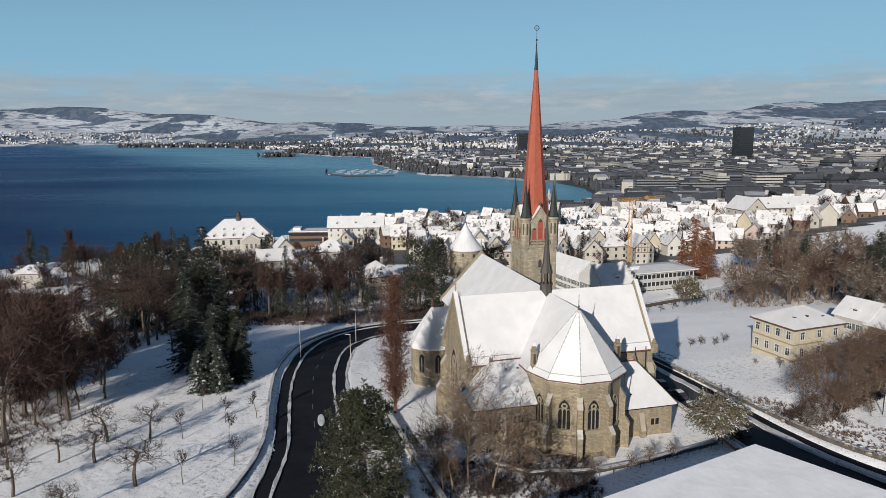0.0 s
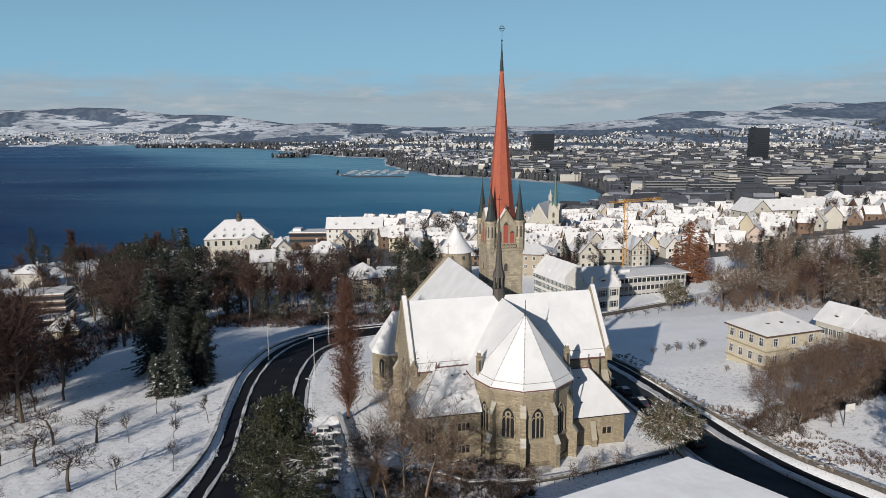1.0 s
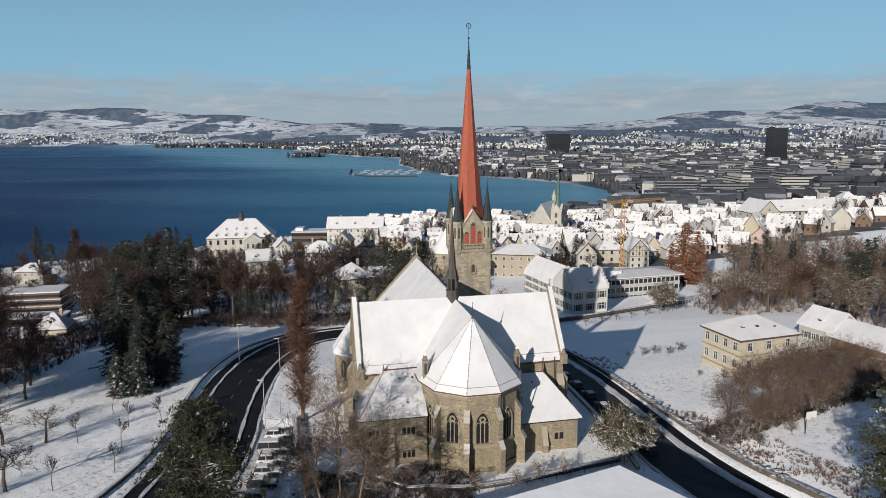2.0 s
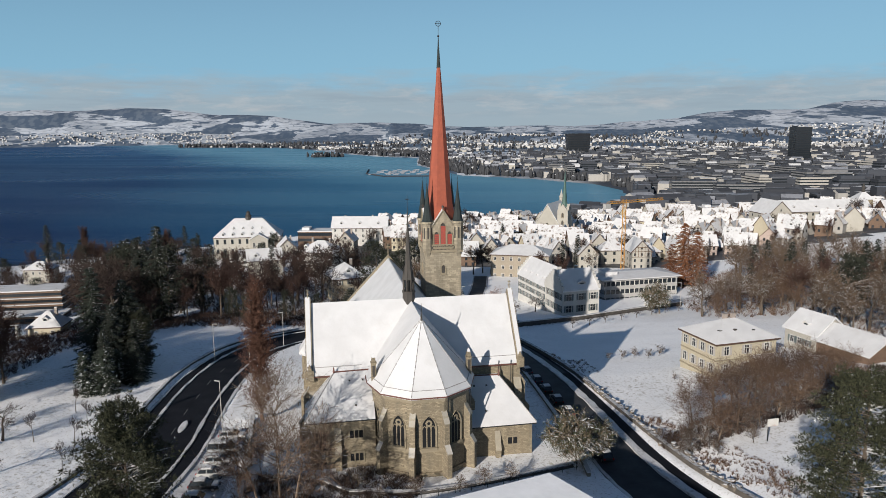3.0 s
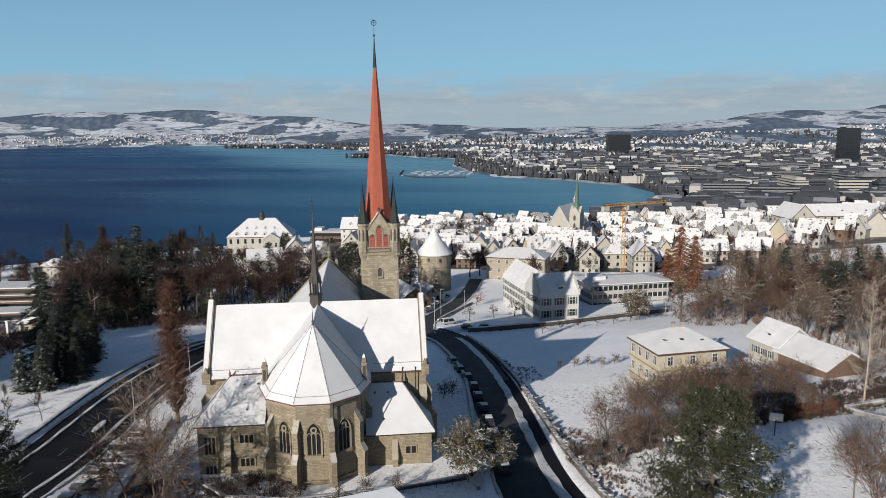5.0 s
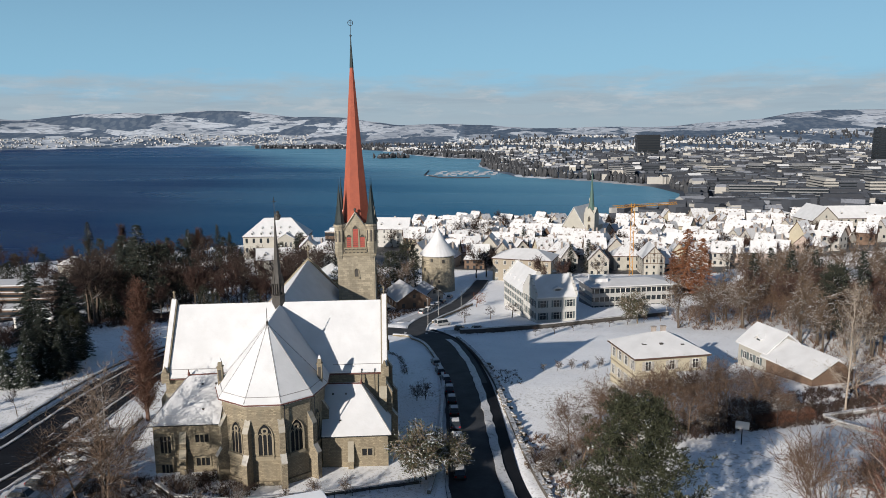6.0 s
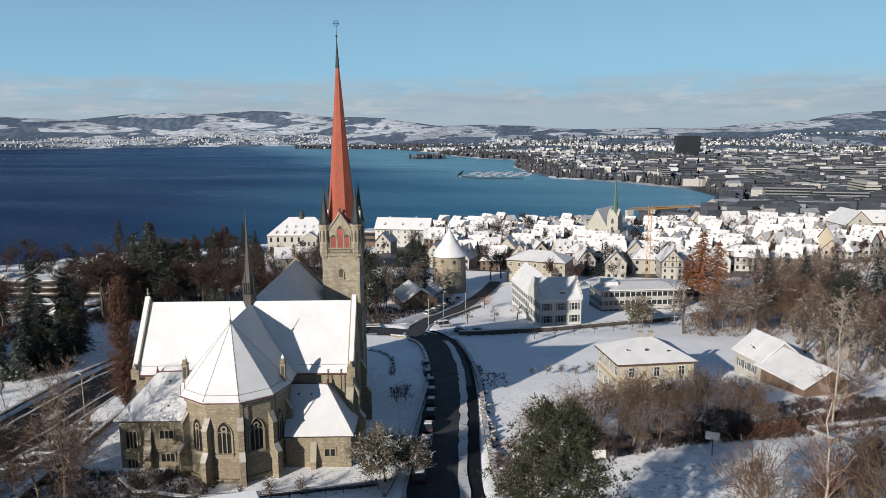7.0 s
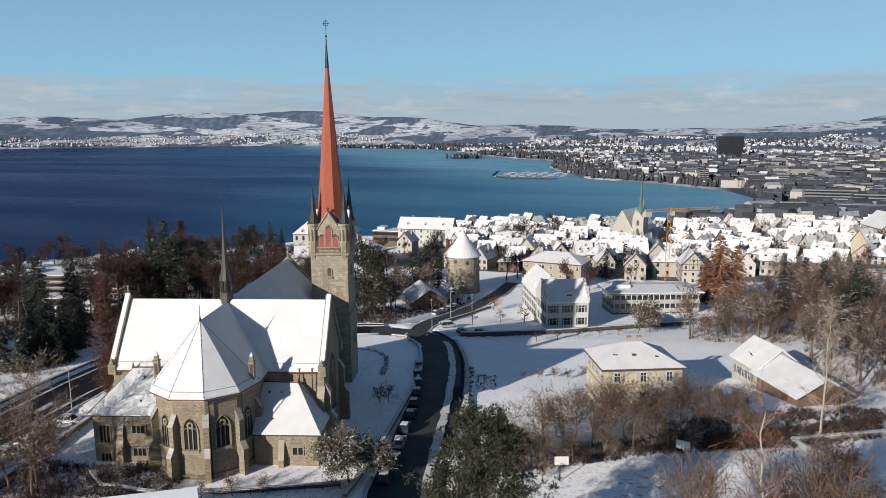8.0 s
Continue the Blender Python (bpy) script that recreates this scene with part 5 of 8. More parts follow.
def build_hall():
    """The lakeside hall with a lantern on its mansard roof."""
    x, y = -140, 456
    hs = house(pose(x, y, ground_z(x, y) + 1.5, 0, 0, 14), 42, 24, 12.5, 10.5, "hip", M_CREAM, "large cream hall with a snowy roof and lantern", 2, 9, 4, dormers=0, chim=0, name="assembly_hall", win=(1.5, 3.0))
    for s in range(6):
        dormer(hs, -15 + 6 * s, -11.2, 13.3, 1.6, 1.3, 2.6)
    bm = bmesh.new()
    lathe(bm, 0, 0, [(22, 2.0), (24.5, 1.9), (24.7, 2.4), (25.9, 1.2), (26.7, 1.1), (27.1, 1.5), (28.1, 0.2)], 10)
    part("lantern", fixed(bm), M_SLATE, hs)
    for q in range(4):
        dormer(hs, -9 + 6 * q, -7.2, 16.8, 1.1, 0.8, 2.0)
    part("porch_wall", moved(wall_body(11, 6, 11.5, 3.2, "gable_y"), Matrix.Translation((8, -14, 0))), M_CREAM, hs)
    part("porch_roof", moved(roof_body(11, 6, 11.5, 3.2, "gable_y"), Matrix.Translation((8, -14, 0))), M_SNOW, hs)
    for k in range(3):
        house_window(hs, Matrix.Translation((5 + 3 * k, -17, 6)), 1.4, 3.0, True)


def build_gate_tower():
    t = thing("gate_tower", pose(284, 540, -17), "square brown fortress tower with a snowy cap", "tower")
    bm = bmesh.new()
    box(bm, -5, 5, -5, 5, -8, 15)
    part("wall", fixed(bm), M_STONE, t)
    part("roof", roof_body(10.5, 10.5, 15, 5, "hip", 0.7), M_SNOW, t)
    bm = bmesh.new()
    lathe(bm, 0, 0, [(19, 1.2), (22, 1.1), (22.2, 1.5), (26, 0.05)], 8)
    part("turret", fixed(bm), M_SLATE, t)
    for z in (4, 9.5):
        house_window(t, Matrix.Translation((0, -5, z)), 1.2, 2.0)


def build_crane():
    c = thing("tower_crane", pose(84.5, 332, -15.5), "yellow tower crane standing among old town roofs", "crane")
    y = mat("crane_yellow", (0.62, 0.30, 0.05), (0.5, 0.24, 0.04), 1.0, 0.6)
    bm = bmesh.new()
    for sx, sy in ((-0.7, -0.7), (0.7, -0.7), (0.7, 0.7), (-0.7, 0.7)):
        bar(bm, (sx, sy, 0), (sx, sy, 33), 0.09)
    for k in range(16):
        s = 1 if k % 2 else -1
        bar(bm, (-0.7 * s, -0.7, 2 * k), (0.7 * s, -0.7, 2 * k + 2), 0.09)
        bar(bm, (-0.7, 0.7 * s, 2 * k), (-0.7, -0.7 * s, 2 * k + 2), 0.09)
    part("mast", fixed(bm), y, c)
    bm = bmesh.new()
    for sy in (-0.6, 0.6):
        bar(bm, (-11, sy, 31.5), (24, sy, 31.5), 0.12)
    bar(bm, (-11, 0, 32.4), (24, 0, 32.4), 0.12)
    for k in range(17):
        x = -11 + 2.05 * k
        bar(bm, (x, -0.6, 31.5), (x + 1.0, 0, 32.4), 0.07)
        bar(bm, (x + 1.0, 0, 32.4), (x + 2.05, -0.6, 31.5), 0.07)
    part("jib", moved(fixed(bm), pose(0, 0, 0, 0, 0, 35)), y, c)
    bm = bmesh.new()
    box(bm, -12, -9, -0.9, 0.9, 29.4, 31.6)
    part("counterweight", moved(fixed(bm), pose(0, 0, 0, 0, 0, 35)), M_CONC, c)
    bm = bmesh.new()
    box(bm, 0.7, 2.0, -0.8, 0.8, 29.6, 31.4)
    part("cab", moved(fixed(bm), pose(0, 0, 0, 0, 0, 35)), M_WHITE, c)


def build_timbered_house():
    """A half-timbered house, its gable to the south."""
    x, y = 94.5, 352
    h = house(pose(x, y, ground_z(x, y), 0, 0, 8), 9.6, 13, 8.6, 5.2, "gable_y", M_CREAM, "half-timbered cream house with dark brown beams", 3, 3, 3, False, False, 0, 1, win=(0.9, 1.3))
    for z in (6.0, 8.6, 10.6):
        half = 4.75 if z <= 8.6 else 4.75 * (13.8 - z) / 5.2
        bm = bmesh.new()
        box(bm, -half, half, -6.6, -6.45, z - 0.12, z + 0.12)
        part("beam", fixed(bm), M_BROWN, h)
    for k in range(7):
        q = -4.7 + 9.4 * k / 6
        bm = bmesh.new()
        box(bm, q - 0.1, q + 0.1, -6.61, -6.45, 5.9, 8.6 + (4.7 - abs(q)) * 0.85)
        part("post", fixed(bm), M_BROWN, h)


build_timbered_house()
build_villa()
build_barn()
build_town_house()
build_school()
build_round_tower()
build_old_church()
build_hall()
build_gate_tower()
build_crane()

# single houses that stand apart
house(pose(-28, 262, -13, 0, 0, 30), 12, 13, 9.0, 4.5, "hip", M_YELLOW, "yellow house with green shutters and a snowy roof", 3, 3, 3, True, True, 1, 1)
house(pose(2.0, 258, -13, 0, 0, 32), 12, 17, 3.6, 3.8, "gable_y", M_BROWN, "low brown coach house with a snowy roof", 1, 3, 4, group="sheds by the tower")
house(pose(7.2, 271, -14, 0, 0, 32), 7, 12, 3.2, 2.6, "gable_y", M_GREYW, "small grey shed with a snowy roof", 1, 2, 3, group="sheds by the tower")
house(pose(38.5, 328, -18, 0, 0, -8), 26, 16, 11.5, 3.4, "hip", M_TAN, "long tan three-storey house with a snowy roof", 3, 7, 3, True, False, 0, 2)
house(pose(-126, 231, -20.8, 0, 0, 14), 10.5, 9.5, 4.9, 4.2, "hip", M_YELLOW, "small yellow cottage with a snowy roof", 1, 2, 2, True, False, 1, 1)
house(at_ground(-86, 335, 24), 16, 13, 9, 4.5, "gable_x", M_CREAM, "cream apartment house with a snowy roof", 3, 4, 3, True, False, 2, 1)
house(pose(-58, 338, -18, 0, 0, -10), 18, 14, 10, 4.5, "hip", M_WHITE, "white villa with dormers and a snowy mansard roof", 3, 5, 3, True, False, 3, 2)
b = thing("apartment_house", pose(-112.5, 397, -29.6, 0, 0, 6), "white flat-roofed three-storey apartment house", "building")
bm = bmesh.new()
box(bm, -12.5, 12.5, -5, 5, -4, 9.6)
part("wall", fixed(bm), M_WHITE, b)
bm = bmesh.new()
box(bm, -12.8, 12.8, -5.3, 5.3, 9.6, 10.0)
part("roof", fixed(bm), M_SNOW, b)
for r in range(3):
    for c in range(6):
        house_window(b, Matrix.Translation((-10.4 + 4.15 * c, -5, 0.9 + 3.1 * r)), 2.0, 1.6, True)
house(at_ground(-100, 412, 20), 11, 16, 7, 5.5, "gable_y", M_CREAM, "cream house with a broad snowy gable", 2, 3, 4, True, False, 0, 1)
house(pose(-222, 362, -31, 0, 0, 10), 14, 11, 7.5, 3.5, "hip", M_CREAM, "cream house with a snowy hipped roof", 2, 4, 3, True, False, 1, 1)
house(at_ground(-150, 348, 12), 13, 10, 6.5, 3.2, "gable_x", M_WHITE, "white house with a snowy roof among trees", 2, 4, 3, True, False, 1, 1)
pillar = thing("pillar", at_ground(-130.5, 221), "white rendered gate pillar in the snow", "pillar")
bm = bmesh.new()
box(bm, -0.45, 0.45, -0.45, 0.45, -0.5, 4.6)
part("shaft", fixed(bm), M_WHITE, pillar)
bm = bmesh.new()
box(bm, -0.6, 0.6, -0.6, 0.6, 4.6, 4.85)
part("cap", fixed(bm), M_SNOW, pillar)


def build_terraced_block(m, w, d, h, floors):
    """Brown balconies with snow along every parapet."""
    b = banded(m, w, d, h, floors, M_BROWN, "long terraced brown apartment block with snowy parapets", "apartment_block", glass=0.42)
    for k in range(1, floors):
        z = h / floors * k
        bm = bmesh.new()
        box(bm, -w / 2 - 0.7, w / 2 + 0.7, -d / 2 - 1.1, d / 2 + 0.3, z - 0.75, z + 0.1)
        p = part("balcony", fixed(bm), M_BROWN, b)
        bm = bmesh.new()
        box(bm, -w / 2 - 0.75, w / 2 + 0.75, -d / 2 - 1.2, d / 2 + 0.3, z + 0.1, z + 0.36)
        part("snow_cap", fixed(bm), M_SNOW, p)


build_terraced_block(pose(-190, 291, -33.5, 0, 0, 14), 54, 14, 14.8, 5)
build_terraced_block(pose(-176, 272, -31.5, 0, 0, 14), 50, 10, 6.5, 2)
banded(at_ground(-140, 325, 12), 40, 14, 9, 3, M_CONC, "low concrete apartment block with snowy flat roof", "apartment_block")
banded(at_ground(-118, 318, 8), 20, 12, 9, 3, M_WHITE, "white flat-roofed block with large windows", "apartment_block")
house(pose(-60, 436, -23, 0, 0, 4), 34, 14, 13, 6, "gable_x", M_WHITE, "long white lakeside house with dormers", 4, 8, 3, True, False, 3, 2)
banded(pose(-92, 470, -25, 0, 0, 4), 34, 16, 7.5, 2, M_BROWN, "low brown flat-roofed lakeside pavilion", "lakeside_building")

banded(pose(134, 155, 0.2, 0, 0, 15), 16, 10, 9, 3, M_WHITE, "white apartment house with glazed balconies", "apartment_house")

# flat-roofed house under the flight line
f = thing("flat_roofed_house", pose(38.8, 82.6, 0, 0, 0, 0), "flat-roofed house with untouched snow on top", "building")
bm = bmesh.new()
quad = [(0, 0), (-40, -24), (-10, -60), (30, -36)]
solid(bm, [(x, y, -4) for x, y in quad], [(x, y, 11.2) for x, y in quad])
part("wall", fixed(bm), M_CREAM, f)
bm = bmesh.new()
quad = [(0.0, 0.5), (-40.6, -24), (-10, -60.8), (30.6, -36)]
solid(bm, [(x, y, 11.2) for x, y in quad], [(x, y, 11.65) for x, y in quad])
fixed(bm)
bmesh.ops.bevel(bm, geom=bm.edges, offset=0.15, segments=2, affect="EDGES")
# flat roof snow painted brighter, since the low sun barely lights it
part("roof", bm, snow_mat("sun_bright_flat_snow", fresh=(0.92, 0.92, 0.935)), f)


# the old town: rows of gabled houses
def build_old_town():
    rs = random.Random(11)
    walls = [M_CREAM, M_BROWN, M_WHITE, M_GREYW, M_CREAM, M_BROWN, M_YELLOW, M_GREYW, M_PINK]
    words = {"white_render": "white", "cream_render": "cream", "yellow_render": "yellow", "grey_render": "grey", "pink_render": "pink", "dark_timber": "dark timbered"}
    patchy = snow_mat("patchy_roof_snow", (0.13, 0.075, 0.055), 0.95, 0.55)
    thin = snow_mat("thawing_roof_snow", (0.09, 0.07, 0.06), 0.9, 0.7)
    kinds = []
    for k in range(18):
        form = ("gable_x", "gable_y", "gable_x", "gable_x", "hip", "gable_x")[k % 6]
        w, d = (rs.uniform(8, 13.5), rs.uniform(7.5, 9.8)) if form != "gable_y" else (rs.uniform(7, 9.5), rs.uniform(9, 13))
        h, rh = rs.uniform(4.0, 8.5), rs.uniform(4.2, 6.4) if form != "hip" else rs.uniform(3.2, 4.6)
        wm = walls[k % len(walls)]
        kinds.append((w, d, h, rh, form, wm))
    made = [None] * len(kinds) * 2
    spots = []
    y = 352.0
    while y < 640:
        x = -75 + rs.uniform(0, 12)
        while x < 360:
            spots.append((x + rs.uniform(-3, 3), y + rs.uniform(-6, 6)))
            x += rs.uniform(11.5, 17.5)
        y += 12.8
    keep_off = [(62, 478, 24), (40, 328, 22), (84.5, 332, 5), (95.5, 352, 12), (284, 540, 16), (-58, 338, 18), (-60, 436, 24), (8.8, 292, 14), (-92, 470, 22), (235, 500, 38), (205, 490, 20), (209, 632, 20), (86, 278, 26)]
    joined = []
    for x, y in spots:
        if float(lake_depth([x], [y])[0]) > -14 or any(math.hypot(x - a, y - b) < c for a, b, c in keep_off):
            continue
        if y < 352 + max(0, (x - 90)) * 0.55 + max(0, -20 - x) * 0.4 or y > 640 + (x - 150) * 0.25:
            continue
        if x < -20 and y < 400:
            continue
        k = rs.randrange(len(kinds))
        w, d, h, rh, form, wm = kinds[k]
        turn = -12 + 26 * math.sin(x * 0.014 + y * 0.019) + rs.uniform(-14, 14) + (90 if rs.random() < 0.26 and form == "gable_x" else 0)
        m = pose(x, y, ground_z(x, y) - 0.6 + rs.uniform(-1.6, 1.6), 0, 0, turn)
        far = int(y > 425)
        slot = k + len(kinds) * far
        if y > 452 and made[slot]:
            joined.append((made[slot], Matrix.Translation((0, 0, -2.3)) @ m))
            continue
        if made[slot] is None:
            made[slot] = house(m, w, d, h, rh, form, wm, words[wm.name] + " old town house with a snow-covered " + ("hipped" if form == "hip" else "gabled") + " roof", 1 if far else 2, (3, 2)[far], 2, False, False, (1 + k % 2 if k % 3 < 2 and form == "gable_x" else 0), 1 + k % 2, "old town houses", (1.2, 1.6), sides=(1, 1 if form == "gable_x" and not far else 0, 0), top=(M_SNOW, patchy, M_SNOW, thin, patchy, M_SNOW, thin, patchy)[k % 8])
        else:
            copy_thing(made[slot], m)
    # the rows towards the lake, past counting
    verts, faces, index, mats = [], [], [], []
    for proto, m in joined:
        for c in proto.children:
            me, w = c.data, m @ c.matrix_basis
            k = len(verts)
            verts += [tuple(w @ v.co) for v in me.vertices]
            for f in me.polygons:
                mt = me.materials[f.material_index]
                if mt not in mats:
                    mats.append(mt)
                faces.append([k + i for i in f.vertices])
                index.append(mats.index(mt))
    ob = raw("town_houses", verts, faces, mats[0])
    for mt in mats[1:]:
        ob.data.materials.append(mt)
    ob.data.polygons.foreach_set("material_index", index)
    tagged(ob, "crowded snow-roofed old houses down to the lake", "houses", kind="stuff")


def build_streets():
    """Paving with slush between the old houses, one sheet over the slope, its colour darkened for shade."""
    xs, ys = np.arange(-70, 380, 10.0), np.arange(338, 660, 10.0)
    X, Y = np.meshgrid(xs, ys)
    Z = land(X, Y) + 0.25
    keep = lake_depth(X, Y) < -6
    i = np.arange(X.size).reshape(X.shape)
    f = [(i[r, c], i[r, c + 1], i[r + 1, c + 1], i[r + 1, c]) for r in range(len(ys) - 1) for c in range(len(xs) - 1) if keep[r:r + 2, c:c + 2].all() and ys[r] > 338 + max(0, xs[c] - 90) * 0.5]
    # the shade between the houses is put into this dark paving colour
    ob = raw("pavement", np.stack([X, Y, Z], -1).reshape(-1, 3).tolist(), f, mat("shade_dark_paving", (0.04, 0.04, 0.045), (0.13, 0.135, 0.145), 0.12, 0.6, 1.5, 0.2))
    tagged(ob, "old town streets with slush, darkened for shade", "pavement", kind="structure")


build_streets()
build_old_town()
house(pose(240, 500, -18, 0, 0, 12), 62, 15, 12, 6.5, "gable_x", M_CREAM, "long cream school wing with rows of windows", 3, 14, 3, False, False, 4, 2, win=(1.2, 1.9), name="school_wing")
house(pose(205, 494, -18, 0, 0, 12), 16, 24, 11, 8.0, "gable_y", M_CREAM, "cream hall with a tall snowy gable roof", 2, 3, 3, False, False, 0, 0, name="school_hall")


banded(pose(209, 632, -31, 0, 0, 8), 28, 14, 12, 3, M_WHITE, "white flat-roofed office block with a window grid", "office_block", glass=0.6)


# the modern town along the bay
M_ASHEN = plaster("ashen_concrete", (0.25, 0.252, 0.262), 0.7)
# half-snowed gravel, the snow dimmed in colour for cloud shade
M_HALF = snow_mat("shade_dimmed_half_snow", (0.05, 0.055, 0.065), 1.0, 0.22, (0.25, 0.26, 0.29))


def city_block(m, w, d, floors, wall, label, top, glass, setback, group="modern town blocks"):
    """A flat-roofed block: storeys with window bands, a parapet, plant on the roof."""
    st = 3.3 if floors < 6 else 3.1
    h = st * floors + 1.0
    b = thing("city_block", m, label, "building", group)
    bm = bmesh.new()
    box(bm, -w / 2, w / 2, -d / 2, d / 2, -6, h)
    part("wall", fixed(bm), wall, b)
    bm = bmesh.new()
    box(bm, -w / 2 - 0.25, w / 2 + 0.25, -d / 2 - 0.3, d / 2 + 0.3, h, h + 0.4)
    part("roof", fixed(bm), top, b)
    bm = bmesh.new()
    if setback:
        box(bm, -w / 2 + 3, w / 2 - 4, -d / 2 + 2.5, d / 2 - 2.5, h + 0.4, h + 3.4)
        part("upper_storey", fixed(bm), wall, b)
    else:
        box(bm, -w * 0.28, -w * 0.08, -d * 0.18, d * 0.2, h + 0.4, h + 2.6)
        part("roof_plant", fixed(bm), M_STEEL, b)
    for k in range(floors):
        q = st * k + 1.1
        bm = bmesh.new()
        box(bm, -w / 2 - 0.06, w / 2 + 0.06, -d / 2 - 0.06, d / 2 + 0.06, q, q + st * glass)
        part("window_band", fixed(bm), M_GLASS, b)
    return b


def build_new_town():
    rs = random.Random(5)
    made = {}
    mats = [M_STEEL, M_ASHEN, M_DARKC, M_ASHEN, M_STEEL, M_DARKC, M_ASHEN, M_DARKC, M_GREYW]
    words = {"shade_dark_steel": "steel-clad", "grey_render": "grey", "shade_dark_cladding": "shade-darkened", "ashen_concrete": "ash-grey concrete"}
    for y0 in (705, 770, 840, 915, 1000, 1090, 1190, 1300, 1420, 1560, 1720, 1900, 2100):
        x = 70.0 if y0 > 850 else 190.0
        while x < 60 + y0 * 0.83:
            x += rs.uniform(30, 58) * (0.62 + y0 / 2100)
            y = y0 + rs.uniform(-26, 26)
            if float(lake_depth([x], [y])[0]) > -20 or math.hypot(x - 640, y - 760) < 190:
                continue
            if math.hypot(x - 655, y - 1630) < 60 or math.hypot(x - 225, y - 2225) < 70:
                continue
            k = rs.randrange(18) + (18 if y0 > 1500 else 0)
            m = pose(x, y, ground_z(x, y), 0, 0, 10 + 10 * math.sin(x * 0.006 + y * 0.004) + rs.uniform(-4, 4) + (90 if rs.random() < 0.28 else 0))
            if k in made:
                copy_thing(made[k], m)
            else:
                wm = mats[k % 9]
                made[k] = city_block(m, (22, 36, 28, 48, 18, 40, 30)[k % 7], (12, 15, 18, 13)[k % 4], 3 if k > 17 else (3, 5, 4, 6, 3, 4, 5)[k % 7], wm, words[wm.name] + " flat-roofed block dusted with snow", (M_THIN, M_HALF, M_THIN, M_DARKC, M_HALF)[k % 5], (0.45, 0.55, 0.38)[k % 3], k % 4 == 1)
    banded(pose(655, 1630, -31, 0, 0, 12), 36, 26, 77, 16, M_BLACK, "tall black office tower", "office_tower", glass=0.6, top=M_BLACK)
    c = thing("office_tower", pose(232, 2225, -31, 0, 0, 10), "dark slab tower leaning outwards", "building")
    bm = bmesh.new()
    solid(bm, [(-32, -14, -5), (32, -14, -5), (32, 14, -5), (-32, 14, -5)], [(-38, -14, 62), (32, -14, 62), (32, 14, 62), (-38, 14, 62)])
    part("wall", fixed(bm), M_BLACK, c)
    for k in range(7):
        bm = bmesh.new()
        box(bm, -33 - 0.5 * k, 32.1, -14.1, 14.1, 6 + 7.4 * k, 9.5 + 7.4 * k)
        part("window_band", fixed(bm), M_GLASS, c)


build_new_town()


def build_suburbs():
    """Far housing and tree belts, too many and too small to count."""
    rs = np.random.RandomState(3)
    N = 11500
    az = np.radians(rs.uniform(-42, 44, N))
    r = 1250 + 3000 * rs.rand(N) ** 0.75
    far = np.arange(N) % 11 == 0
    az = np.where(far, np.radians(rs.uniform(-66, -22, N)), az)
    r = np.where(far, rs.uniform(4455, 4640, N), r)
    x, y = 40 + r * np.sin(az), r * np.cos(az)
    ld = lake_depth(x, y)
    clump = np.sin(x * 0.006 + 1.0) * np.sin(y * 0.0047) + 0.5 * np.sin(x * 0.017) * np.sin(y * 0.011 + 2)
    ok = (ld < -8) & ((clump > 0.0) | ((ld > -200) & (r > 3000)) | far) & ((x < 60) | (r > 2300))
    x, y, flat = x[ok], y[ok], np.zeros(ok.sum(), bool)
    # small blocks and halls between the large ones of the modern town
    M = 2600
    ty = rs.uniform(660, 2300, M)
    tx = 60 + ty * 0.85 * rs.rand(M)
    ok = (lake_depth(tx, ty) < -14) & (np.hypot(tx - 640, ty - 760) > 190)
    x, y, flat = np.concatenate([x, tx[ok]]), np.concatenate([y, ty[ok]]), np.concatenate([flat, np.ones(ok.sum(), bool)])
    z = land(x, y)
    verts, faces, mi = [], [], []
    for i in range(len(x)):
        w, d, h = rs.uniform(7, 16), rs.uniform(7, 11), rs.uniform(4, 9)
        rh = rs.uniform(2.0, 4.0)
        if y[i] > 3000:
            w, d, h = w * 0.68, d * 0.7, h * 0.6
        if flat[i]:
            w, d, h, rh = w * rs.uniform(1, 2.2), d * 1.3, rs.uniform(5, 15), rs.choice([0.3, 0.3, 3.0])
        t = rs.uniform(-0.6, 0.6)
        c, s = math.cos(t), math.sin(t)
        k = len(verts)
        for px, py, pz in ((-w / 2, -d / 2, -3), (w / 2, -d / 2, -3), (w / 2, d / 2, -3), (-w / 2, d / 2, -3), (-w / 2, -d / 2, h), (w / 2, -d / 2, h), (w / 2, d / 2, h), (-w / 2, d / 2, h), (-w / 2, 0, h + rh), (w / 2, 0, h + rh)):
            verts.append((x[i] + px * c - py * s, y[i] + px * s + py * c, z[i] + pz))
        faces += [(k, k + 1, k + 5, k + 4), (k + 1, k + 2, k + 6, k + 9, k + 5), (k + 2, k + 3, k + 7, k + 6), (k + 3, k, k + 4, k + 8, k + 7), (k + 4, k + 5, k + 9, k + 8), (k + 6, k + 7, k + 8, k + 9)]
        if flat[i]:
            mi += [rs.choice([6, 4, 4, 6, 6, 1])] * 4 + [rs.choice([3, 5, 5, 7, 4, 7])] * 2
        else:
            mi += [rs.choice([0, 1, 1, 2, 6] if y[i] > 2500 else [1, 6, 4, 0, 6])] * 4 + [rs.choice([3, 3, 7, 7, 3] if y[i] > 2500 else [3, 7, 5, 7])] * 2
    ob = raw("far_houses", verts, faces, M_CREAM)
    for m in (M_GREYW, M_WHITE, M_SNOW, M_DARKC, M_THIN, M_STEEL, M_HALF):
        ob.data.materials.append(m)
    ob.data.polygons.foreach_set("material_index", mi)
    tagged(ob, "distant snow-roofed houses of the towns round the bay", "houses", kind="stuff")


build_suburbs()


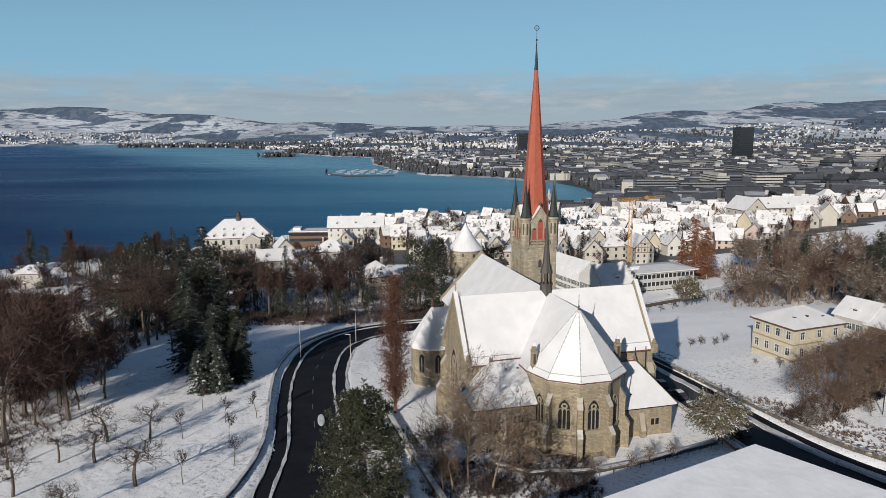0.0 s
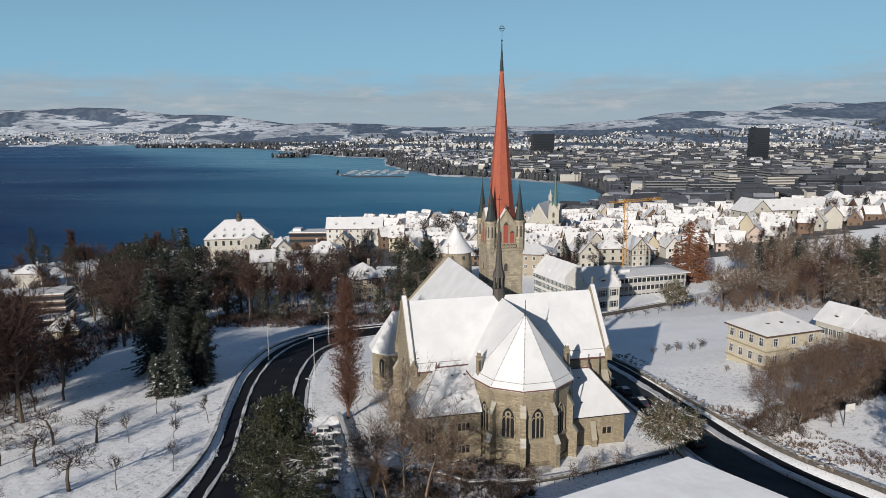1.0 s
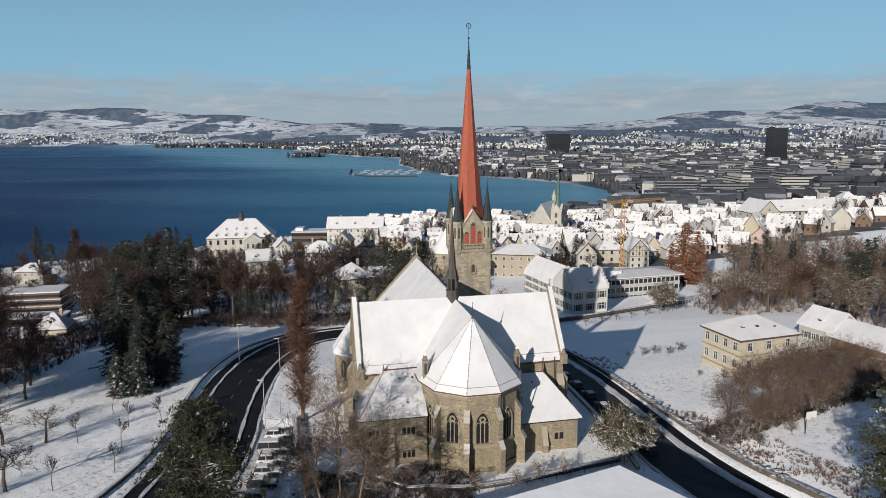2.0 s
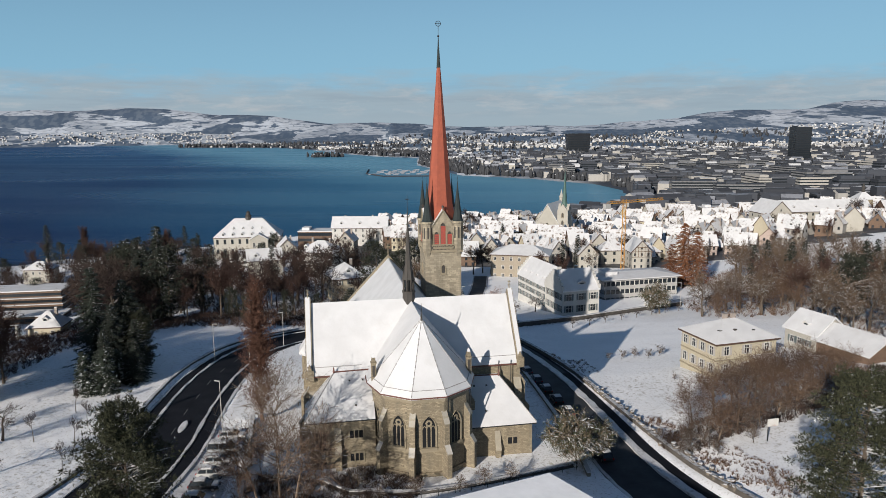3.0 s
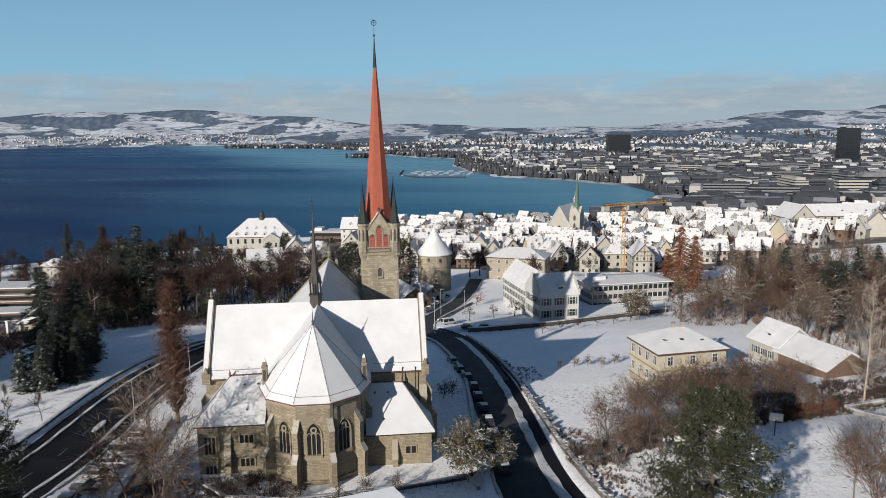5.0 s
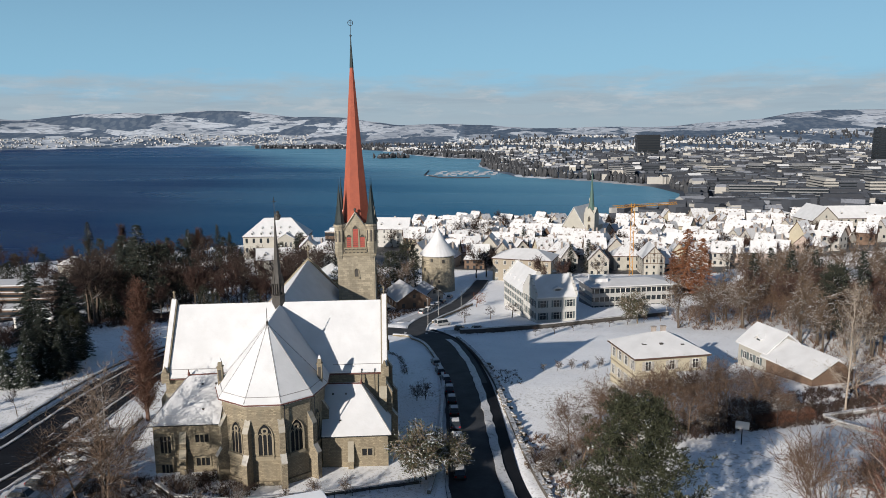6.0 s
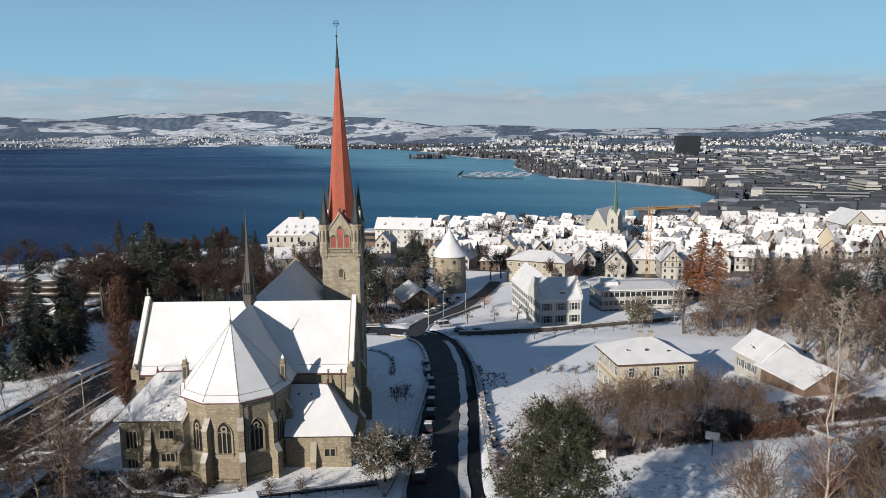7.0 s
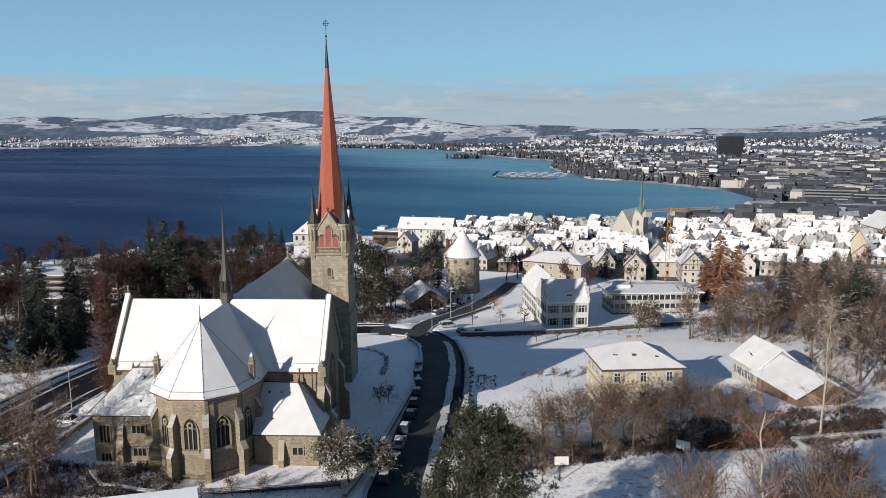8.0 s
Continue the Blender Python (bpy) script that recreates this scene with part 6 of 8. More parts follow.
# ---- trees ----
def leafy(name, a, b, snow=0.0, shift=0.18, rough=0.9):
    m, nt, bs = nodes(name, rough)
    a, b = (tuple(v * 0.85 for v in q) for q in (a, b))
    g = nt.nodes.new("ShaderNodeNewGeometry")
    c = mixed(nt, g.outputs["Random Per Island"], a, b)
    c = random_shift(nt, c, shift)
    if snow:
        f = math_node(nt, "MULTIPLY", up_fac(nt, 0.25, 0.75), noise_fac(nt, 0.9, 4, 0.60 - snow * 0.3, 0.68 - snow * 0.25, seed=4.0))
        c = mixed(nt, f, c, (0.80, 0.82, 0.85))
    nt.links.new(c, bs.inputs["Base Color"])
    return m


M_TWIG = mat("brown_twigs", (0.036, 0.022, 0.017), (0.066, 0.042, 0.032), 0.5, 0.95, 3.0, 0.0, shift=0.2)
M_REDTWIG = mat("red_brown_twigs", (0.048, 0.023, 0.017), (0.086, 0.044, 0.033), 0.5, 0.95, 3.0, 0.0, shift=0.2)
M_SNOWTWIG = mat("snowed_twigs", (0.082, 0.055, 0.037), (0.165, 0.115, 0.078), 0.5, 0.95, 3.0, 0.0, shift=0.3, snow=(0.62, 1.0))
M_PALETWIG = mat("pale_birch_bark", (0.46, 0.39, 0.32), (0.30, 0.245, 0.195), 0.8, 0.9, 4.0, 0.1)
M_GREYTWIG = mat("tan_brown_bark", (0.235, 0.17, 0.12), (0.12, 0.083, 0.06), 0.8, 0.9, 4.0, 0.1, snow=(0.7, 1.0))
M_TANTWIG = mat("tan_twigs", (0.15, 0.094, 0.060), (0.082, 0.049, 0.033), 0.5, 0.95, 3.0, 0.0, shift=0.25, snow=(0.85, 1.1))
M_REDTIP = mat("red_birch_twigs", (0.22, 0.105, 0.075), (0.13, 0.058, 0.043), 0.5, 0.95, 3.0, 0.0, shift=0.15)
M_RUSTBARK = mat("rusty_bark", (0.17, 0.085, 0.058), (0.10, 0.05, 0.036), 1.2, 0.95)
M_SNOWLIMB = mat("snowed_pale_limbs", (0.20, 0.155, 0.105), (0.12, 0.09, 0.06), 0.8, 0.9, 4.0, 0.1, snow=(0.62, 1.0))
M_LARCH = leafy("orange_larch", (0.27, 0.105, 0.042), (0.18, 0.068, 0.03), 0.0)
M_BEECH = leafy("withered_leaves", (0.15, 0.064, 0.036), (0.085, 0.038, 0.024), 0.0)
M_FIR = leafy("fir_needles", (0.010, 0.016, 0.011), (0.022, 0.031, 0.019), -0.2)
M_FIRSNOW = leafy("snowed_fir_needles", (0.015, 0.025, 0.016), (0.027, 0.038, 0.023), 0.06)
M_PINE = leafy("pine_needles", (0.016, 0.020, 0.008), (0.042, 0.044, 0.019), -0.1)
M_FARPINE = leafy("dark_pine_needles", (0.012, 0.016, 0.010), (0.030, 0.034, 0.019))
M_EVER = leafy("evergreen_leaves", (0.028, 0.034, 0.014), (0.06, 0.065, 0.026), 0.13)


class Grown:
    """Points and faces of a growing thing."""

    def __init__(self):
        self.v, self.f = [], []

    def tube(self, p, q, r, s, n=3):
        d = q - p
        if d.length < 1e-4:
            return
        d.normalize()
        a = d.cross(Vector((0, 0, 1)) if abs(d.z) < 0.9 else Vector((1, 0, 0))).normalized()
        b = d.cross(a)
        k = len(self.v)
        for c, rad in ((p, r), (q, s)):
            for i in range(n):
                w = 2 * math.pi * i / n
                self.v.append(tuple(c + (a * math.cos(w) + b * math.sin(w)) * rad))
        for i in range(n):
            j = (i + 1) % n
            self.f.append((k + i, k + j, k + n + j, k + n + i))

    def spike(self, p, q, r):
        """A twig that runs to a point."""
        d = (q - p).normalized()
        a = d.cross(Vector((0, 0, 1)) if abs(d.z) < 0.9 else Vector((1, 0, 0))).normalized()
        b = d.cross(a)
        k = len(self.v)
        for i in range(3):
            w = 2 * math.pi * i / 3
            self.v.append(tuple(p + (a * math.cos(w) + b * math.sin(w)) * r))
        self.v.append(tuple(q))
        self.f += [(k, k + 1, k + 3), (k + 1, k + 2, k + 3), (k + 2, k, k + 3)]

    def blade(self, p, q, r, rs):
        """The finest twig."""
        s = (q - p).cross(Vector((rs.gauss(0, 1), rs.gauss(0, 1), rs.gauss(0, 1))))
        s *= r / max(s.length, 1e-6)
        k = len(self.v)
        self.v += [tuple(p - s), tuple(p + s), tuple(q)]
        self.f.append((k, k + 1, k + 2))

    def spray(self, p, d, up, ln, w):
        """A flat, slightly folded spray of needles or a leaf."""
        s = d.cross(up)
        if s.length < 1e-3:
            s = Vector((1, 0, 0))
        s.normalize()
        k = len(self.v)
        n = s.cross(d).normalized()
        for q in (p, p + d * ln * 0.5 + s * w - n * w * 0.3, p + d * ln, p + d * ln * 0.5 - s * w - n * w * 0.3):
            self.v.append(tuple(q))
        self.f += [(k, k + 1, k + 2), (k, k + 2, k + 3)]


def rnd_dir(rs, d, spread):
    """d turned aside by about spread radians."""
    a = Vector((rs.gauss(0, 1), rs.gauss(0, 1), rs.gauss(0, 1)))
    a -= d * a.dot(d)
    if a.length < 1e-3:
        return d.copy()
    a.normalize()
    return (d * math.cos(spread) + a * math.sin(spread)).normalized()


def grow_branch(rs, wood, twig, p, d, ln, r, level, cfg, tips):
    last, bend_up, spread, kids, segs, thin, fine = cfg
    q, rr = p.copy(), r
    n = segs if level < 2 else 2
    for i in range(n):
        d = rnd_dir(rs, d, rs.uniform(0.05, 0.22))
        d = (d + Vector((0, 0, bend_up))).normalized()
        e = q + d * ln / n
        r2 = max(rr * (0.80 if level else 0.86), thin)
        if level == last and last > 1:
            twig.spike(q, e, rr)
        else:
            (wood if level < 2 else twig).tube(q, e, rr, r2, 5 if level == 0 else 3)
        q, rr = e, r2
        if level < last:
            if level == 0 and i == 0 and n > 3:
                continue
            m = kids[min(level, len(kids) - 1)]
            for _ in range(m):
                s = rnd_dir(rs, d, spread * rs.uniform(0.7, 1.25))
                if s.z < -0.35:
                    s.z *= 0.3
                    s.normalize()
                grow_branch(rs, wood, twig, q, s, ln * rs.uniform(0.46, 0.74), rr * rs.uniform(0.45, 0.62), level + 1, cfg, tips)
        elif level == last:
            for _ in range(fine):
                s = rnd_dir(rs, d, rs.uniform(0.3, 1.0))
                o = q.lerp(q - d * ln / n, rs.random())
                reach = rs.uniform(0.5, 1.3) if last > 2 else rs.uniform(0.22, 0.62)
                twig.blade(o, o + s * ln * reach, thin * (1.9 if last > 2 else 2.2), rs)
    tips.append((q, d))


def to_height(h, *grown):
    """Scale what has grown so that it is h metres high."""
    k = h / max(max(q[2] for q in g.v) for g in grown)
    for g in grown:
        g.v = [(x * k, y * k, z * k) for x, y, z in g.v]


def tree_thing(name, m, label, trunk, crown, mt, mc, cat="tree", group=""):
    t = thing(name, m, label, cat, group)
    raw("trunk", trunk.v, trunk.f, mt, t)
    raw("crown", crown.v, crown.f, mc, t)
    return t


def bare_tree(seed, h=16.0, spread=0.75, last=3, kids=(3, 3, 3), bend_up=0.10, mt=None, mc=None, name="bare_tree", label="leafless brown tree with fine bare twigs", r=0.34, clear=0.2, segs=4, group="bare trees", fine=0, wide=1.0):
    rs = random.Random(seed)
    wood, twig, tips = Grown(), Grown(), []
    base = Vector((0, 0, -0.5))
    top = Vector((rs.uniform(-0.2, 0.2), rs.uniform(-0.2, 0.2), h * clear))
    wood.tube(base, top, r * 1.25, r, 6)
    grow_branch(rs, wood, twig, top, rnd_dir(rs, Vector((0, 0, 1)), 0.06), h * (0.98 - clear) * 0.62, r, 0, (last, bend_up, spread, kids, segs, 0.0016 * h, fine or (4 if last > 2 else 9)), tips)
    to_height(h, wood, twig)
    for g in (wood, twig):
        g.v = [(x * wide, y * wide, z) for x, y, z in g.v]
    return tree_thing(name, Matrix.Identity(4), label, wood, twig, mt or M_BARK, mc or M_TWIG, group=group)


def fir(seed, h=24.0, rad=4.2, mc=None, name="fir_tree", label="tall dark fir with snow on its branches", dense=1.0, group="firs"):
    rs = random.Random(seed)
    wood, ndl = Grown(), Grown()
    wood.tube(Vector((0, 0, -0.5)), Vector((0, 0, h * 0.97)), 0.30 * h / 20, 0.03, 6)
    z = h * 0.07
    while z < h * 0.985:
        f = 1 - z / h
        reach = rad * (f ** 0.6) * rs.uniform(0.78, 1.1) + 0.15
        for k in range(max(4, int((5 + 5 * f) * dense))):
            a = rs.uniform(0, 2 * math.pi)
            ln = reach * rs.uniform(0.6, 1.12)
            d = Vector((math.cos(a), math.sin(a), rs.uniform(-0.38, 0.05)))
            p = Vector((0, 0, z + rs.uniform(-0.3, 0.3)))
            e = p + d * ln
            wood.spike(p, e, 0.05)
            n = max(3, int(ln * 2.3))
            for i in range(n):
                q = p.lerp(e, (i + rs.uniform(0.3, 1)) / n) - Vector((0, 0, 0.06 * i))
                for s in (-1, 1, rs.uniform(-0.3, 0.3)):
                    w = Vector((math.cos(a + s * 0.9), math.sin(a + s * 0.9), rs.uniform(-0.45, 0.05))).normalized()
                    ndl.spray(q, w, Vector((rs.uniform(-0.4, 0.4), rs.uniform(-0.4, 0.4), 1)), rs.uniform(0.55, 1.05), rs.uniform(0.14, 0.26))
        z += rs.uniform(0.36, 0.52) * (0.7 + 0.5 * f)
    return tree_thing(name, Matrix.Identity(4), label, wood, ndl, M_BARK, mc or M_FIR, group=group)


def tufted(seed, h=14.0, mc=None, name="pine_tree", label="broad dark green pine flecked with snow", spread=0.85, tuft=0.75, per=16, r=0.3, kids=(4, 3, 2), clear=0.12, bend_up=0.05, group="pines", last=2, leaf=0.16, wide=0.0, size=1.0, mt=None, thin=0.03):
    """A tree whose twigs end in clumps of needles or leaves."""
    rs = random.Random(seed)
    wood, twig, tips = Grown(), Grown(), []
    top = Vector((0, 0, h * clear))
    wood.tube(Vector((0, 0, -0.5)), top, r * 1.2, r, 6)
    grow_branch(rs, wood, wood, top, Vector((0, 0, 1)), h * (1 - clear) * 0.62, r, 0, (last, bend_up, spread, kids, 5, thin, 2), tips)
    for p, d in tips:
        for _ in range(per):
            w = Vector((rs.gauss(0, 1), rs.gauss(0, 1), rs.gauss(0.25, 0.8))).normalized()
            q = p + Vector((rs.gauss(0, 0.5), rs.gauss(0, 0.5), rs.gauss(0, 0.4))) * tuft
            twig.spray(q, w, Vector((rs.uniform(-1, 1), rs.uniform(-1, 1), 1)), rs.uniform(0.4, 0.8) * tuft * size, leaf * rs.uniform(0.7, 1.4))
    to_height(h, wood, twig)
    if wide:
        k = wide / (2 * sorted(math.hypot(x, y) for x, y, z in twig.v)[int(len(twig.v) * 0.93)])
        for g in (wood, twig):
            g.v = [(x * k, y * k, z) for x, y, z in g.v]
    return tree_thing(name, Matrix.Identity(4), label, wood, twig, mt or M_BARK, mc or M_PINE, group=group)


def pine(seed, h=20.0, wide=11.0, branches=150, clumps=6, per=22, size=0.34, label="broad dark green pine", name="pine_tree", mc=None):
    """A pine: upswept branches that carry clumps of needles, dense to the top."""
    rs = random.Random(seed)
    wood, ndl = Grown(), Grown()
    wood.tube(Vector((0, 0, -0.8)), Vector((0, 0, h * 0.5)), 0.32, 0.2, 7)
    wood.tube(Vector((0, 0, h * 0.5)), Vector((0, 0, h * 0.97)), 0.2, 0.03, 5)
    for i in range(branches):
        u = 0.10 + 0.88 * (i + rs.random()) / branches
        reach = wide / 2 * math.sin(math.pi * min(1.0, 0.16 + 0.80 * u)) ** 0.75 * rs.uniform(0.62, 1.12)
        a = rs.uniform(0, 2 * math.pi)
        p = Vector((0, 0, h * u - 0.12 * reach))
        e = Vector((reach * math.cos(a), reach * math.sin(a), min(h * u + reach * rs.uniform(-0.05, 0.35), h * 0.985)))
        wood.spike(p, e, 0.07)
        for k in range(clumps):
            c = p.lerp(e, 1.02 - 0.66 * k / clumps * rs.uniform(0.8, 1.1))
            c += Vector((rs.gauss(0, 0.35), rs.gauss(0, 0.35), rs.gauss(0.1, 0.25)))
            for _ in range(per):
                w = Vector((rs.gauss(0, 1), rs.gauss(0, 1), rs.gauss(0.5, 0.8))).normalized()
                ndl.spray(c + w * size * rs.uniform(0.2, 1.1), w, Vector((rs.uniform(-1, 1), rs.uniform(-1, 1), 1)), size * rs.uniform(0.7, 1.5), size * rs.uniform(0.12, 0.24))
    return tree_thing(name, Matrix.Identity(4), label, wood, ndl, M_BARK, mc or M_PINE, group="pines")


def columnar(seed, h=22.0, rad=2.0):
    """A narrow upright tree that has kept its rust-brown leaves."""
    rs = random.Random(seed)
    wood, twig = Grown(), Grown()
    wood.tube(Vector((0, 0, -0.5)), Vector((0, 0, h * 0.92)), 0.34, 0.04, 6)
    for _ in range(900):
        z = h * rs.uniform(0.06, 0.86)
        f = math.sin(math.pi * min(1, 0.10 + 0.92 * (z / h) ** 0.72)) ** 0.8
        a = rs.uniform(0, 2 * math.pi)
        ln = rs.uniform(1.6, 3.6) * (1.1 - z / h * 0.5)
        out = rad * f * rs.uniform(0.35, 1.0)
        p = Vector((0.1 * math.cos(a), 0.1 * math.sin(a), z))
        e = Vector((out * math.cos(a), out * math.sin(a), z + ln))
        wood.spike(p, e, 0.05)
        for i in range(14):
            q = p.lerp(e, rs.uniform(0.25, 1.05)) + Vector((rs.gauss(0, 0.14), rs.gauss(0, 0.14), rs.gauss(0, 0.1)))
            w = Vector((rs.gauss(0, 1), rs.gauss(0, 1), rs.gauss(0, 0.9))).normalized()
            twig.spray(q, w, Vector((rs.uniform(-1, 1), rs.uniform(-1, 1), 1)), rs.uniform(0.2, 0.42), rs.uniform(0.05, 0.11))
    return tree_thing("columnar_beech", Matrix.Identity(4), "narrow upright tree with withered rust-brown leaves", wood, twig, M_RUSTBARK, M_BEECH)


def birch(seed, h, reach, mt, mc, label, limbs=40, stout=0.34):
    """A slender leader with rising limbs and thin side twigs."""
    rs = random.Random(seed)
    wood, twig = Grown(), Grown()
    p, r = Vector((0, 0, -0.5)), 0.0085 * h
    spine = [p]
    for i in range(12):
        q = Vector((rs.gauss(0, 0.012) * h * i / 6, rs.gauss(0, 0.012) * h * i / 6, h * (i + 1) / 12))
        wood.tube(p, q, r * (1 - i / 12.6), r * (1 - (i + 1) / 12.6), 6)
        p = q
        spine.append(q)
    for k in range(limbs):
        u = 0.14 + 0.80 * ((k + rs.random()) / limbs) ** 0.9
        i = min(int(u * 12), 11)
        p = spine[i].lerp(spine[i + 1], u * 12 - i)
        a = rs.uniform(0, 2 * math.pi)
        d = Vector((math.cos(a), math.sin(a), rs.uniform(0.45, 1.1))).normalized()
        ln = reach * (1.08 - u) ** 0.7 * rs.uniform(0.6, 1.15)
        rr = max(0.03, r * stout * (1.1 - u))
        for step in range(4):
            d = (rnd_dir(rs, d, 0.14) + Vector((0, 0, 0.07))).normalized()
            q = p + d * ln / 4
            wood.tube(p, q, rr, rr * 0.72, 4)
            for _ in range(3):
                o = p.lerp(q, rs.random())
                e = o + rnd_dir(rs, d, rs.uniform(0.4, 0.9)) * ln * rs.uniform(0.16, 0.42)
                twig.spike(o, e, rr * 0.5)
                for _ in range(3):
                    w = o.lerp(e, rs.uniform(0.3, 0.9))
                    twig.blade(w, w + rnd_dir(rs, (e - o).normalized(), 0.6) * ln * rs.uniform(0.1, 0.26), 0.028, rs)
            p, rr = q, rr * 0.72
    return tree_thing("birch_tree", Matrix.Identity(4), label, wood, twig, mt, mc)


def larch(seed, h=22.0):
    t = fir(seed, h, 7.2, M_LARCH, "larch_tree", "tall orange larch with thin snow", 0.85, "larches")
    return t


def plant(proto, x, y, scale=1.0, turn=0.0, dz=0.0, first=False):
    m = pose(x, y, ground_z(x, y) + dz, 0, 0, turn)
    if first:
        proto.matrix_basis = m
        proto.scale = (scale,) * 3
        return proto
    proto.scale, keep = (scale,) * 3, tuple(proto.scale)
    o = copy_thing(proto, m)
    proto.scale = keep
    return o


def join_trees(name, label, planted):
    """Trees past counting as one object."""
    co, polys, index, mats, k = [], [], [], [], 0
    for proto, m, s in planted:
        for c in proto.children:
            me = c.data
            v = np.empty(len(me.vertices) * 3, np.float32)
            me.vertices.foreach_get("co", v)
            a = np.array(m)
            co.append(v.reshape(-1, 3) * s @ a[:3, :3].T + a[:3, 3])
            if me.materials[0] not in mats:
                mats.append(me.materials[0])
            polys += [[k + i for i in f.vertices] for f in me.polygons]
            index += [mats.index(me.materials[0])] * len(me.polygons)
            k += len(me.vertices)
    ob = raw(name, np.concatenate(co).tolist(), polys, mats[0])
    for mt in mats[1:]:
        ob.data.materials.append(mt)
    ob.data.polygons.foreach_set("material_index", index)
    tagged(ob, label, "trees", kind="stuff")


class Stock:
    """Prototypes that are planted once themselves and then copied."""

    def __init__(self, protos):
        self.protos, self.used = protos, [False] * len(protos)
        self.rs = random.Random(len(protos))

    def put(self, x, y, scale=1.0, k=None, into=None):
        # two strips kept free of trees, to fit the camera's view of the terraced block
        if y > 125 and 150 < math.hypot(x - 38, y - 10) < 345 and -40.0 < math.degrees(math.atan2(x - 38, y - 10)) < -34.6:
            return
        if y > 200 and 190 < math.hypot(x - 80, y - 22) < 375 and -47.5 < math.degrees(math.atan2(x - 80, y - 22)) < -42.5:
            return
        # the cottage by the terraced block stands free towards the sun
        a = min(max(-((x + 126) * 0.42 + (y - 231) * 0.907), 0), 42)
        if math.hypot(x + 126 + 0.42 * a, y - 231 + 0.907 * a) < 8.5:
            return
        k = self.rs.randrange(len(self.protos)) if k is None else k
        turn = self.rs.uniform(0, 360)
        s = scale * self.rs.uniform(0.92, 1.08)
        if into is not None and self.used[k]:
            into.append((self.protos[k], pose(x, y, ground_z(x, y), 0, 0, turn), s))
            return
        plant(self.protos[k], x, y, s, turn, first=not self.used[k])
        self.used[k] = True


BIG = Stock([bare_tree(s, 24, 0.85, 3, (3, 3, 3), 0.05, mc=M_REDTWIG, r=0.5, clear=0.12, fine=2) for s in (1, 2, 3)])
REDDISH = Stock([bare_tree(s, 18, 0.72, 3, (3, 3, 3), 0.09, mc=M_REDTWIG, label="leafless tree with dense red-brown twigs", group="red-brown trees", clear=0.14) for s in (11, 12)])
SMALL = Stock([bare_tree(s, 5.4, 1.0, 3, (4, 3, 2), 0.03, r=0.15, clear=0.26, segs=2, wide=1.25, name="fruit_tree", label="small bare orchard tree in the snow", group="orchard trees", fine=3) for s in (31, 32, 33)])
SAPLING = Stock([bare_tree(s, 5.4, 0.5, 2, (2, 2, 2), 0.1, r=0.07, clear=0.3, name="young_tree", label="thin young bare tree in the snow", group="saplings") for s in (36, 37)])
SHRUB = Stock([bare_tree(s, 5.5, 1.0, 2, (5, 3, 3), 0.05, mc=M_SNOWTWIG, r=0.14, clear=0.03, name="shrub", label="leafless shrub lightly dusted with snow", group="shrubs", segs=3) for s in (41, 42, 43)])
FIRS = Stock([fir(s, 26, 6.6, dense=1.0) for s in (61, 62)])
CHOIR = Stock([bare_tree(s, 14, 0.6, 3, (3, 3, 2), 0.12, M_GREYTWIG, M_TANTWIG, "bare_tree", "leafless tree with long pale grey-brown branches", 0.2, 0.08, 4, "trees before the choir", 1) for s in (55, 56)])
SNOWFIR = Stock([fir(s, 12, 3.8, M_FIRSNOW, "spruce_tree", "young spruce heavy with snow", 1.2, "snowed spruces") for s in (66, 67)])
PINES = Stock([pine(71, 16.8, 10.8, 220, 8, 24, 0.31, label="broad dark green pine by the road"), pine(72, 20.0, 12.2, 240, 8, 24, 0.32, label="tall dark green pine with a little snow")])
EVER = Stock([tufted(s, 9.2, M_EVER, "evergreen_shrub", "large evergreen shrub bowed with snow", 1.1, 0.8, 9, 0.2, (6, 4, 2), 0.02, 0.0, "evergreen shrubs", leaf=0.09, size=0.68, mt=M_SNOWLIMB, thin=0.06) for s in (76,)])

FAR_PINES = Stock([pine(q, 16, 8.5, 80, 5, 8, 0.62, "dark green pine between the houses", mc=M_FARPINE) for q in (73, 74)])
FAR_FIRS = Stock([fir(s, 26, 5.6, dense=0.55) for s in (63, 64)])
FAR_BIG = Stock([bare_tree(s, 23, 0.9, 2, (3, 3, 3), 0.05, r=0.5, clear=0.16) for s in (4, 5)])
FAR_RED = Stock([bare_tree(s, 18, 0.75, 2, (3, 3, 3), 0.09, mc=M_REDTWIG, label="leafless tree with dense red-brown twigs", group="red-brown trees", clear=0.14) for s in (13, 14)])
FAR_SNOWED = Stock([bare_tree(s, 15, 0.9, 2, (3, 3, 3), 0.05, mc=M_SNOWTWIG, label="leafless tree with snow along its branches", group="snowed trees", clear=0.13) for s in (24, 25)])

# left meadow and slope
plant(columnar(91, 27.5, 4.0), -8.8, 120.8, 1.0, 0, first=True)
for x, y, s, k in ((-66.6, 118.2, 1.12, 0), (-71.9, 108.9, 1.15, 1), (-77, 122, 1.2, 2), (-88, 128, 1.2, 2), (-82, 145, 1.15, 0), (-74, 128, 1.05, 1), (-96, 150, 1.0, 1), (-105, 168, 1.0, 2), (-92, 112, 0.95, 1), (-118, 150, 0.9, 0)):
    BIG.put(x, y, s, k)
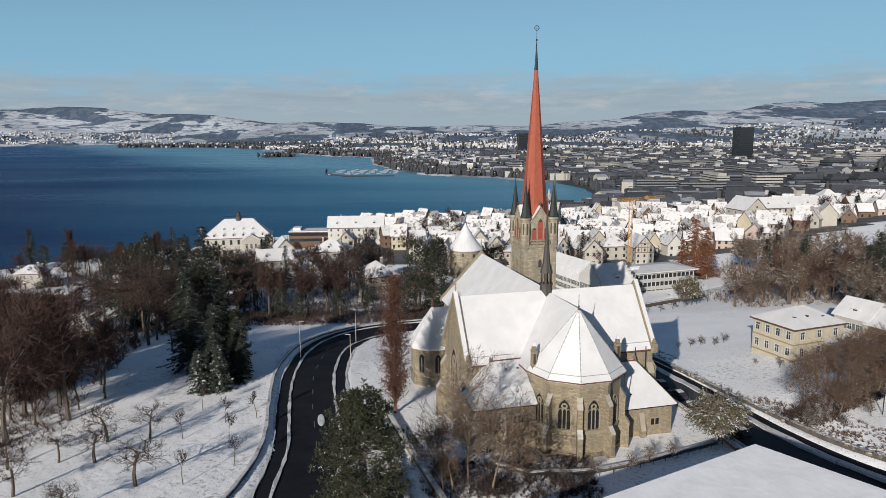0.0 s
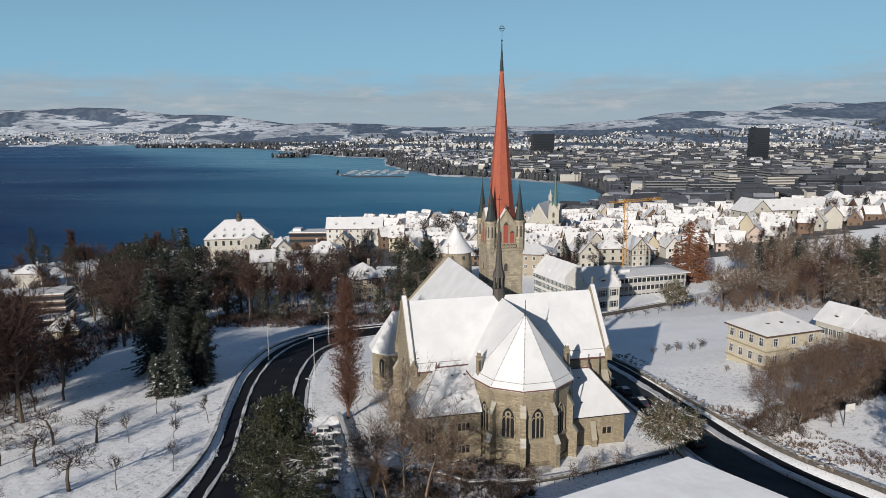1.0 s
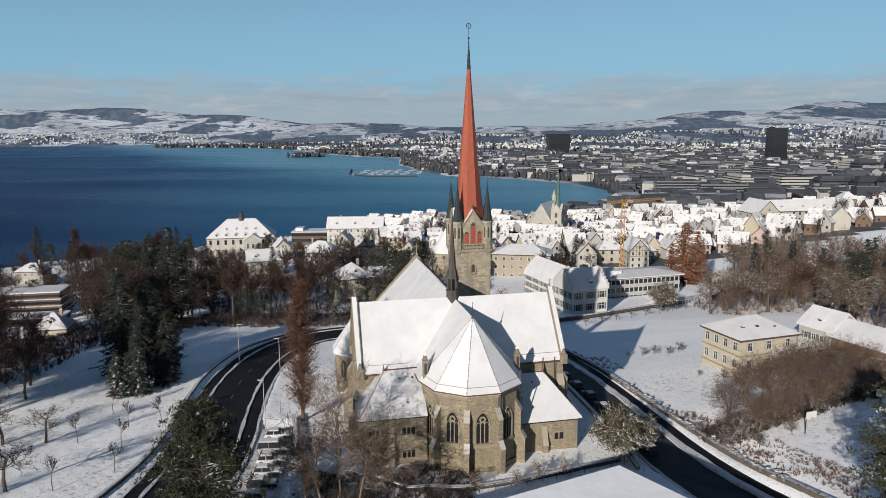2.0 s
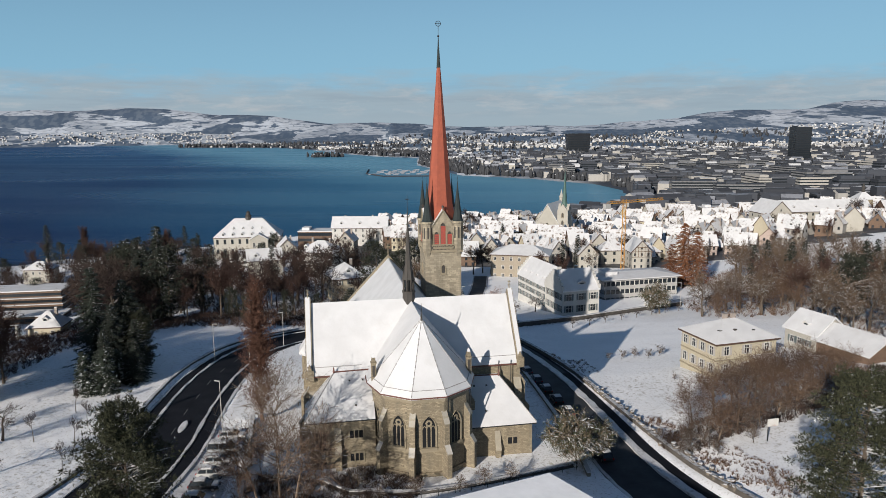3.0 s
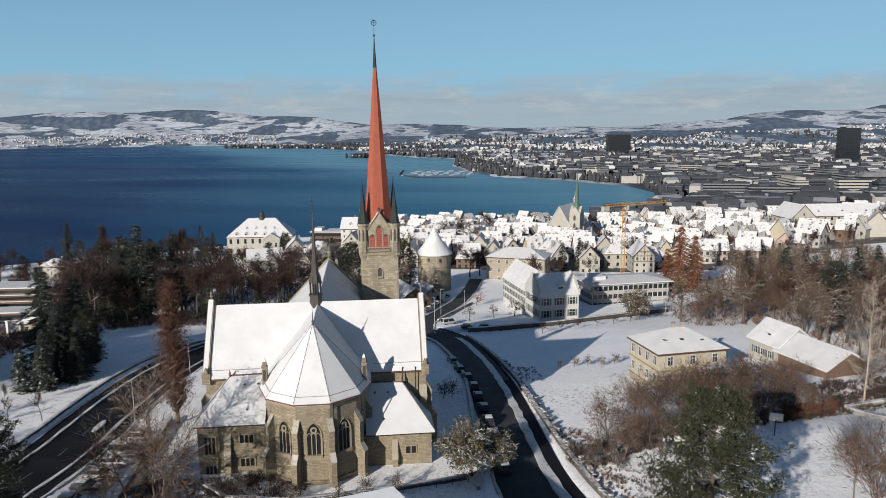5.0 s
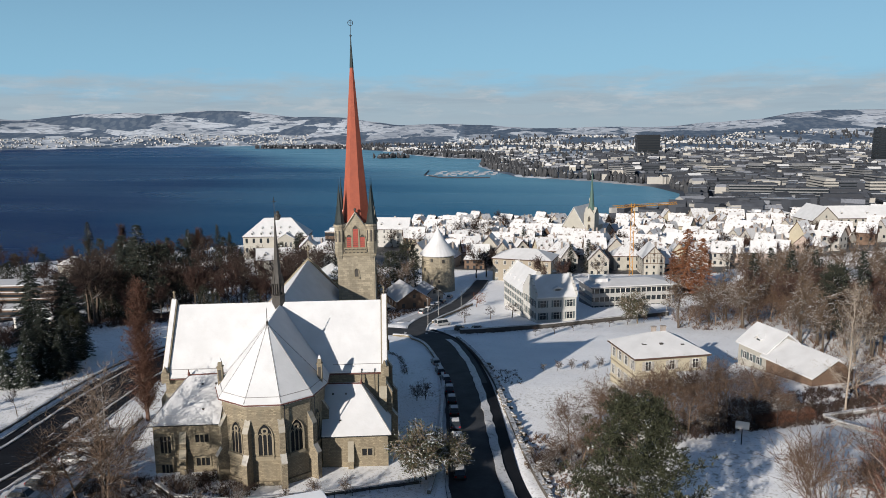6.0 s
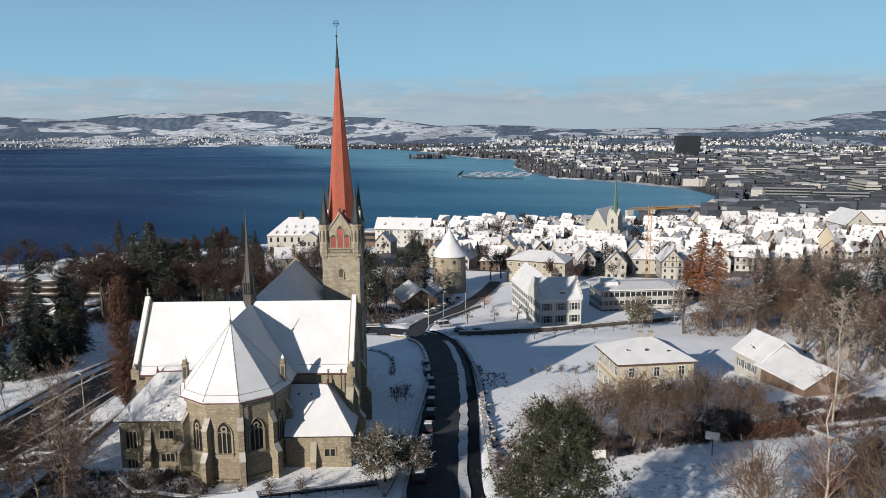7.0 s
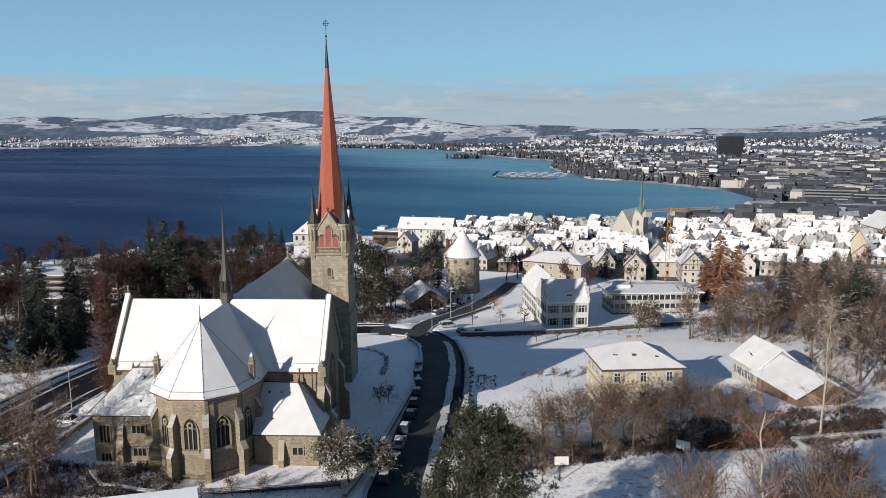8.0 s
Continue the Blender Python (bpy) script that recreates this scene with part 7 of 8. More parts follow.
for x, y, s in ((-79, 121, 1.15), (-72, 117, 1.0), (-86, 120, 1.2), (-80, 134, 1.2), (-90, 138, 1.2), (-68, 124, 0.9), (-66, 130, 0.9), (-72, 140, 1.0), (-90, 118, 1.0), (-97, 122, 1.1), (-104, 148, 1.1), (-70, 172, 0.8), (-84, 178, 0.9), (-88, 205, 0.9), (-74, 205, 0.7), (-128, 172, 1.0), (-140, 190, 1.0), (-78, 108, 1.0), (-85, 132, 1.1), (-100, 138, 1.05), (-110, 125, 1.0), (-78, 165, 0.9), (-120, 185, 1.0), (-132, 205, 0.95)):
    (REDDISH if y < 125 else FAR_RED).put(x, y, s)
for x, y, s in ((-56.4, 148.9, 0.92), (-51.8, 156, 0.68), (-53.5, 141, 0.52), (-59.5, 143, 0.74), (-53, 155, 0.8), (-61, 152, 0.85), (-56, 136, 0.45), (-42, 139.5, 0.40)):
    FIRS.put(x, y, s)
for x, y, s in ((-47.4, 137.1, 0.74), (-45.2, 138.6, 0.6), (-49.6, 138.4, 0.62), (-48.0, 131.6, 0.78), (-44.6, 133.0, 0.72)):
    SNOWFIR.put(x, y, s)
FIRS.put(-53.6, 132.4, 0.42, 0)
FIRS.put(-46.4, 136.0, 0.48, 1)
PINES.put(-8.6, 78.5, 1.0, 0)
PINES.put(-46.2, 148.0, 0.72, 1)
FIRS.put(-49.0, 143.5, 0.58, 1)
FIRS.put(-44.0, 143.5, 0.5, 0)
for x, y, q in ((-57.8, 99.3, 1.1), (-52.3, 99.4, 1.15), (-54.4, 107.4, 1.05), (-48.0, 108.6, 1.15), (-42.5, 91.5, 1.25), (-57.8, 88.3, 1.1), (-64.5, 97.5, 1.05), (-48, 83, 1.0)):
    SMALL.put(x, y, q * 1.15)
for x, y in ((-42.5, 108.6), (-34.5, 107), (-31, 98.7), (-38, 116), (-36, 92), (-44, 122), (-33, 118)):
    SAPLING.put(x, y, 1.0)
# behind the bend: park towards the lake
PARK = []
rs = random.Random(8)
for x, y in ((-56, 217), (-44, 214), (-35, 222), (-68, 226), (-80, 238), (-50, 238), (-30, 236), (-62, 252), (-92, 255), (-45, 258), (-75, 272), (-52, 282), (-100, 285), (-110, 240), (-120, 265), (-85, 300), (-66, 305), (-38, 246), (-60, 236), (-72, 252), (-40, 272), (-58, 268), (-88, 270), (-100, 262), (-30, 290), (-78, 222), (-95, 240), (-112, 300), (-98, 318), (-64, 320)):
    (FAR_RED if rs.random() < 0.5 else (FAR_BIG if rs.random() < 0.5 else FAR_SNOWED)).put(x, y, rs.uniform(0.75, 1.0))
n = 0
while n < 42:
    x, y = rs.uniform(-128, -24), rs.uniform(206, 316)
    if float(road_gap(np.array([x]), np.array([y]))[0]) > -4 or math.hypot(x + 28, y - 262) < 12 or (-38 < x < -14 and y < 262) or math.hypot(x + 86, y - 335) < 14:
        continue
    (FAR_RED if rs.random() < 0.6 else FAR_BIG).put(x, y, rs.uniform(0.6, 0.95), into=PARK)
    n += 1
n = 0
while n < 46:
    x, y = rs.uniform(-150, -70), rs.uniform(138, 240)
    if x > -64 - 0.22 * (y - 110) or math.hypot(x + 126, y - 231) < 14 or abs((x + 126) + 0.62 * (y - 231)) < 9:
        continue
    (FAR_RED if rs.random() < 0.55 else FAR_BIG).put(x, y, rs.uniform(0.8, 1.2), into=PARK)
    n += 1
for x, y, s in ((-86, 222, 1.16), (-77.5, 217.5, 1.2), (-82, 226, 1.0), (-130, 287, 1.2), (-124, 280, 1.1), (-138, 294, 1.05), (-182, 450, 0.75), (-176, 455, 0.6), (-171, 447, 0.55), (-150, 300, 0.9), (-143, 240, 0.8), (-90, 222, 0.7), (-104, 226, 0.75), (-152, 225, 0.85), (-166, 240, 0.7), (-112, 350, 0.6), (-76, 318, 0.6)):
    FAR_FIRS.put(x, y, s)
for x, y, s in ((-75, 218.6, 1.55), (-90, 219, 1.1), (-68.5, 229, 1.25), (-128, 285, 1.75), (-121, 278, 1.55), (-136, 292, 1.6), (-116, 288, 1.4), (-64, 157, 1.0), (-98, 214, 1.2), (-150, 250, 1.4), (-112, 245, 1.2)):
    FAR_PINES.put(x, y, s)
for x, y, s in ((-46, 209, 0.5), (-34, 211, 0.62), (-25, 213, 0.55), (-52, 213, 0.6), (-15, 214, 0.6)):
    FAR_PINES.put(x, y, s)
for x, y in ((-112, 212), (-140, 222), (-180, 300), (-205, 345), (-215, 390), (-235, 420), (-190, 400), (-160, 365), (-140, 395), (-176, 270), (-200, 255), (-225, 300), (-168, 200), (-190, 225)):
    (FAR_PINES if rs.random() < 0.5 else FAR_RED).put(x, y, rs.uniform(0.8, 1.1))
join_trees("park_trees", "dense red-brown bare trees of the park", PARK)
# dark trees between the lakeside houses
LAKESIDE = []
rs = random.Random(23)
n = 0
while n < 125:
    x, y = rs.uniform(-325, -98), rs.uniform(215, 440)
    d = float(lake_depth([x], [y])[0])
    if d > -5 or min(math.hypot(x - a, y - b) - c for a, b, c in ((-192, 294, 26), (-178, 279, 26), (-126, 231, 13), (-222, 362, 13), (-140, 325, 20), (-118, 318, 12), (-112.5, 397, 15), (-140, 456, 30), (-150, 348, 9))) < 0:
        continue
    q = rs.random()
    (FAR_RED if q < 0.35 else FAR_BIG if q < 0.6 else FAR_PINES if q < 0.85 else FAR_FIRS).put(x, y, rs.uniform(0.6, 0.95), into=LAKESIDE)
    n += 1
n = 0
while n < 45:
    x, y = rs.uniform(-340, -170), rs.uniform(240, 455)
    if float(lake_depth([x], [y])[0]) > -4 or min(math.hypot(x - a, y - b) - c for a, b, c in ((-192, 294, 27), (-178, 279, 27), (-222, 362, 13))) < 0:
        continue
    (FAR_BIG if rs.random() < 0.5 else FAR_RED).put(x, y, rs.uniform(0.55, 0.85), into=LAKESIDE)
    n += 1
for x, y, q in ((-203, 395, 1.22), (-197, 401, 1.1), (-210, 393, 1.15), (-191, 392, 1.0), (-215, 404, 1.0), (-186, 404, 0.95)):
    FAR_RED.put(x, y, q)
POPLAR = Stock([bare_tree(17, 25, 0.3, 2, (3, 3, 3), 0.3, mc=M_REDTWIG, name="poplar_tree", label="slim bare brown poplar by the lake", r=0.4, clear=0.1, group="poplars")])
for x, y, q in ((-232, 420, 1.0), (-183.6, 428, 0.95), (-228, 412, 0.8)):
    POPLAR.put(x, y, q, 0)
join_trees("lakeside_trees", "dark bare trees and pines between the lakeside houses", LAKESIDE)
# round the church
WIDE = Stock([bare_tree(57, 17.5, 0.8, 3, (3, 3, 3), 0.03, M_GREYTWIG, M_TANTWIG, "bare_tree", "wide leafless tree with long pale grey-brown branches", 0.26, 0.10, 4, "trees before the choir", 1)])
WIDE.put(7.2, 89.5, 0.8, 0)
WIDE.put(1.6, 90.5, 0.75, 0)
plant(birch(58, 18.0, 10.8, M_GREYTWIG, M_GREYTWIG, "tall bare tree with pale spreading limbs before the choir", 80, 0.5), 3.8, 93.0, 1.0, 0, first=True)
CHOIR.put(-0.5, 98.0, 0.6, 1)
CHOIR.put(0.5, 88.5, 0.62, 0)
for x, y, s in ((13.5, 97.5, 0.7), (27.5, 97.5, 0.6), (31, 99.5, 0.7), (34.5, 101.5, 0.6), (17, 94, 0.5), (-4, 103, 0.7), (22, 95.5, 0.5)):
    SHRUB.put(x, y, s)
EVER.put(44.2, 108.3, 1.0)
EVER.put(46.8, 110.5, 0.8)
for x, y, s in ((-10, 232, 1.45), (-4.5, 228, 1.25)):
    FAR_PINES.put(x, y, s)
SHRUB.put(36.0, 142.5, 0.95)
SHRUB.put(34.6, 141.5, 0.7)
# by the round tower
for x, y, s in ((-3.4, 289, 0.72), (-9, 284, 0.66), (-16, 276, 0.6)):
    FAR_FIRS.put(x, y, s)
for x, y, s in ((-12, 246, 0.8), (-6, 240, 0.75), (-17, 256, 0.85), (-2, 236, 0.6), (-24, 240, 0.75), (-14, 232, 0.7), (-8, 262, 1.15), (-3, 270, 1.1)):
    FAR_SNOWED.put(x, y, s)
for x, y, s in ((16.5, 326, 0.62), (20.5, 330, 0.68), (24.5, 327, 0.6)):
    FAR_BIG.put(x, y, s)
for x, y, s in ((-9, 252, 0.7), (-5, 247, 0.62), (-12, 238, 0.7), (-1, 227, 0.5), (-20, 248, 0.75)):
    FAR_RED.put(x, y, s)
FAR_PINES.put(-5.0, 285, 1.2)
FAR_PINES.put(-9.5, 276, 1.0)
for x, y, q in ((28.9, 226.5, 1.0), (35.5, 235.5, 1.0), (42.0, 240.5, 1.05)):
    SMALL.put(x, y, q)
plant(bare_tree(44, 6.5, 1.0, 2, (6, 4, 3), 0.0, M_RUSTBARK, M_LARCH, "rusty_shrub", "broad rust-coloured shrub beside the narrow street", 0.14, 0.03, 3, "", 1, 1.3), 27.4, 259.0, 1.0, 0, first=True)
# meadow by the villa
for x, y, s in ((66, 170, 0.5), (63, 171, 0.5), (60, 169.5, 0.45), (69, 172, 0.55), (57, 169, 0.4), (71.5, 147, 0.5), (67.5, 150, 0.35)):
    SHRUB.put(x, y, s)
for k in range(9):
    SMALL.put(52 + 5.2 * k, 209 + 4.1 * k, 0.5)
EVER.put(81.2, 232.5, 1.3)
# court hedge and garden thicket
rs = random.Random(4)
for k in range(16):
    x = 62 + 2.8 * k + rs.uniform(-1, 1)
    SHRUB.put(x, 113.4 + 0.577 * (x - 66) + rs.uniform(1.5, 8), rs.uniform(0.6, 1.0))
GARDEN = Stock([bare_tree(q, 9.5, 0.8, 3, (4, 3, 2), 0.06, M_GREYTWIG, M_TANTWIG, "bare_tree", "leafless garden tree with fine tan twigs", 0.17, 0.06, 3, "garden trees", 2) for q in (26, 27, 28)])
for x, y, q in ((67, 120, 0.7), (72, 124, 0.85), (76, 128, 0.95), (80.5, 131, 1.15), (85, 136, 0.9), (90, 138, 1.0), (95, 141, 0.9), (99, 146, 0.8), (114, 150, 0.8), (63, 117, 0.6), (70, 131, 0.6), (87, 129, 0.85), (93, 134, 0.8), (78, 123, 0.75), (99, 139, 0.7), (74, 119.5, 0.6)):
    GARDEN.put(x, y, q * 1.2)
for x, y, q in ((64, 121, 0.95), (68.5, 126, 1.1), (73, 131, 1.1), (66, 113.5, 0.8), (70, 117, 0.95), (77, 134, 1.15), (82, 126, 1.0), (89, 143, 1.1), (83, 140, 1.1), (96, 147, 0.9)):
    GARDEN.put(x, y, q)
for x, y, s in ((62, 116, 0.45), (66, 119, 0.5), (69, 122, 0.55), (58.5, 119, 0.4), (71, 113, 0.55), (65, 110, 0.5), (60, 112, 0.45)):
    SHRUB.put(x, y, s)
PINES.put(71.0, 81.0, 1.0, 1)
plant(birch(52, 23.0, 7.4, M_PALETWIG, M_PALETWIG, "tall pale birch with bare sunlit limbs"), 110.0, 143.5, 1.0, 0, first=True)
plant(birch(53, 24.5, 5.6, M_PALETWIG, M_REDTIP, "slender birch with reddish bare twigs"), 94.4, 86.6, 1.0, 0, first=True)
for x, y, q in ((90.5, 90, 1.2), (97.5, 93, 1.25), (91.5, 100, 0.85), (101, 100, 1.1), (105, 110, 0.95), (99.5, 87, 1.25)):
    CHOIR.put(x, y, q)
for x, y, q in ((95, 100, 0.7), (102, 103, 0.8), (107, 109, 0.8), (98, 108, 0.6), (100, 99, 0.8), (105, 105, 0.9), (110, 114, 0.9)):
    SHRUB.put(x, y, q)
for x, y, q in ((104, 109, 0.42), (99.5, 104, 0.36), (109, 118, 0.45)):
    REDDISH.put(x, y, q)
# wooded slope behind the villa
HILLSIDE = []
n = 0
while n < 165:
    x, y = rs.uniform(92, 215), rs.uniform(168, 320)
    edge = 196 + (x - 92) * 0.1 if x < 118 else 172
    if y < edge + 22 * (x < 118) or math.hypot(x - 107, y - 168) < 17 or (x < 126 and y > 240):
        continue
    (FAR_RED if rs.random() < 0.07 else FAR_SNOWED).put(x, y, rs.uniform(0.85, 1.3), into=None if y < 205 else HILLSIDE)
    n += 1
for x, y, q in ((126, 205, 1.05), (131, 218, 1.15), (146, 204, 1.0), (156, 190, 0.9)):
    FAR_PINES.put(x, y, q)
for x, y, s in ((150, 215, 0.8), (168, 232, 0.85), (135, 246, 0.7), (182, 205, 0.8), (160, 262, 0.75), (128, 275, 0.75), (142, 232, 0.8), (130, 258, 0.75), (121, 268, 0.7), (155, 240, 0.85), (172, 215, 0.8), (190, 250, 0.85), (145, 285, 0.7)):
    FAR_FIRS.put(x, y, s)
for x, y, q in ((97, 222, 0.95), (103, 228, 1.1), (109, 224, 1.15), (115, 230, 1.25), (100, 238, 1.05), (107, 240, 1.2), (113, 244, 1.2), (120, 238, 1.3), (122, 226, 1.2), (96, 232, 0.9), (118, 252, 1.3), (124, 246, 1.3), (111, 256, 1.1), (104, 250, 1.0)):
    GARDEN.put(x, y, q)
for x, y, q in ((124, 181, 0.85), (129, 186, 0.95), (120, 189, 0.9), (134, 180, 1.0), (126, 194, 1.05), (132, 197, 1.1), (139, 188, 1.05), (118, 199, 0.95), (144, 180, 1.0)):
    FAR_SNOWED.put(x, y, q)
join_trees("hillside_wood", "brown bare wood with snow on its twigs on the slope", HILLSIDE)
LARCH = Stock([larch(95, 24)])
for x, y, s in ((103, 295, 1.02), (109, 299, 0.95), (98.5, 297, 0.72)):
    LARCH.put(x, y, s, 0)
# single trees among the old town roofs
for x, y in ((48, 300), (55, 310), (70, 330), (30, 345), (78, 455), (45, 440), (110, 385), (150, 420), (92, 470), (10, 372), (130, 360), (172, 395), (-20, 395), (240, 470), (262, 500), (-100, 420), (-75, 400)):
    (FAR_SNOWED if rs.random() < 0.6 else FAR_RED).put(x, y, rs.uniform(0.6, 0.85))
n = 0
while n < 80:
    x, y = rs.uniform(-60, 330), rs.uniform(345, 580)
    if y < 345 + max(0, x - 90) * 0.5 or float(lake_depth([x], [y])[0]) > -15:
        continue
    (FAR_BIG if rs.random() < 0.6 else FAR_RED).put(x, y, rs.uniform(0.45, 0.7))
    n += 1
for x, y, s in ((66, 352, 0.62), (58, 345, 0.55), (28, 430, 0.6), (285, 500, 0.6)):
    FAR_FIRS.put(x, y, s)


def far_woods():
    """Belts of bare and evergreen wood along the far shores and slopes."""
    rs = np.random.RandomState(9)
    px, py = [], []
    for (ax, ay), (bx, by), n, wid in (((-1620, 3340), (-1000, 3200), 260, 45), ((-1000, 3200), (-780, 2880), 90, 40), ((-560, 2440), (-240, 2010), 420, 60), ((-240, 1990), (-190, 1640), 160, 40), ((-190, 1640), (-60, 1270), 300, 45), ((-60, 1270), (150, 1080), 170, 26), ((170, 1000), (185, 860), 90, 22), ((-560, 2080), (-500, 2110), 60, 16)):
        t = rs.rand(n)
        px += list(ax + (bx - ax) * t + rs.normal(0, wid, n))
        py += list(ay + (by - ay) * t + np.abs(rs.normal(0, wid, n)))
    N = 5200
    az, r = np.radians(rs.uniform(-20, 42, N)), 900 + 3300 * rs.rand(N) ** 0.9
    x, y = 40 + r * np.sin(az), r * np.cos(az)
    ok = (np.sin(x * 0.008 + np.sin(y * 0.004)) * np.sin(y * 0.006 + 1) > 0.28) | (rs.rand(N) < 0.16)
    px += list(x[ok])
    py += list(y[ok])
    N = 420
    x, y = rs.uniform(420, 760, N), rs.uniform(600, 960, N)
    px += list(x)
    py += list(y)
    px, py = np.array(px), np.array(py)
    d = lake_depth(px, py)
    isl = np.hypot(px + 530, py - 2095) < 60
    ok = (d < -3) | isl
    px, py, isl = px[ok], py[ok], isl[ok]
    pz = np.where(isl, LAKE_Z, land(px, py))
    v, f = [], []
    for x, y, z in zip(px, py, pz):
        big = 1.0 + math.hypot(x, y) / 5000
        h, w = rs.uniform(6, 13) * big, rs.uniform(2.2, 4.6) * big
        n = 5
        k = len(v)
        for zz, rr in ((-1, 0.5), (h * 0.3, 1.0), (h * 0.7, 0.75)):
            for i in range(n):
                a = 2 * math.pi * i / n
                q = rr * w * rs.uniform(0.55, 1.2)
                v.append((x + q * math.cos(a), y + q * math.sin(a), z + zz + rs.uniform(-1, 1)))
        v.append((x + rs.uniform(-1, 1), y, z + h))
        for lv in (0, 1):
            for i in range(n):
                j = (i + 1) % n
                f.append((k + lv * n + i, k + lv * n + j, k + lv * n + n + j, k + lv * n + n + i))
        for i in range(n):
            f.append((k + 2 * n + i, k + 2 * n + (i + 1) % n, k + 3 * n))
    m = mat("far_wood", (0.03, 0.034, 0.042), (0.075, 0.075, 0.08), 0.02, 0.95, 0.2, 0.0, snow=(0.6, 0.95))
    tagged(raw("far_woods", v, f, m), "belts of bare wood along the lake shores", "woods", kind="stuff")


far_woods()


# ---- walls, hedges, fences ----
M_COPE = snow_mat("snow_on_wall", (0.10, 0.09, 0.08), 0.8, 0.9)


def wall_run(name, pts, half, high, label, material=None, cope=0.16, wob=0.0, cat="wall"):
    """A wall along a line on the ground, with snow lying on its top."""
    w = thing(name, Matrix.Identity(4), label, cat)
    strip("masonry", pts, 0, half, high, high + 1.2, material or M_STONE, w)
    if cope:
        strip("snow_cap", pts, 0, half + 0.06, high + cope, cope, M_COPE, w, wob=wob)
    return w


def hedge(pts, half, high, label, material, seed=1, n=9000, twigs=True):
    """A clipped hedge of many short twigs and leaves."""
    rs = random.Random(seed)
    g, wood = Grown(), Grown()
    a, b = ribbon(pts, 0, half, 0, 1.0)
    m = len(a)
    for _ in range(n):
        i = rs.randrange(m)
        t = rs.random()
        p = Vector(a[i]) * t + Vector(b[i]) * (1 - t)
        p.x += rs.uniform(-0.6, 0.6)
        p.y += rs.uniform(-0.6, 0.6)
        p.z += rs.uniform(0, high)
        w = Vector((rs.gauss(0, 1), rs.gauss(0, 1), rs.gauss(0.4, 0.8))).normalized()
        g.spray(p, w, Vector((rs.uniform(-1, 1), rs.uniform(-1, 1), 1)), rs.uniform(0.2, 0.5), rs.uniform(0.05, 0.12))
    for i in range(0, m):
        p = Vector((a[i] + b[i]) / 2)
        for _ in range(3):
            wood.spike(p - Vector((0, 0, 0.2)), p + Vector((rs.uniform(-0.5, 0.5), rs.uniform(-0.5, 0.5), high * rs.uniform(0.6, 1))), 0.05)
    h = thing("hedge", Matrix.Identity(4), label, "hedge")
    raw("stem", wood.v, wood.f, M_BARK, h)
    raw("foliage", g.v, g.f, material, h)


def undergrowth(name, region, n, high, material, label, seed):
    """Brambles and saplings over a stretch of ground given as a test of x, y within a box."""
    x0, x1, y0, y1, test = region
    rs = random.Random(seed)
    g = Grown()
    spots = []
    while len(spots) < n:
        x, y = rs.uniform(x0, x1), rs.uniform(y0, y1)
        if test(x, y):
            spots.append((x, y))
    xs, ys = np.array([s[0] for s in spots]), np.array([s[1] for s in spots])
    zs, off_road = land(xs, ys), road_gap(xs, ys) < -1.5
    for x, y, z, free in zip(xs, ys, zs, off_road):
        if not free:
            continue
        p = Vector((x, y, z - 0.1))
        for _ in range(6):
            d = Vector((rs.gauss(0, 0.55), rs.gauss(0, 0.55), 1)).normalized()
            q = p + d * high * rs.uniform(0.35, 1.0) * (0.75 + 0.35 * math.sin(x * 0.55 + 2 * math.sin(y * 0.4)))
            g.spike(p, q, 0.04)
            e = rnd_dir(rs, d, 0.7)
            g.spike(p.lerp(q, 0.5), p.lerp(q, 0.5) + e * high * 0.4, 0.032)
    tagged(raw(name, g.v, g.f, material), label, "undergrowth", kind="stuff")


RW = [(31.6, 199.6), (37.9, 186.2), (43.6, 170.5), (48.9, 152.2), (53.6, 133.2), (58.6, 115.0), (64.0, 98.7), (71.2, 78), (81, 50)]
roadside = wall_run("roadside_wall", RW, 0.4, 0.75, "low rubble wall beside the road, patched with snow", mat("snow_patched_rubble", (0.09, 0.08, 0.07), (0.16, 0.14, 0.12), 1.0, 0.95, snow=(0.75, 1.15)), cope=0)
def wall_stones(wall, y0, y1, n, seed):
    """Rough blocks that lie along the wall's head, with snow on them."""
    rs = random.Random(seed)
    m = mat("snowed_wall_block", (0.24, 0.205, 0.165), (0.14, 0.118, 0.095), 1.4, 0.95, snow=(0.75, 1.0))
    meshes = []
    for k in range(5):
        bm = bmesh.new()
        bmesh.ops.create_icosphere(bm, subdivisions=1, radius=0.5)
        for v in bm.verts:
            v.co.x *= rs.uniform(0.8, 1.2)
            v.co.y *= rs.uniform(0.75, 1.1)
            v.co.z = max(-0.32, min(0.34, v.co.z * rs.uniform(0.8, 1.2)))
        me = bpy.data.meshes.new("stone")
        bm.to_mesh(me)
        bm.free()
        me.materials.append(m)
        meshes.append(me)
    ys = [p[1] for p in RW][::-1]
    xs = [p[0] for p in RW][::-1]
    for k in range(n):
        y = y0 + (y1 - y0) * (k + rs.random() * 0.6) / n
        x = float(np.interp(y, ys, xs)) + rs.uniform(-0.3, 1.2)
        o = new("stone", meshes[k % 5])
        o.parent = wall
        o.matrix_basis = Matrix.LocRotScale((x, y, ground_z(x, y) + rs.uniform(0.2, 0.75)), Euler((0, 0, rs.uniform(0, 6))), (rs.uniform(0.55, 1.7), rs.uniform(0.6, 1.3), rs.uniform(0.7, 1.2)))


wall_stones(roadside, 98, 172, 84, 4)
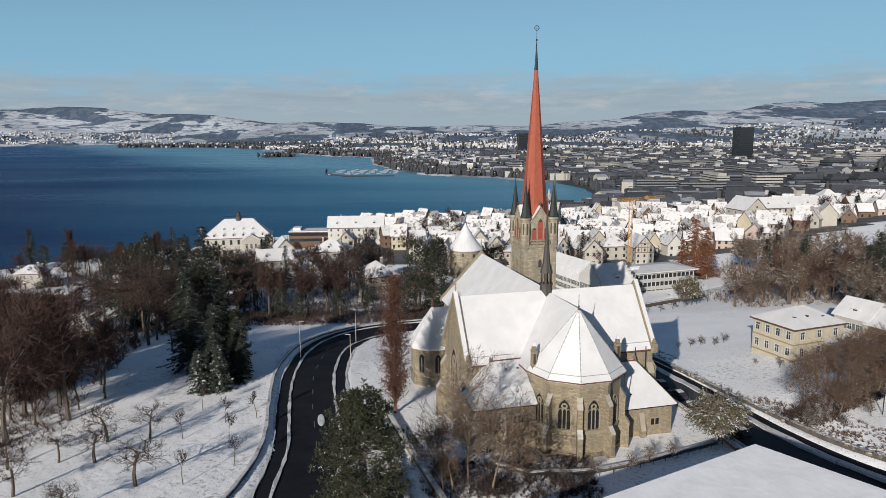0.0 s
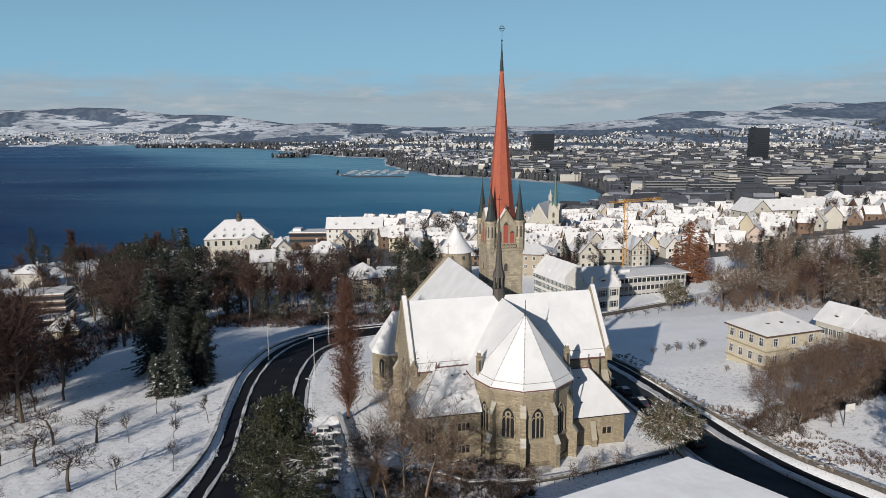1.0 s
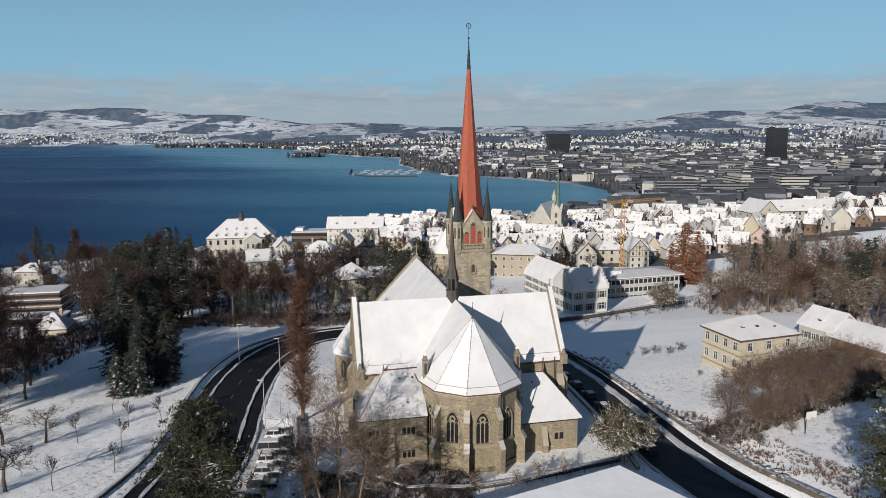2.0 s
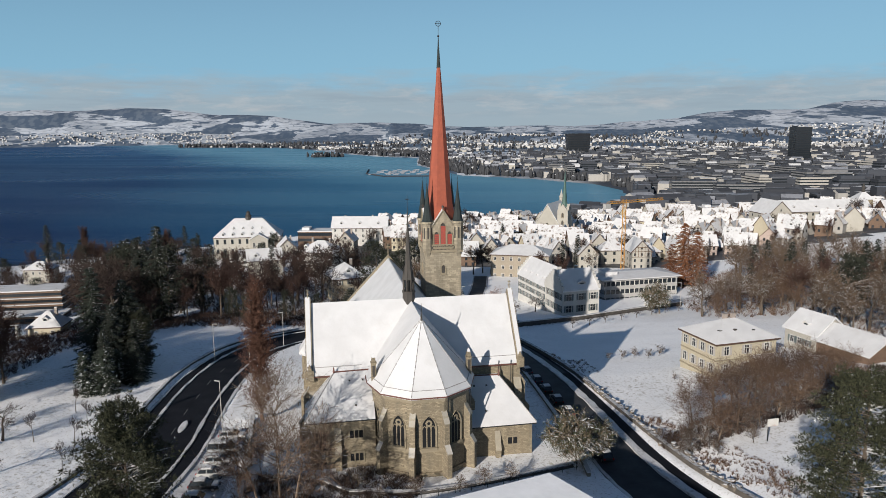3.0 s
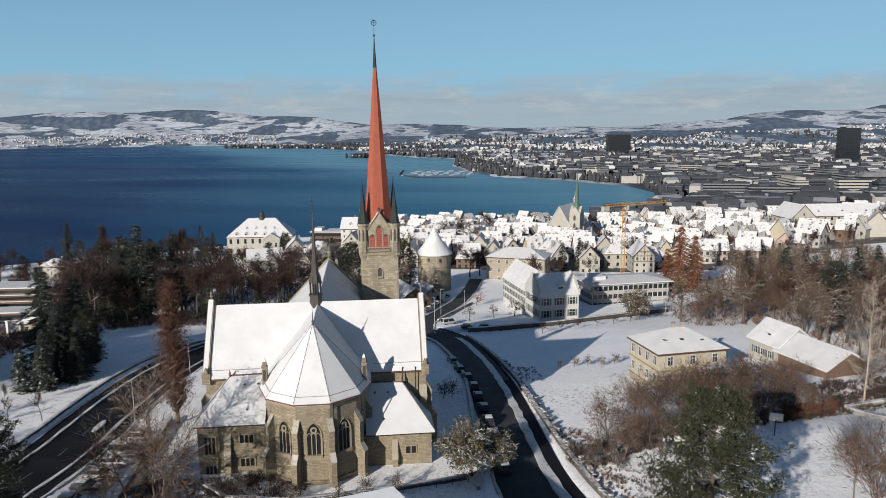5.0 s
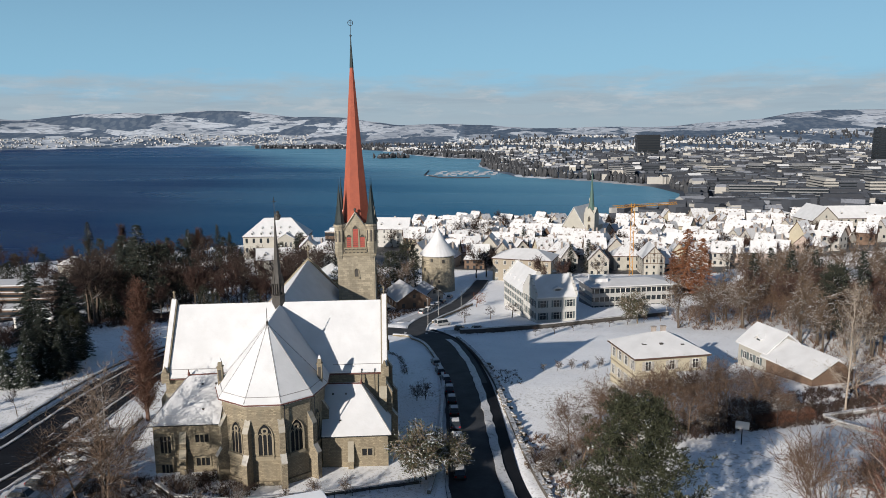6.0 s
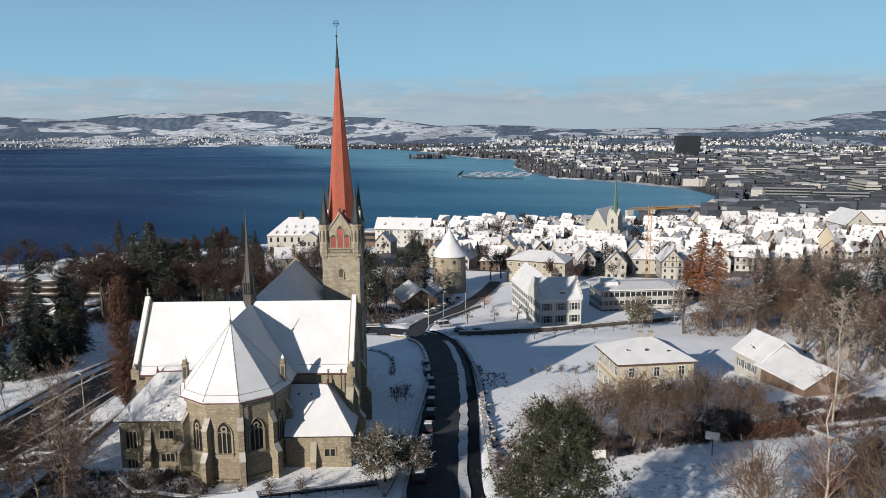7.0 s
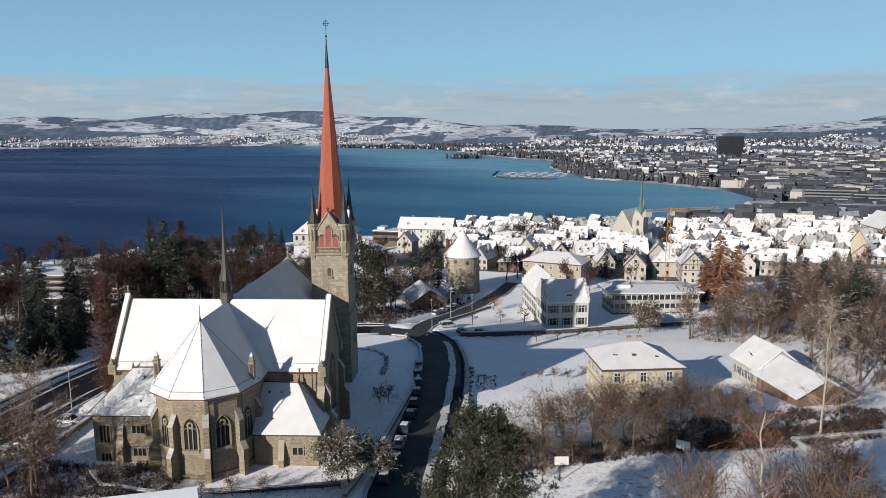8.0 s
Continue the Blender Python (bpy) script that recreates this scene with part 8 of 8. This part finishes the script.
wall_run("churchyard_wall", [(13.5, 198.8), (18.0, 198.6), (22.6, 194.6), (27.2, 184.5), (31.0, 175), (36.0, 160), (38.6, 147), (41.6, 131), (44.6, 115), (45.6, 104)], 0.25, 0.55, "low churchyard wall with snow on top")
wall_run("street_wall", [(19.6, 222), (20.0, 236), (22.2, 250), (25.4, 262)], 0.22, 0.7, "low wall with snow on top beside the narrow street")
wall_run("parking_wall", [(-10.6, 121.5), (-6, 106.4), (-1, 91.1), (4, 76)], 0.3, 0.8, "low stone wall between car park and church garden")
wall_run("garden_wall", [(31, 206.5), (38, 209.8), (51.8, 220.5), (74.2, 238.3), (84, 246), (92, 250)], 0.35, 1.3, "long dark garden wall topped with snow", M_WALLTOP)
wall_run("terrace_wall", [(8, 98.3), (15.5, 93.6), (26.5, 97.6), (38, 104), (43.5, 107)], 0.2, 0.5, "low wall along the path before the choir", M_WALLTOP)
wall_run("retaining_wall", [(-32.5, 60), (-28.0, 91), (-28.4, 106), (-33.0, 126), (-37.2, 146.3), (-38.4, 172.7), (-32.4, 192), (-20, 202)], 0.22, 0.45, "low dark wall along the pavement", M_WALLTOP, 0.2, 0.08)
hedge([(93, 131.5), (98, 135), (103, 139)], 0.8, 1.9, "withered red-brown beech hedge by the court", M_BEECH, 3, 9000)
wall_run("terrace_wall", [(105.4, 138.9), (113.2, 119.9), (117, 110)], 0.3, 0.7, "low concrete wall round a snowy terrace", M_CONC)
wall_run("terrace_wall", [(105.4, 139.2), (112, 142.5), (119.8, 146.2)], 0.3, 0.7, "low concrete wall round a snowy terrace", M_CONC)
hedge([(12.0, 180.5), (16.0, 180.6), (20.0, 177.2), (22.6, 173.4), (25.0, 167.6), (27.6, 159)], 0.14, 0.3, "low clipped snow-dusted hedge on the church lawn", M_SNOWTWIG, 6, 650)
undergrowth("thicket", (56, 120, 112, 160, lambda x, y: 0.577 * (x - 66) + 113.8 < y < 0.577 * (x - 66) + 123 and math.hypot(x - 79, y - 160) > 11), 1400, 2.1, M_TWIG, "tangle of brown brambles and saplings by the court", 1)
undergrowth("garden_brambles", (86, 124, 126, 160, lambda x, y: 0.577 * (x - 66) + 120 < y < 0.577 * (x - 66) + 132 and math.hypot(x - 110, y - 165) > 9), 1000, 1.7, M_TWIG, "brown brambles and dead leaves under the garden trees", 9)
undergrowth("bank_scrub", (54, 78, 88, 136, lambda x, y: -0.47 * (y - 98.7) + 66.3 < x < -0.47 * (y - 98.7) + 74 and y < 128), 620, 1.0, M_TANTWIG, "snow-dusted scrub on the bank above the road", 2)
undergrowth("wood_floor", (92, 215, 170, 330, lambda x, y: not (y < (218 if x < 118 else 174) or math.hypot(x - 107, y - 168) < 17 or (x < 112 and y > 262))), 3900, 3.2, M_TANTWIG, "brown scrub under the hillside trees", 3)
undergrowth("park_floor", (-135, -15, 200, 320, lambda x, y: -1.0 < math.sin(x * 0.09) + math.sin(y * 0.11 + x * 0.03)  ), 4200, 2.8, M_REDTWIG, "red-brown scrub between the park trees", 4)
undergrowth("park_edge", (-80, -4, 196, 226, lambda x, y: y > 203 - 0.10 * abs(x + 22)), 1500, 2.9, M_TWIG, "dark brown scrub along the edge of the park", 10)
undergrowth("meadow_edge", (-135, -66, 100, 200, lambda x, y: x < -70 - 0.25 * (y - 130)), 3200, 2.6, M_REDTWIG, "dark brown scrub along the meadow's edge", 5)
undergrowth("shore_scrub", (-335, -150, 225, 430, lambda x, y: float(lake_depth([x], [y])[0]) < -4 and math.hypot(x + 190, y - 288) > 32 and math.hypot(x + 222, y - 362) > 11), 1500, 5.0, M_REDTWIG, "dark bare scrub along the lake shore", 7)
undergrowth("slope_scrub", (-165, -84, 150, 262, lambda x, y: x < -60 - 0.3 * (y - 110) and math.hypot(x + 126, y - 231) > 9 and math.hypot(x + 176, y - 272) > 30), 1300, 2.6, M_TWIG, "dark brown scrub on the slope above the lake", 8)
undergrowth("bank_under_trees", (-16, 9, 207, 250, lambda x, y: x < 8.2 + 0.02 * (y - 220) and y > 207 - 0.1 * x and math.hypot(x - 2, y - 258) > 10.5), 1500, 1.7, M_TWIG, "dark brown scrub on the bank beside the street", 11)
undergrowth("roadside_scrub", (46, 56, 156, 168, lambda x, y: 47.2 - 0.3 * (y - 164) < x < 52 - 0.3 * (y - 164)), 70, 0.9, M_SNOWTWIG, "dark snow-dusted scrub behind the roadside wall", 12)
undergrowth("choir_scrub", (-4, 22, 88, 105, lambda x, y: x - 0.25 * (y - 96) > -2 and y < 99 + 0.3 * x), 1000, 2.0, M_TWIG, "bare brown bushes before the choir", 6)


def paling(pts, high, label, gap=2.5):
    f = thing("fence", Matrix.Identity(4), label, "fence")
    a, b = ribbon(pts, 0, 0.01, 0, gap)
    for i in range(len(a)):
        bm = bmesh.new()
        bar(bm, a[i], Vector(a[i]) + Vector((0, 0, high)), 0.05, 5)
        part("post", fixed(bm), M_IRON, f)
        if i:
            for z in (high, high * 0.5):
                bm = bmesh.new()
                bar(bm, Vector(a[i - 1]) + Vector((0, 0, z)), Vector(a[i]) + Vector((0, 0, z)), 0.03, 4)
                part("rail", fixed(bm), M_IRON, f)


paling([(64.5, 112.6), (72, 117.4), (91, 128.4), (104, 138)], 3.0, "tall wire fence round the court", 4.0)
paling([(33, 205.5), (38.5, 208), (52.5, 218.7), (75, 236.5), (90, 247)], 1.1, "thin iron railing along the meadow lane", 3.0)
paling([(7.5, 97.3), (15.3, 92.5), (26.8, 96.6), (38.5, 103), (44, 106)], 1.0, "thin iron railing along the church path", 2.2)


# ---- street furniture ----
def street_lamp(x, y, h=8.5, turn=0.0, first=[None]):
    m = at_ground(x, y, turn)
    if first[0]:
        return copy_thing(first[0], m)
    t = thing("street_lamp", m, "slim grey street lamp with a flat head", "street lamp", "street lamps")
    bm = bmesh.new()
    bar(bm, (0, 0, -0.3), (0, 0, h), 0.09, 8, 0.05)
    part("pole", fixed(bm), M_CONC, t)
    bm = bmesh.new()
    box(bm, -0.1, 1.1, -0.16, 0.16, h, h + 0.14)
    bmesh.ops.bevel(bm, geom=bm.edges, offset=0.04, segments=1, affect="EDGES")
    part("head", fixed(bm), M_CONC, t)
    first[0] = t


for x, y, a in ((-14.2, 116.6, 160), (-20.5, 146, 190), (-24, 178, 200), (-34.5, 160, 0), (20, 214, 120), (26, 236, 90), (91, 247, 200), (17.5, 240, 0)):
    street_lamp(x, y, 8.5, a)


def hoop(x, y, turn, first=[None]):
    m = at_ground(x, y, turn)
    if first[0]:
        return copy_thing(first[0], m)
    t = thing("basketball_hoop", m, "basketball hoop with a white board on a post", "hoop", "hoops of the court")
    bm = bmesh.new()
    bar(bm, (0, 0, -0.3), (0, 0, 3.4), 0.08, 8)
    part("post", fixed(bm), M_IRON, t)
    bm = bmesh.new()
    bar(bm, (0, 0, 3.2), (0, -0.9, 3.2), 0.05, 6)
    part("arm", fixed(bm), M_IRON, t)
    bm = bmesh.new()
    box(bm, -0.95, 0.95, -0.98, -0.9, 2.8, 4.0)
    part("board", fixed(bm), M_WHITE, t)
    bm = bmesh.new()
    c = [(0.23 * math.cos(2 * math.pi * q / 12), -1.25 + 0.23 * math.sin(2 * math.pi * q / 12)) for q in range(13)]
    for a, b in zip(c, c[1:]):
        bar(bm, (a[0], a[1], 3.05), (b[0], b[1], 3.05), 0.025)
    part("rim", fixed(bm), M_RED, t)
    first[0] = t


hoop(73.2, 113.5, 20)
hoop(89.1, 122.6, -12)


# ---- cars ----
M_TYRE = mat("tyre_rubber", (0.015, 0.015, 0.016), (0.025, 0.025, 0.026), 3.0, 0.9)
M_RIM = mat("alloy_rim", (0.45, 0.45, 0.46), (0.35, 0.35, 0.36), 3.0, 0.35, metal=0.8)
M_LAMP = glass_mat("headlight_glass", (0.6, 0.6, 0.62))
M_TAIL = glass_mat("tail_light", (0.35, 0.02, 0.02))


def car(paint, label, van=False, snow=True):
    """A car along x, its nose to +x, with its wheels on z = 0."""
    t = thing("van" if van else "car", Matrix.Identity(4), label, "car", "parked cars")
    L, W = (4.9, 1.9) if van else (4.25, 1.76)
    H, B = (1.95, 1.05) if van else (1.46, 0.86)
    bm = bmesh.new()
    prof = [(-L / 2, 0.35), (L / 2 - 0.1, 0.32), (L / 2, 0.5), (L / 2 - 0.06, 0.72), (L / 2 - 1.0, B), (-L / 2 + 0.05, B + 0.04), (-L / 2 - 0.02, 0.6)]
    solid(bm, [(x, -W / 2, z) for x, z in prof], [(x, W / 2, z) for x, z in prof])
    fixed(bm)
    bmesh.ops.bevel(bm, geom=bm.edges, offset=0.09, segments=2, affect="EDGES")
    part("body", bm, paint, t)
    f, r = (L / 2 - 1.0, -L / 2 + 0.1) if van else (L / 2 - 1.15, -L / 2 + 0.2)
    ft, rt = (f - 0.55, r + 0.1) if van else (f - 0.75, r + 0.5)
    bm = bmesh.new()
    solid(bm, [(r, -W / 2 + 0.06, B), (f, -W / 2 + 0.06, B), (f, W / 2 - 0.06, B), (r, W / 2 - 0.06, B)], [(rt, -W / 2 + 0.2, H - 0.06), (ft, -W / 2 + 0.2, H - 0.06), (ft, W / 2 - 0.2, H - 0.06), (rt, W / 2 - 0.2, H - 0.06)])
    part("window", fixed(bm), M_GLASS, t)
    bm = bmesh.new()
    box(bm, rt - 0.02, ft + 0.02, -W / 2 + 0.18, W / 2 - 0.18, H - 0.08, H)
    fixed(bm)
    bmesh.ops.bevel(bm, geom=bm.edges, offset=0.03, segments=1, affect="EDGES")
    part("roof", bm, paint, t)
    for x in ((f + ft) / 2 - 0.02, (rt + ft) / 2, (r + rt) / 2):
        for s in (-1, 1):
            bm = bmesh.new()
            xb = x + (0.3 if x > (rt + ft) / 2 + 0.1 else -0.2 if x < (rt + ft) / 2 - 0.1 else 0)
            bar(bm, (xb, s * (W / 2 - 0.06), B), (x, s * (W / 2 - 0.19), H - 0.05), 0.045)
            part("pillar", fixed(bm), paint, t)
    for x in (-L / 2 + 0.8, L / 2 - 0.85):
        for s in (-1, 1):
            bm = bmesh.new()
            solid(bm, ring(0, 0, -0.1, 0.32, 14), ring(0, 0, 0.1, 0.32, 14))
            w = part("wheel", moved(fixed(bm), Matrix.Translation((x, s * (W / 2 - 0.08), 0.32)) @ pose(0, 0, 0, 90)), M_TYRE, t)
            bm = bmesh.new()
            solid(bm, ring(0, 0, -0.11, 0.2, 12), ring(0, 0, 0.11, 0.2, 12))
            part("rim", moved(fixed(bm), Matrix.Translation((x, s * (W / 2 - 0.08), 0.32)) @ pose(0, 0, 0, 90)), M_RIM, w)
    for s in (-1, 1):
        bm = bmesh.new()
        box(bm, L / 2 - 0.12, L / 2 + 0.01, s * 0.62 - 0.2, s * 0.62 + 0.2, 0.6, 0.74)
        part("headlight", fixed(bm), M_LAMP, t)
        bm = bmesh.new()
        box(bm, -L / 2 - 0.03, -L / 2 + 0.1, s * 0.68 - 0.13, s * 0.68 + 0.13, 0.66, 0.86)
        part("tail_light", fixed(bm), M_TAIL, t)
    if snow:
        bm = bmesh.new()
        box(bm, rt + 0.1, ft - 0.1, -W / 2 + 0.25, W / 2 - 0.25, H, H + 0.1)
        fixed(bm)
        bmesh.ops.bevel(bm, geom=bm.edges, offset=0.04, segments=1, affect="EDGES")
        part("roof_snow", bm, M_SNOW, t)
        bm = bmesh.new()
        solid(bm, [(f + 0.05, -W / 2 + 0.15, B - 0.02), (L / 2 - 0.25, -W / 2 + 0.15, 0.76), (L / 2 - 0.25, W / 2 - 0.15, 0.76), (f + 0.05, W / 2 - 0.15, B - 0.02)], [(f + 0.1, -W / 2 + 0.2, B + 0.08), (L / 2 - 0.35, -W / 2 + 0.2, 0.84), (L / 2 - 0.35, W / 2 - 0.2, 0.84), (f + 0.1, W / 2 - 0.2, B + 0.08)])
        part("bonnet_snow", fixed(bm), M_SNOW, t)
    return t


def paint(name, c):
    return mat(name, c, tuple(v * 0.92 for v in c), 1.0, 0.3, 8.0, 0.0)


CARS = [car(paint("white_paint", (0.72, 0.72, 0.72)), "white hatchback with snow on its roof"), car(paint("silver_paint", (0.42, 0.43, 0.44)), "silver van with snow on its roof", True),
        car(paint("light_grey_paint", (0.55, 0.55, 0.54)), "light grey car dusted with snow"), car(paint("black_paint", (0.02, 0.021, 0.024)), "black car with a snowy roof"), car(paint("dark_blue_paint", (0.03, 0.04, 0.07)), "dark blue estate with snow on it")]
planted = [False] * len(CARS)


def park(k, x, y, turn, dz=0.0):
    m = pose(x, y, ground_z(x, y) + dz, 0, 0, turn)
    if planted[k]:
        copy_thing(CARS[k], m)
    else:
        CARS[k].matrix_basis = m
        planted[k] = True


for k, x, y in ((0, -10.9, 113.0), (1, -9.8, 107.2), (0, -9.0, 103.2), (2, -8.2, 99.0), (3, -7.5, 95.0), (2, -6.8, 91.0), (4, -5.8, 86.8)):
    park(k, x, y, 8, 0.02)
for k, x, y in ((3, 48.6, 111.0), (4, 47.4, 117.0), (2, 45.9, 123.4), (4, 44.4, 129.6), (3, 42.9, 136.2), (3, 41.2, 142.6), (4, 39.5, 148.9), (4, 37.4, 155.2), (3, 34.8, 161.8), (2, 32.0, 170.0)):
    park(k, x, y, 103 if y < 150 else 112, -0.1)
for k, x, y, a in ((2, 11.4, 243.0, 83), (0, 12.2, 248.0, 82), (3, 12.8, 253.0, 82), (4, 13.3, 258.0, 84), (3, 13.9, 263.5, 84), (2, 14.6, 274.0, 88), (1, 23.6, 218.5, 40), (3, 30.4, 211.6, 14), (4, 35.4, 212.8, 20)):
    park(k, x, y, a, 0.02)


# ---- harbour ----
def build_marina():
    pts = [(-262, 1440), (-238, 1300), (-190, 1228), (-105, 1236)]
    t = thing("breakwater", Matrix.Identity(4), "low harbour breakwater crusted with snow", "breakwater")
    for (ax, ay), (bx, by) in zip(pts, pts[1:]):
        bm = bmesh.new()
        bar(bm, (ax, ay, LAKE_Z + 0.4), (bx, by, LAKE_Z + 0.2), 1.7, 4)
        part("mole", fixed(bm), M_DARKC, t)
    rs = np.random.RandomState(2)
    v, f = [], []
    for row in range(6):
        for k in range(15):
            if rs.uniform() < 0.4:
                continue
            x, y = -220 + row * 21 + rs.uniform(-6, 6), 1280 + k * 10 + row * 3
            if lake_depth(np.array([x]), np.array([y]))[0] < 5:
                continue
            L, b = rs.uniform(6, 10), rs.uniform(2.2, 3)
            q = len(v)
            z = LAKE_Z
            for px, py, pz in ((-L / 2, -b / 2, 0), (L / 2, 0, 0), (-L / 2, b / 2, 0), (-L / 2, -b / 2, 1.6), (L / 2 + 0.8, 0, 1.9), (-L / 2, b / 2, 1.6)):
                v.append((x + px, y + py, z + pz))
            f += [(q, q + 1, q + 4, q + 3), (q + 1, q + 2, q + 5, q + 4), (q + 2, q, q + 3, q + 5), (q + 3, q + 4, q + 5)]
    tagged(raw("moored_boats", v, f, M_HALF), "covered boats moored in rows in the harbour", "boats", kind="stuff")


build_marina()
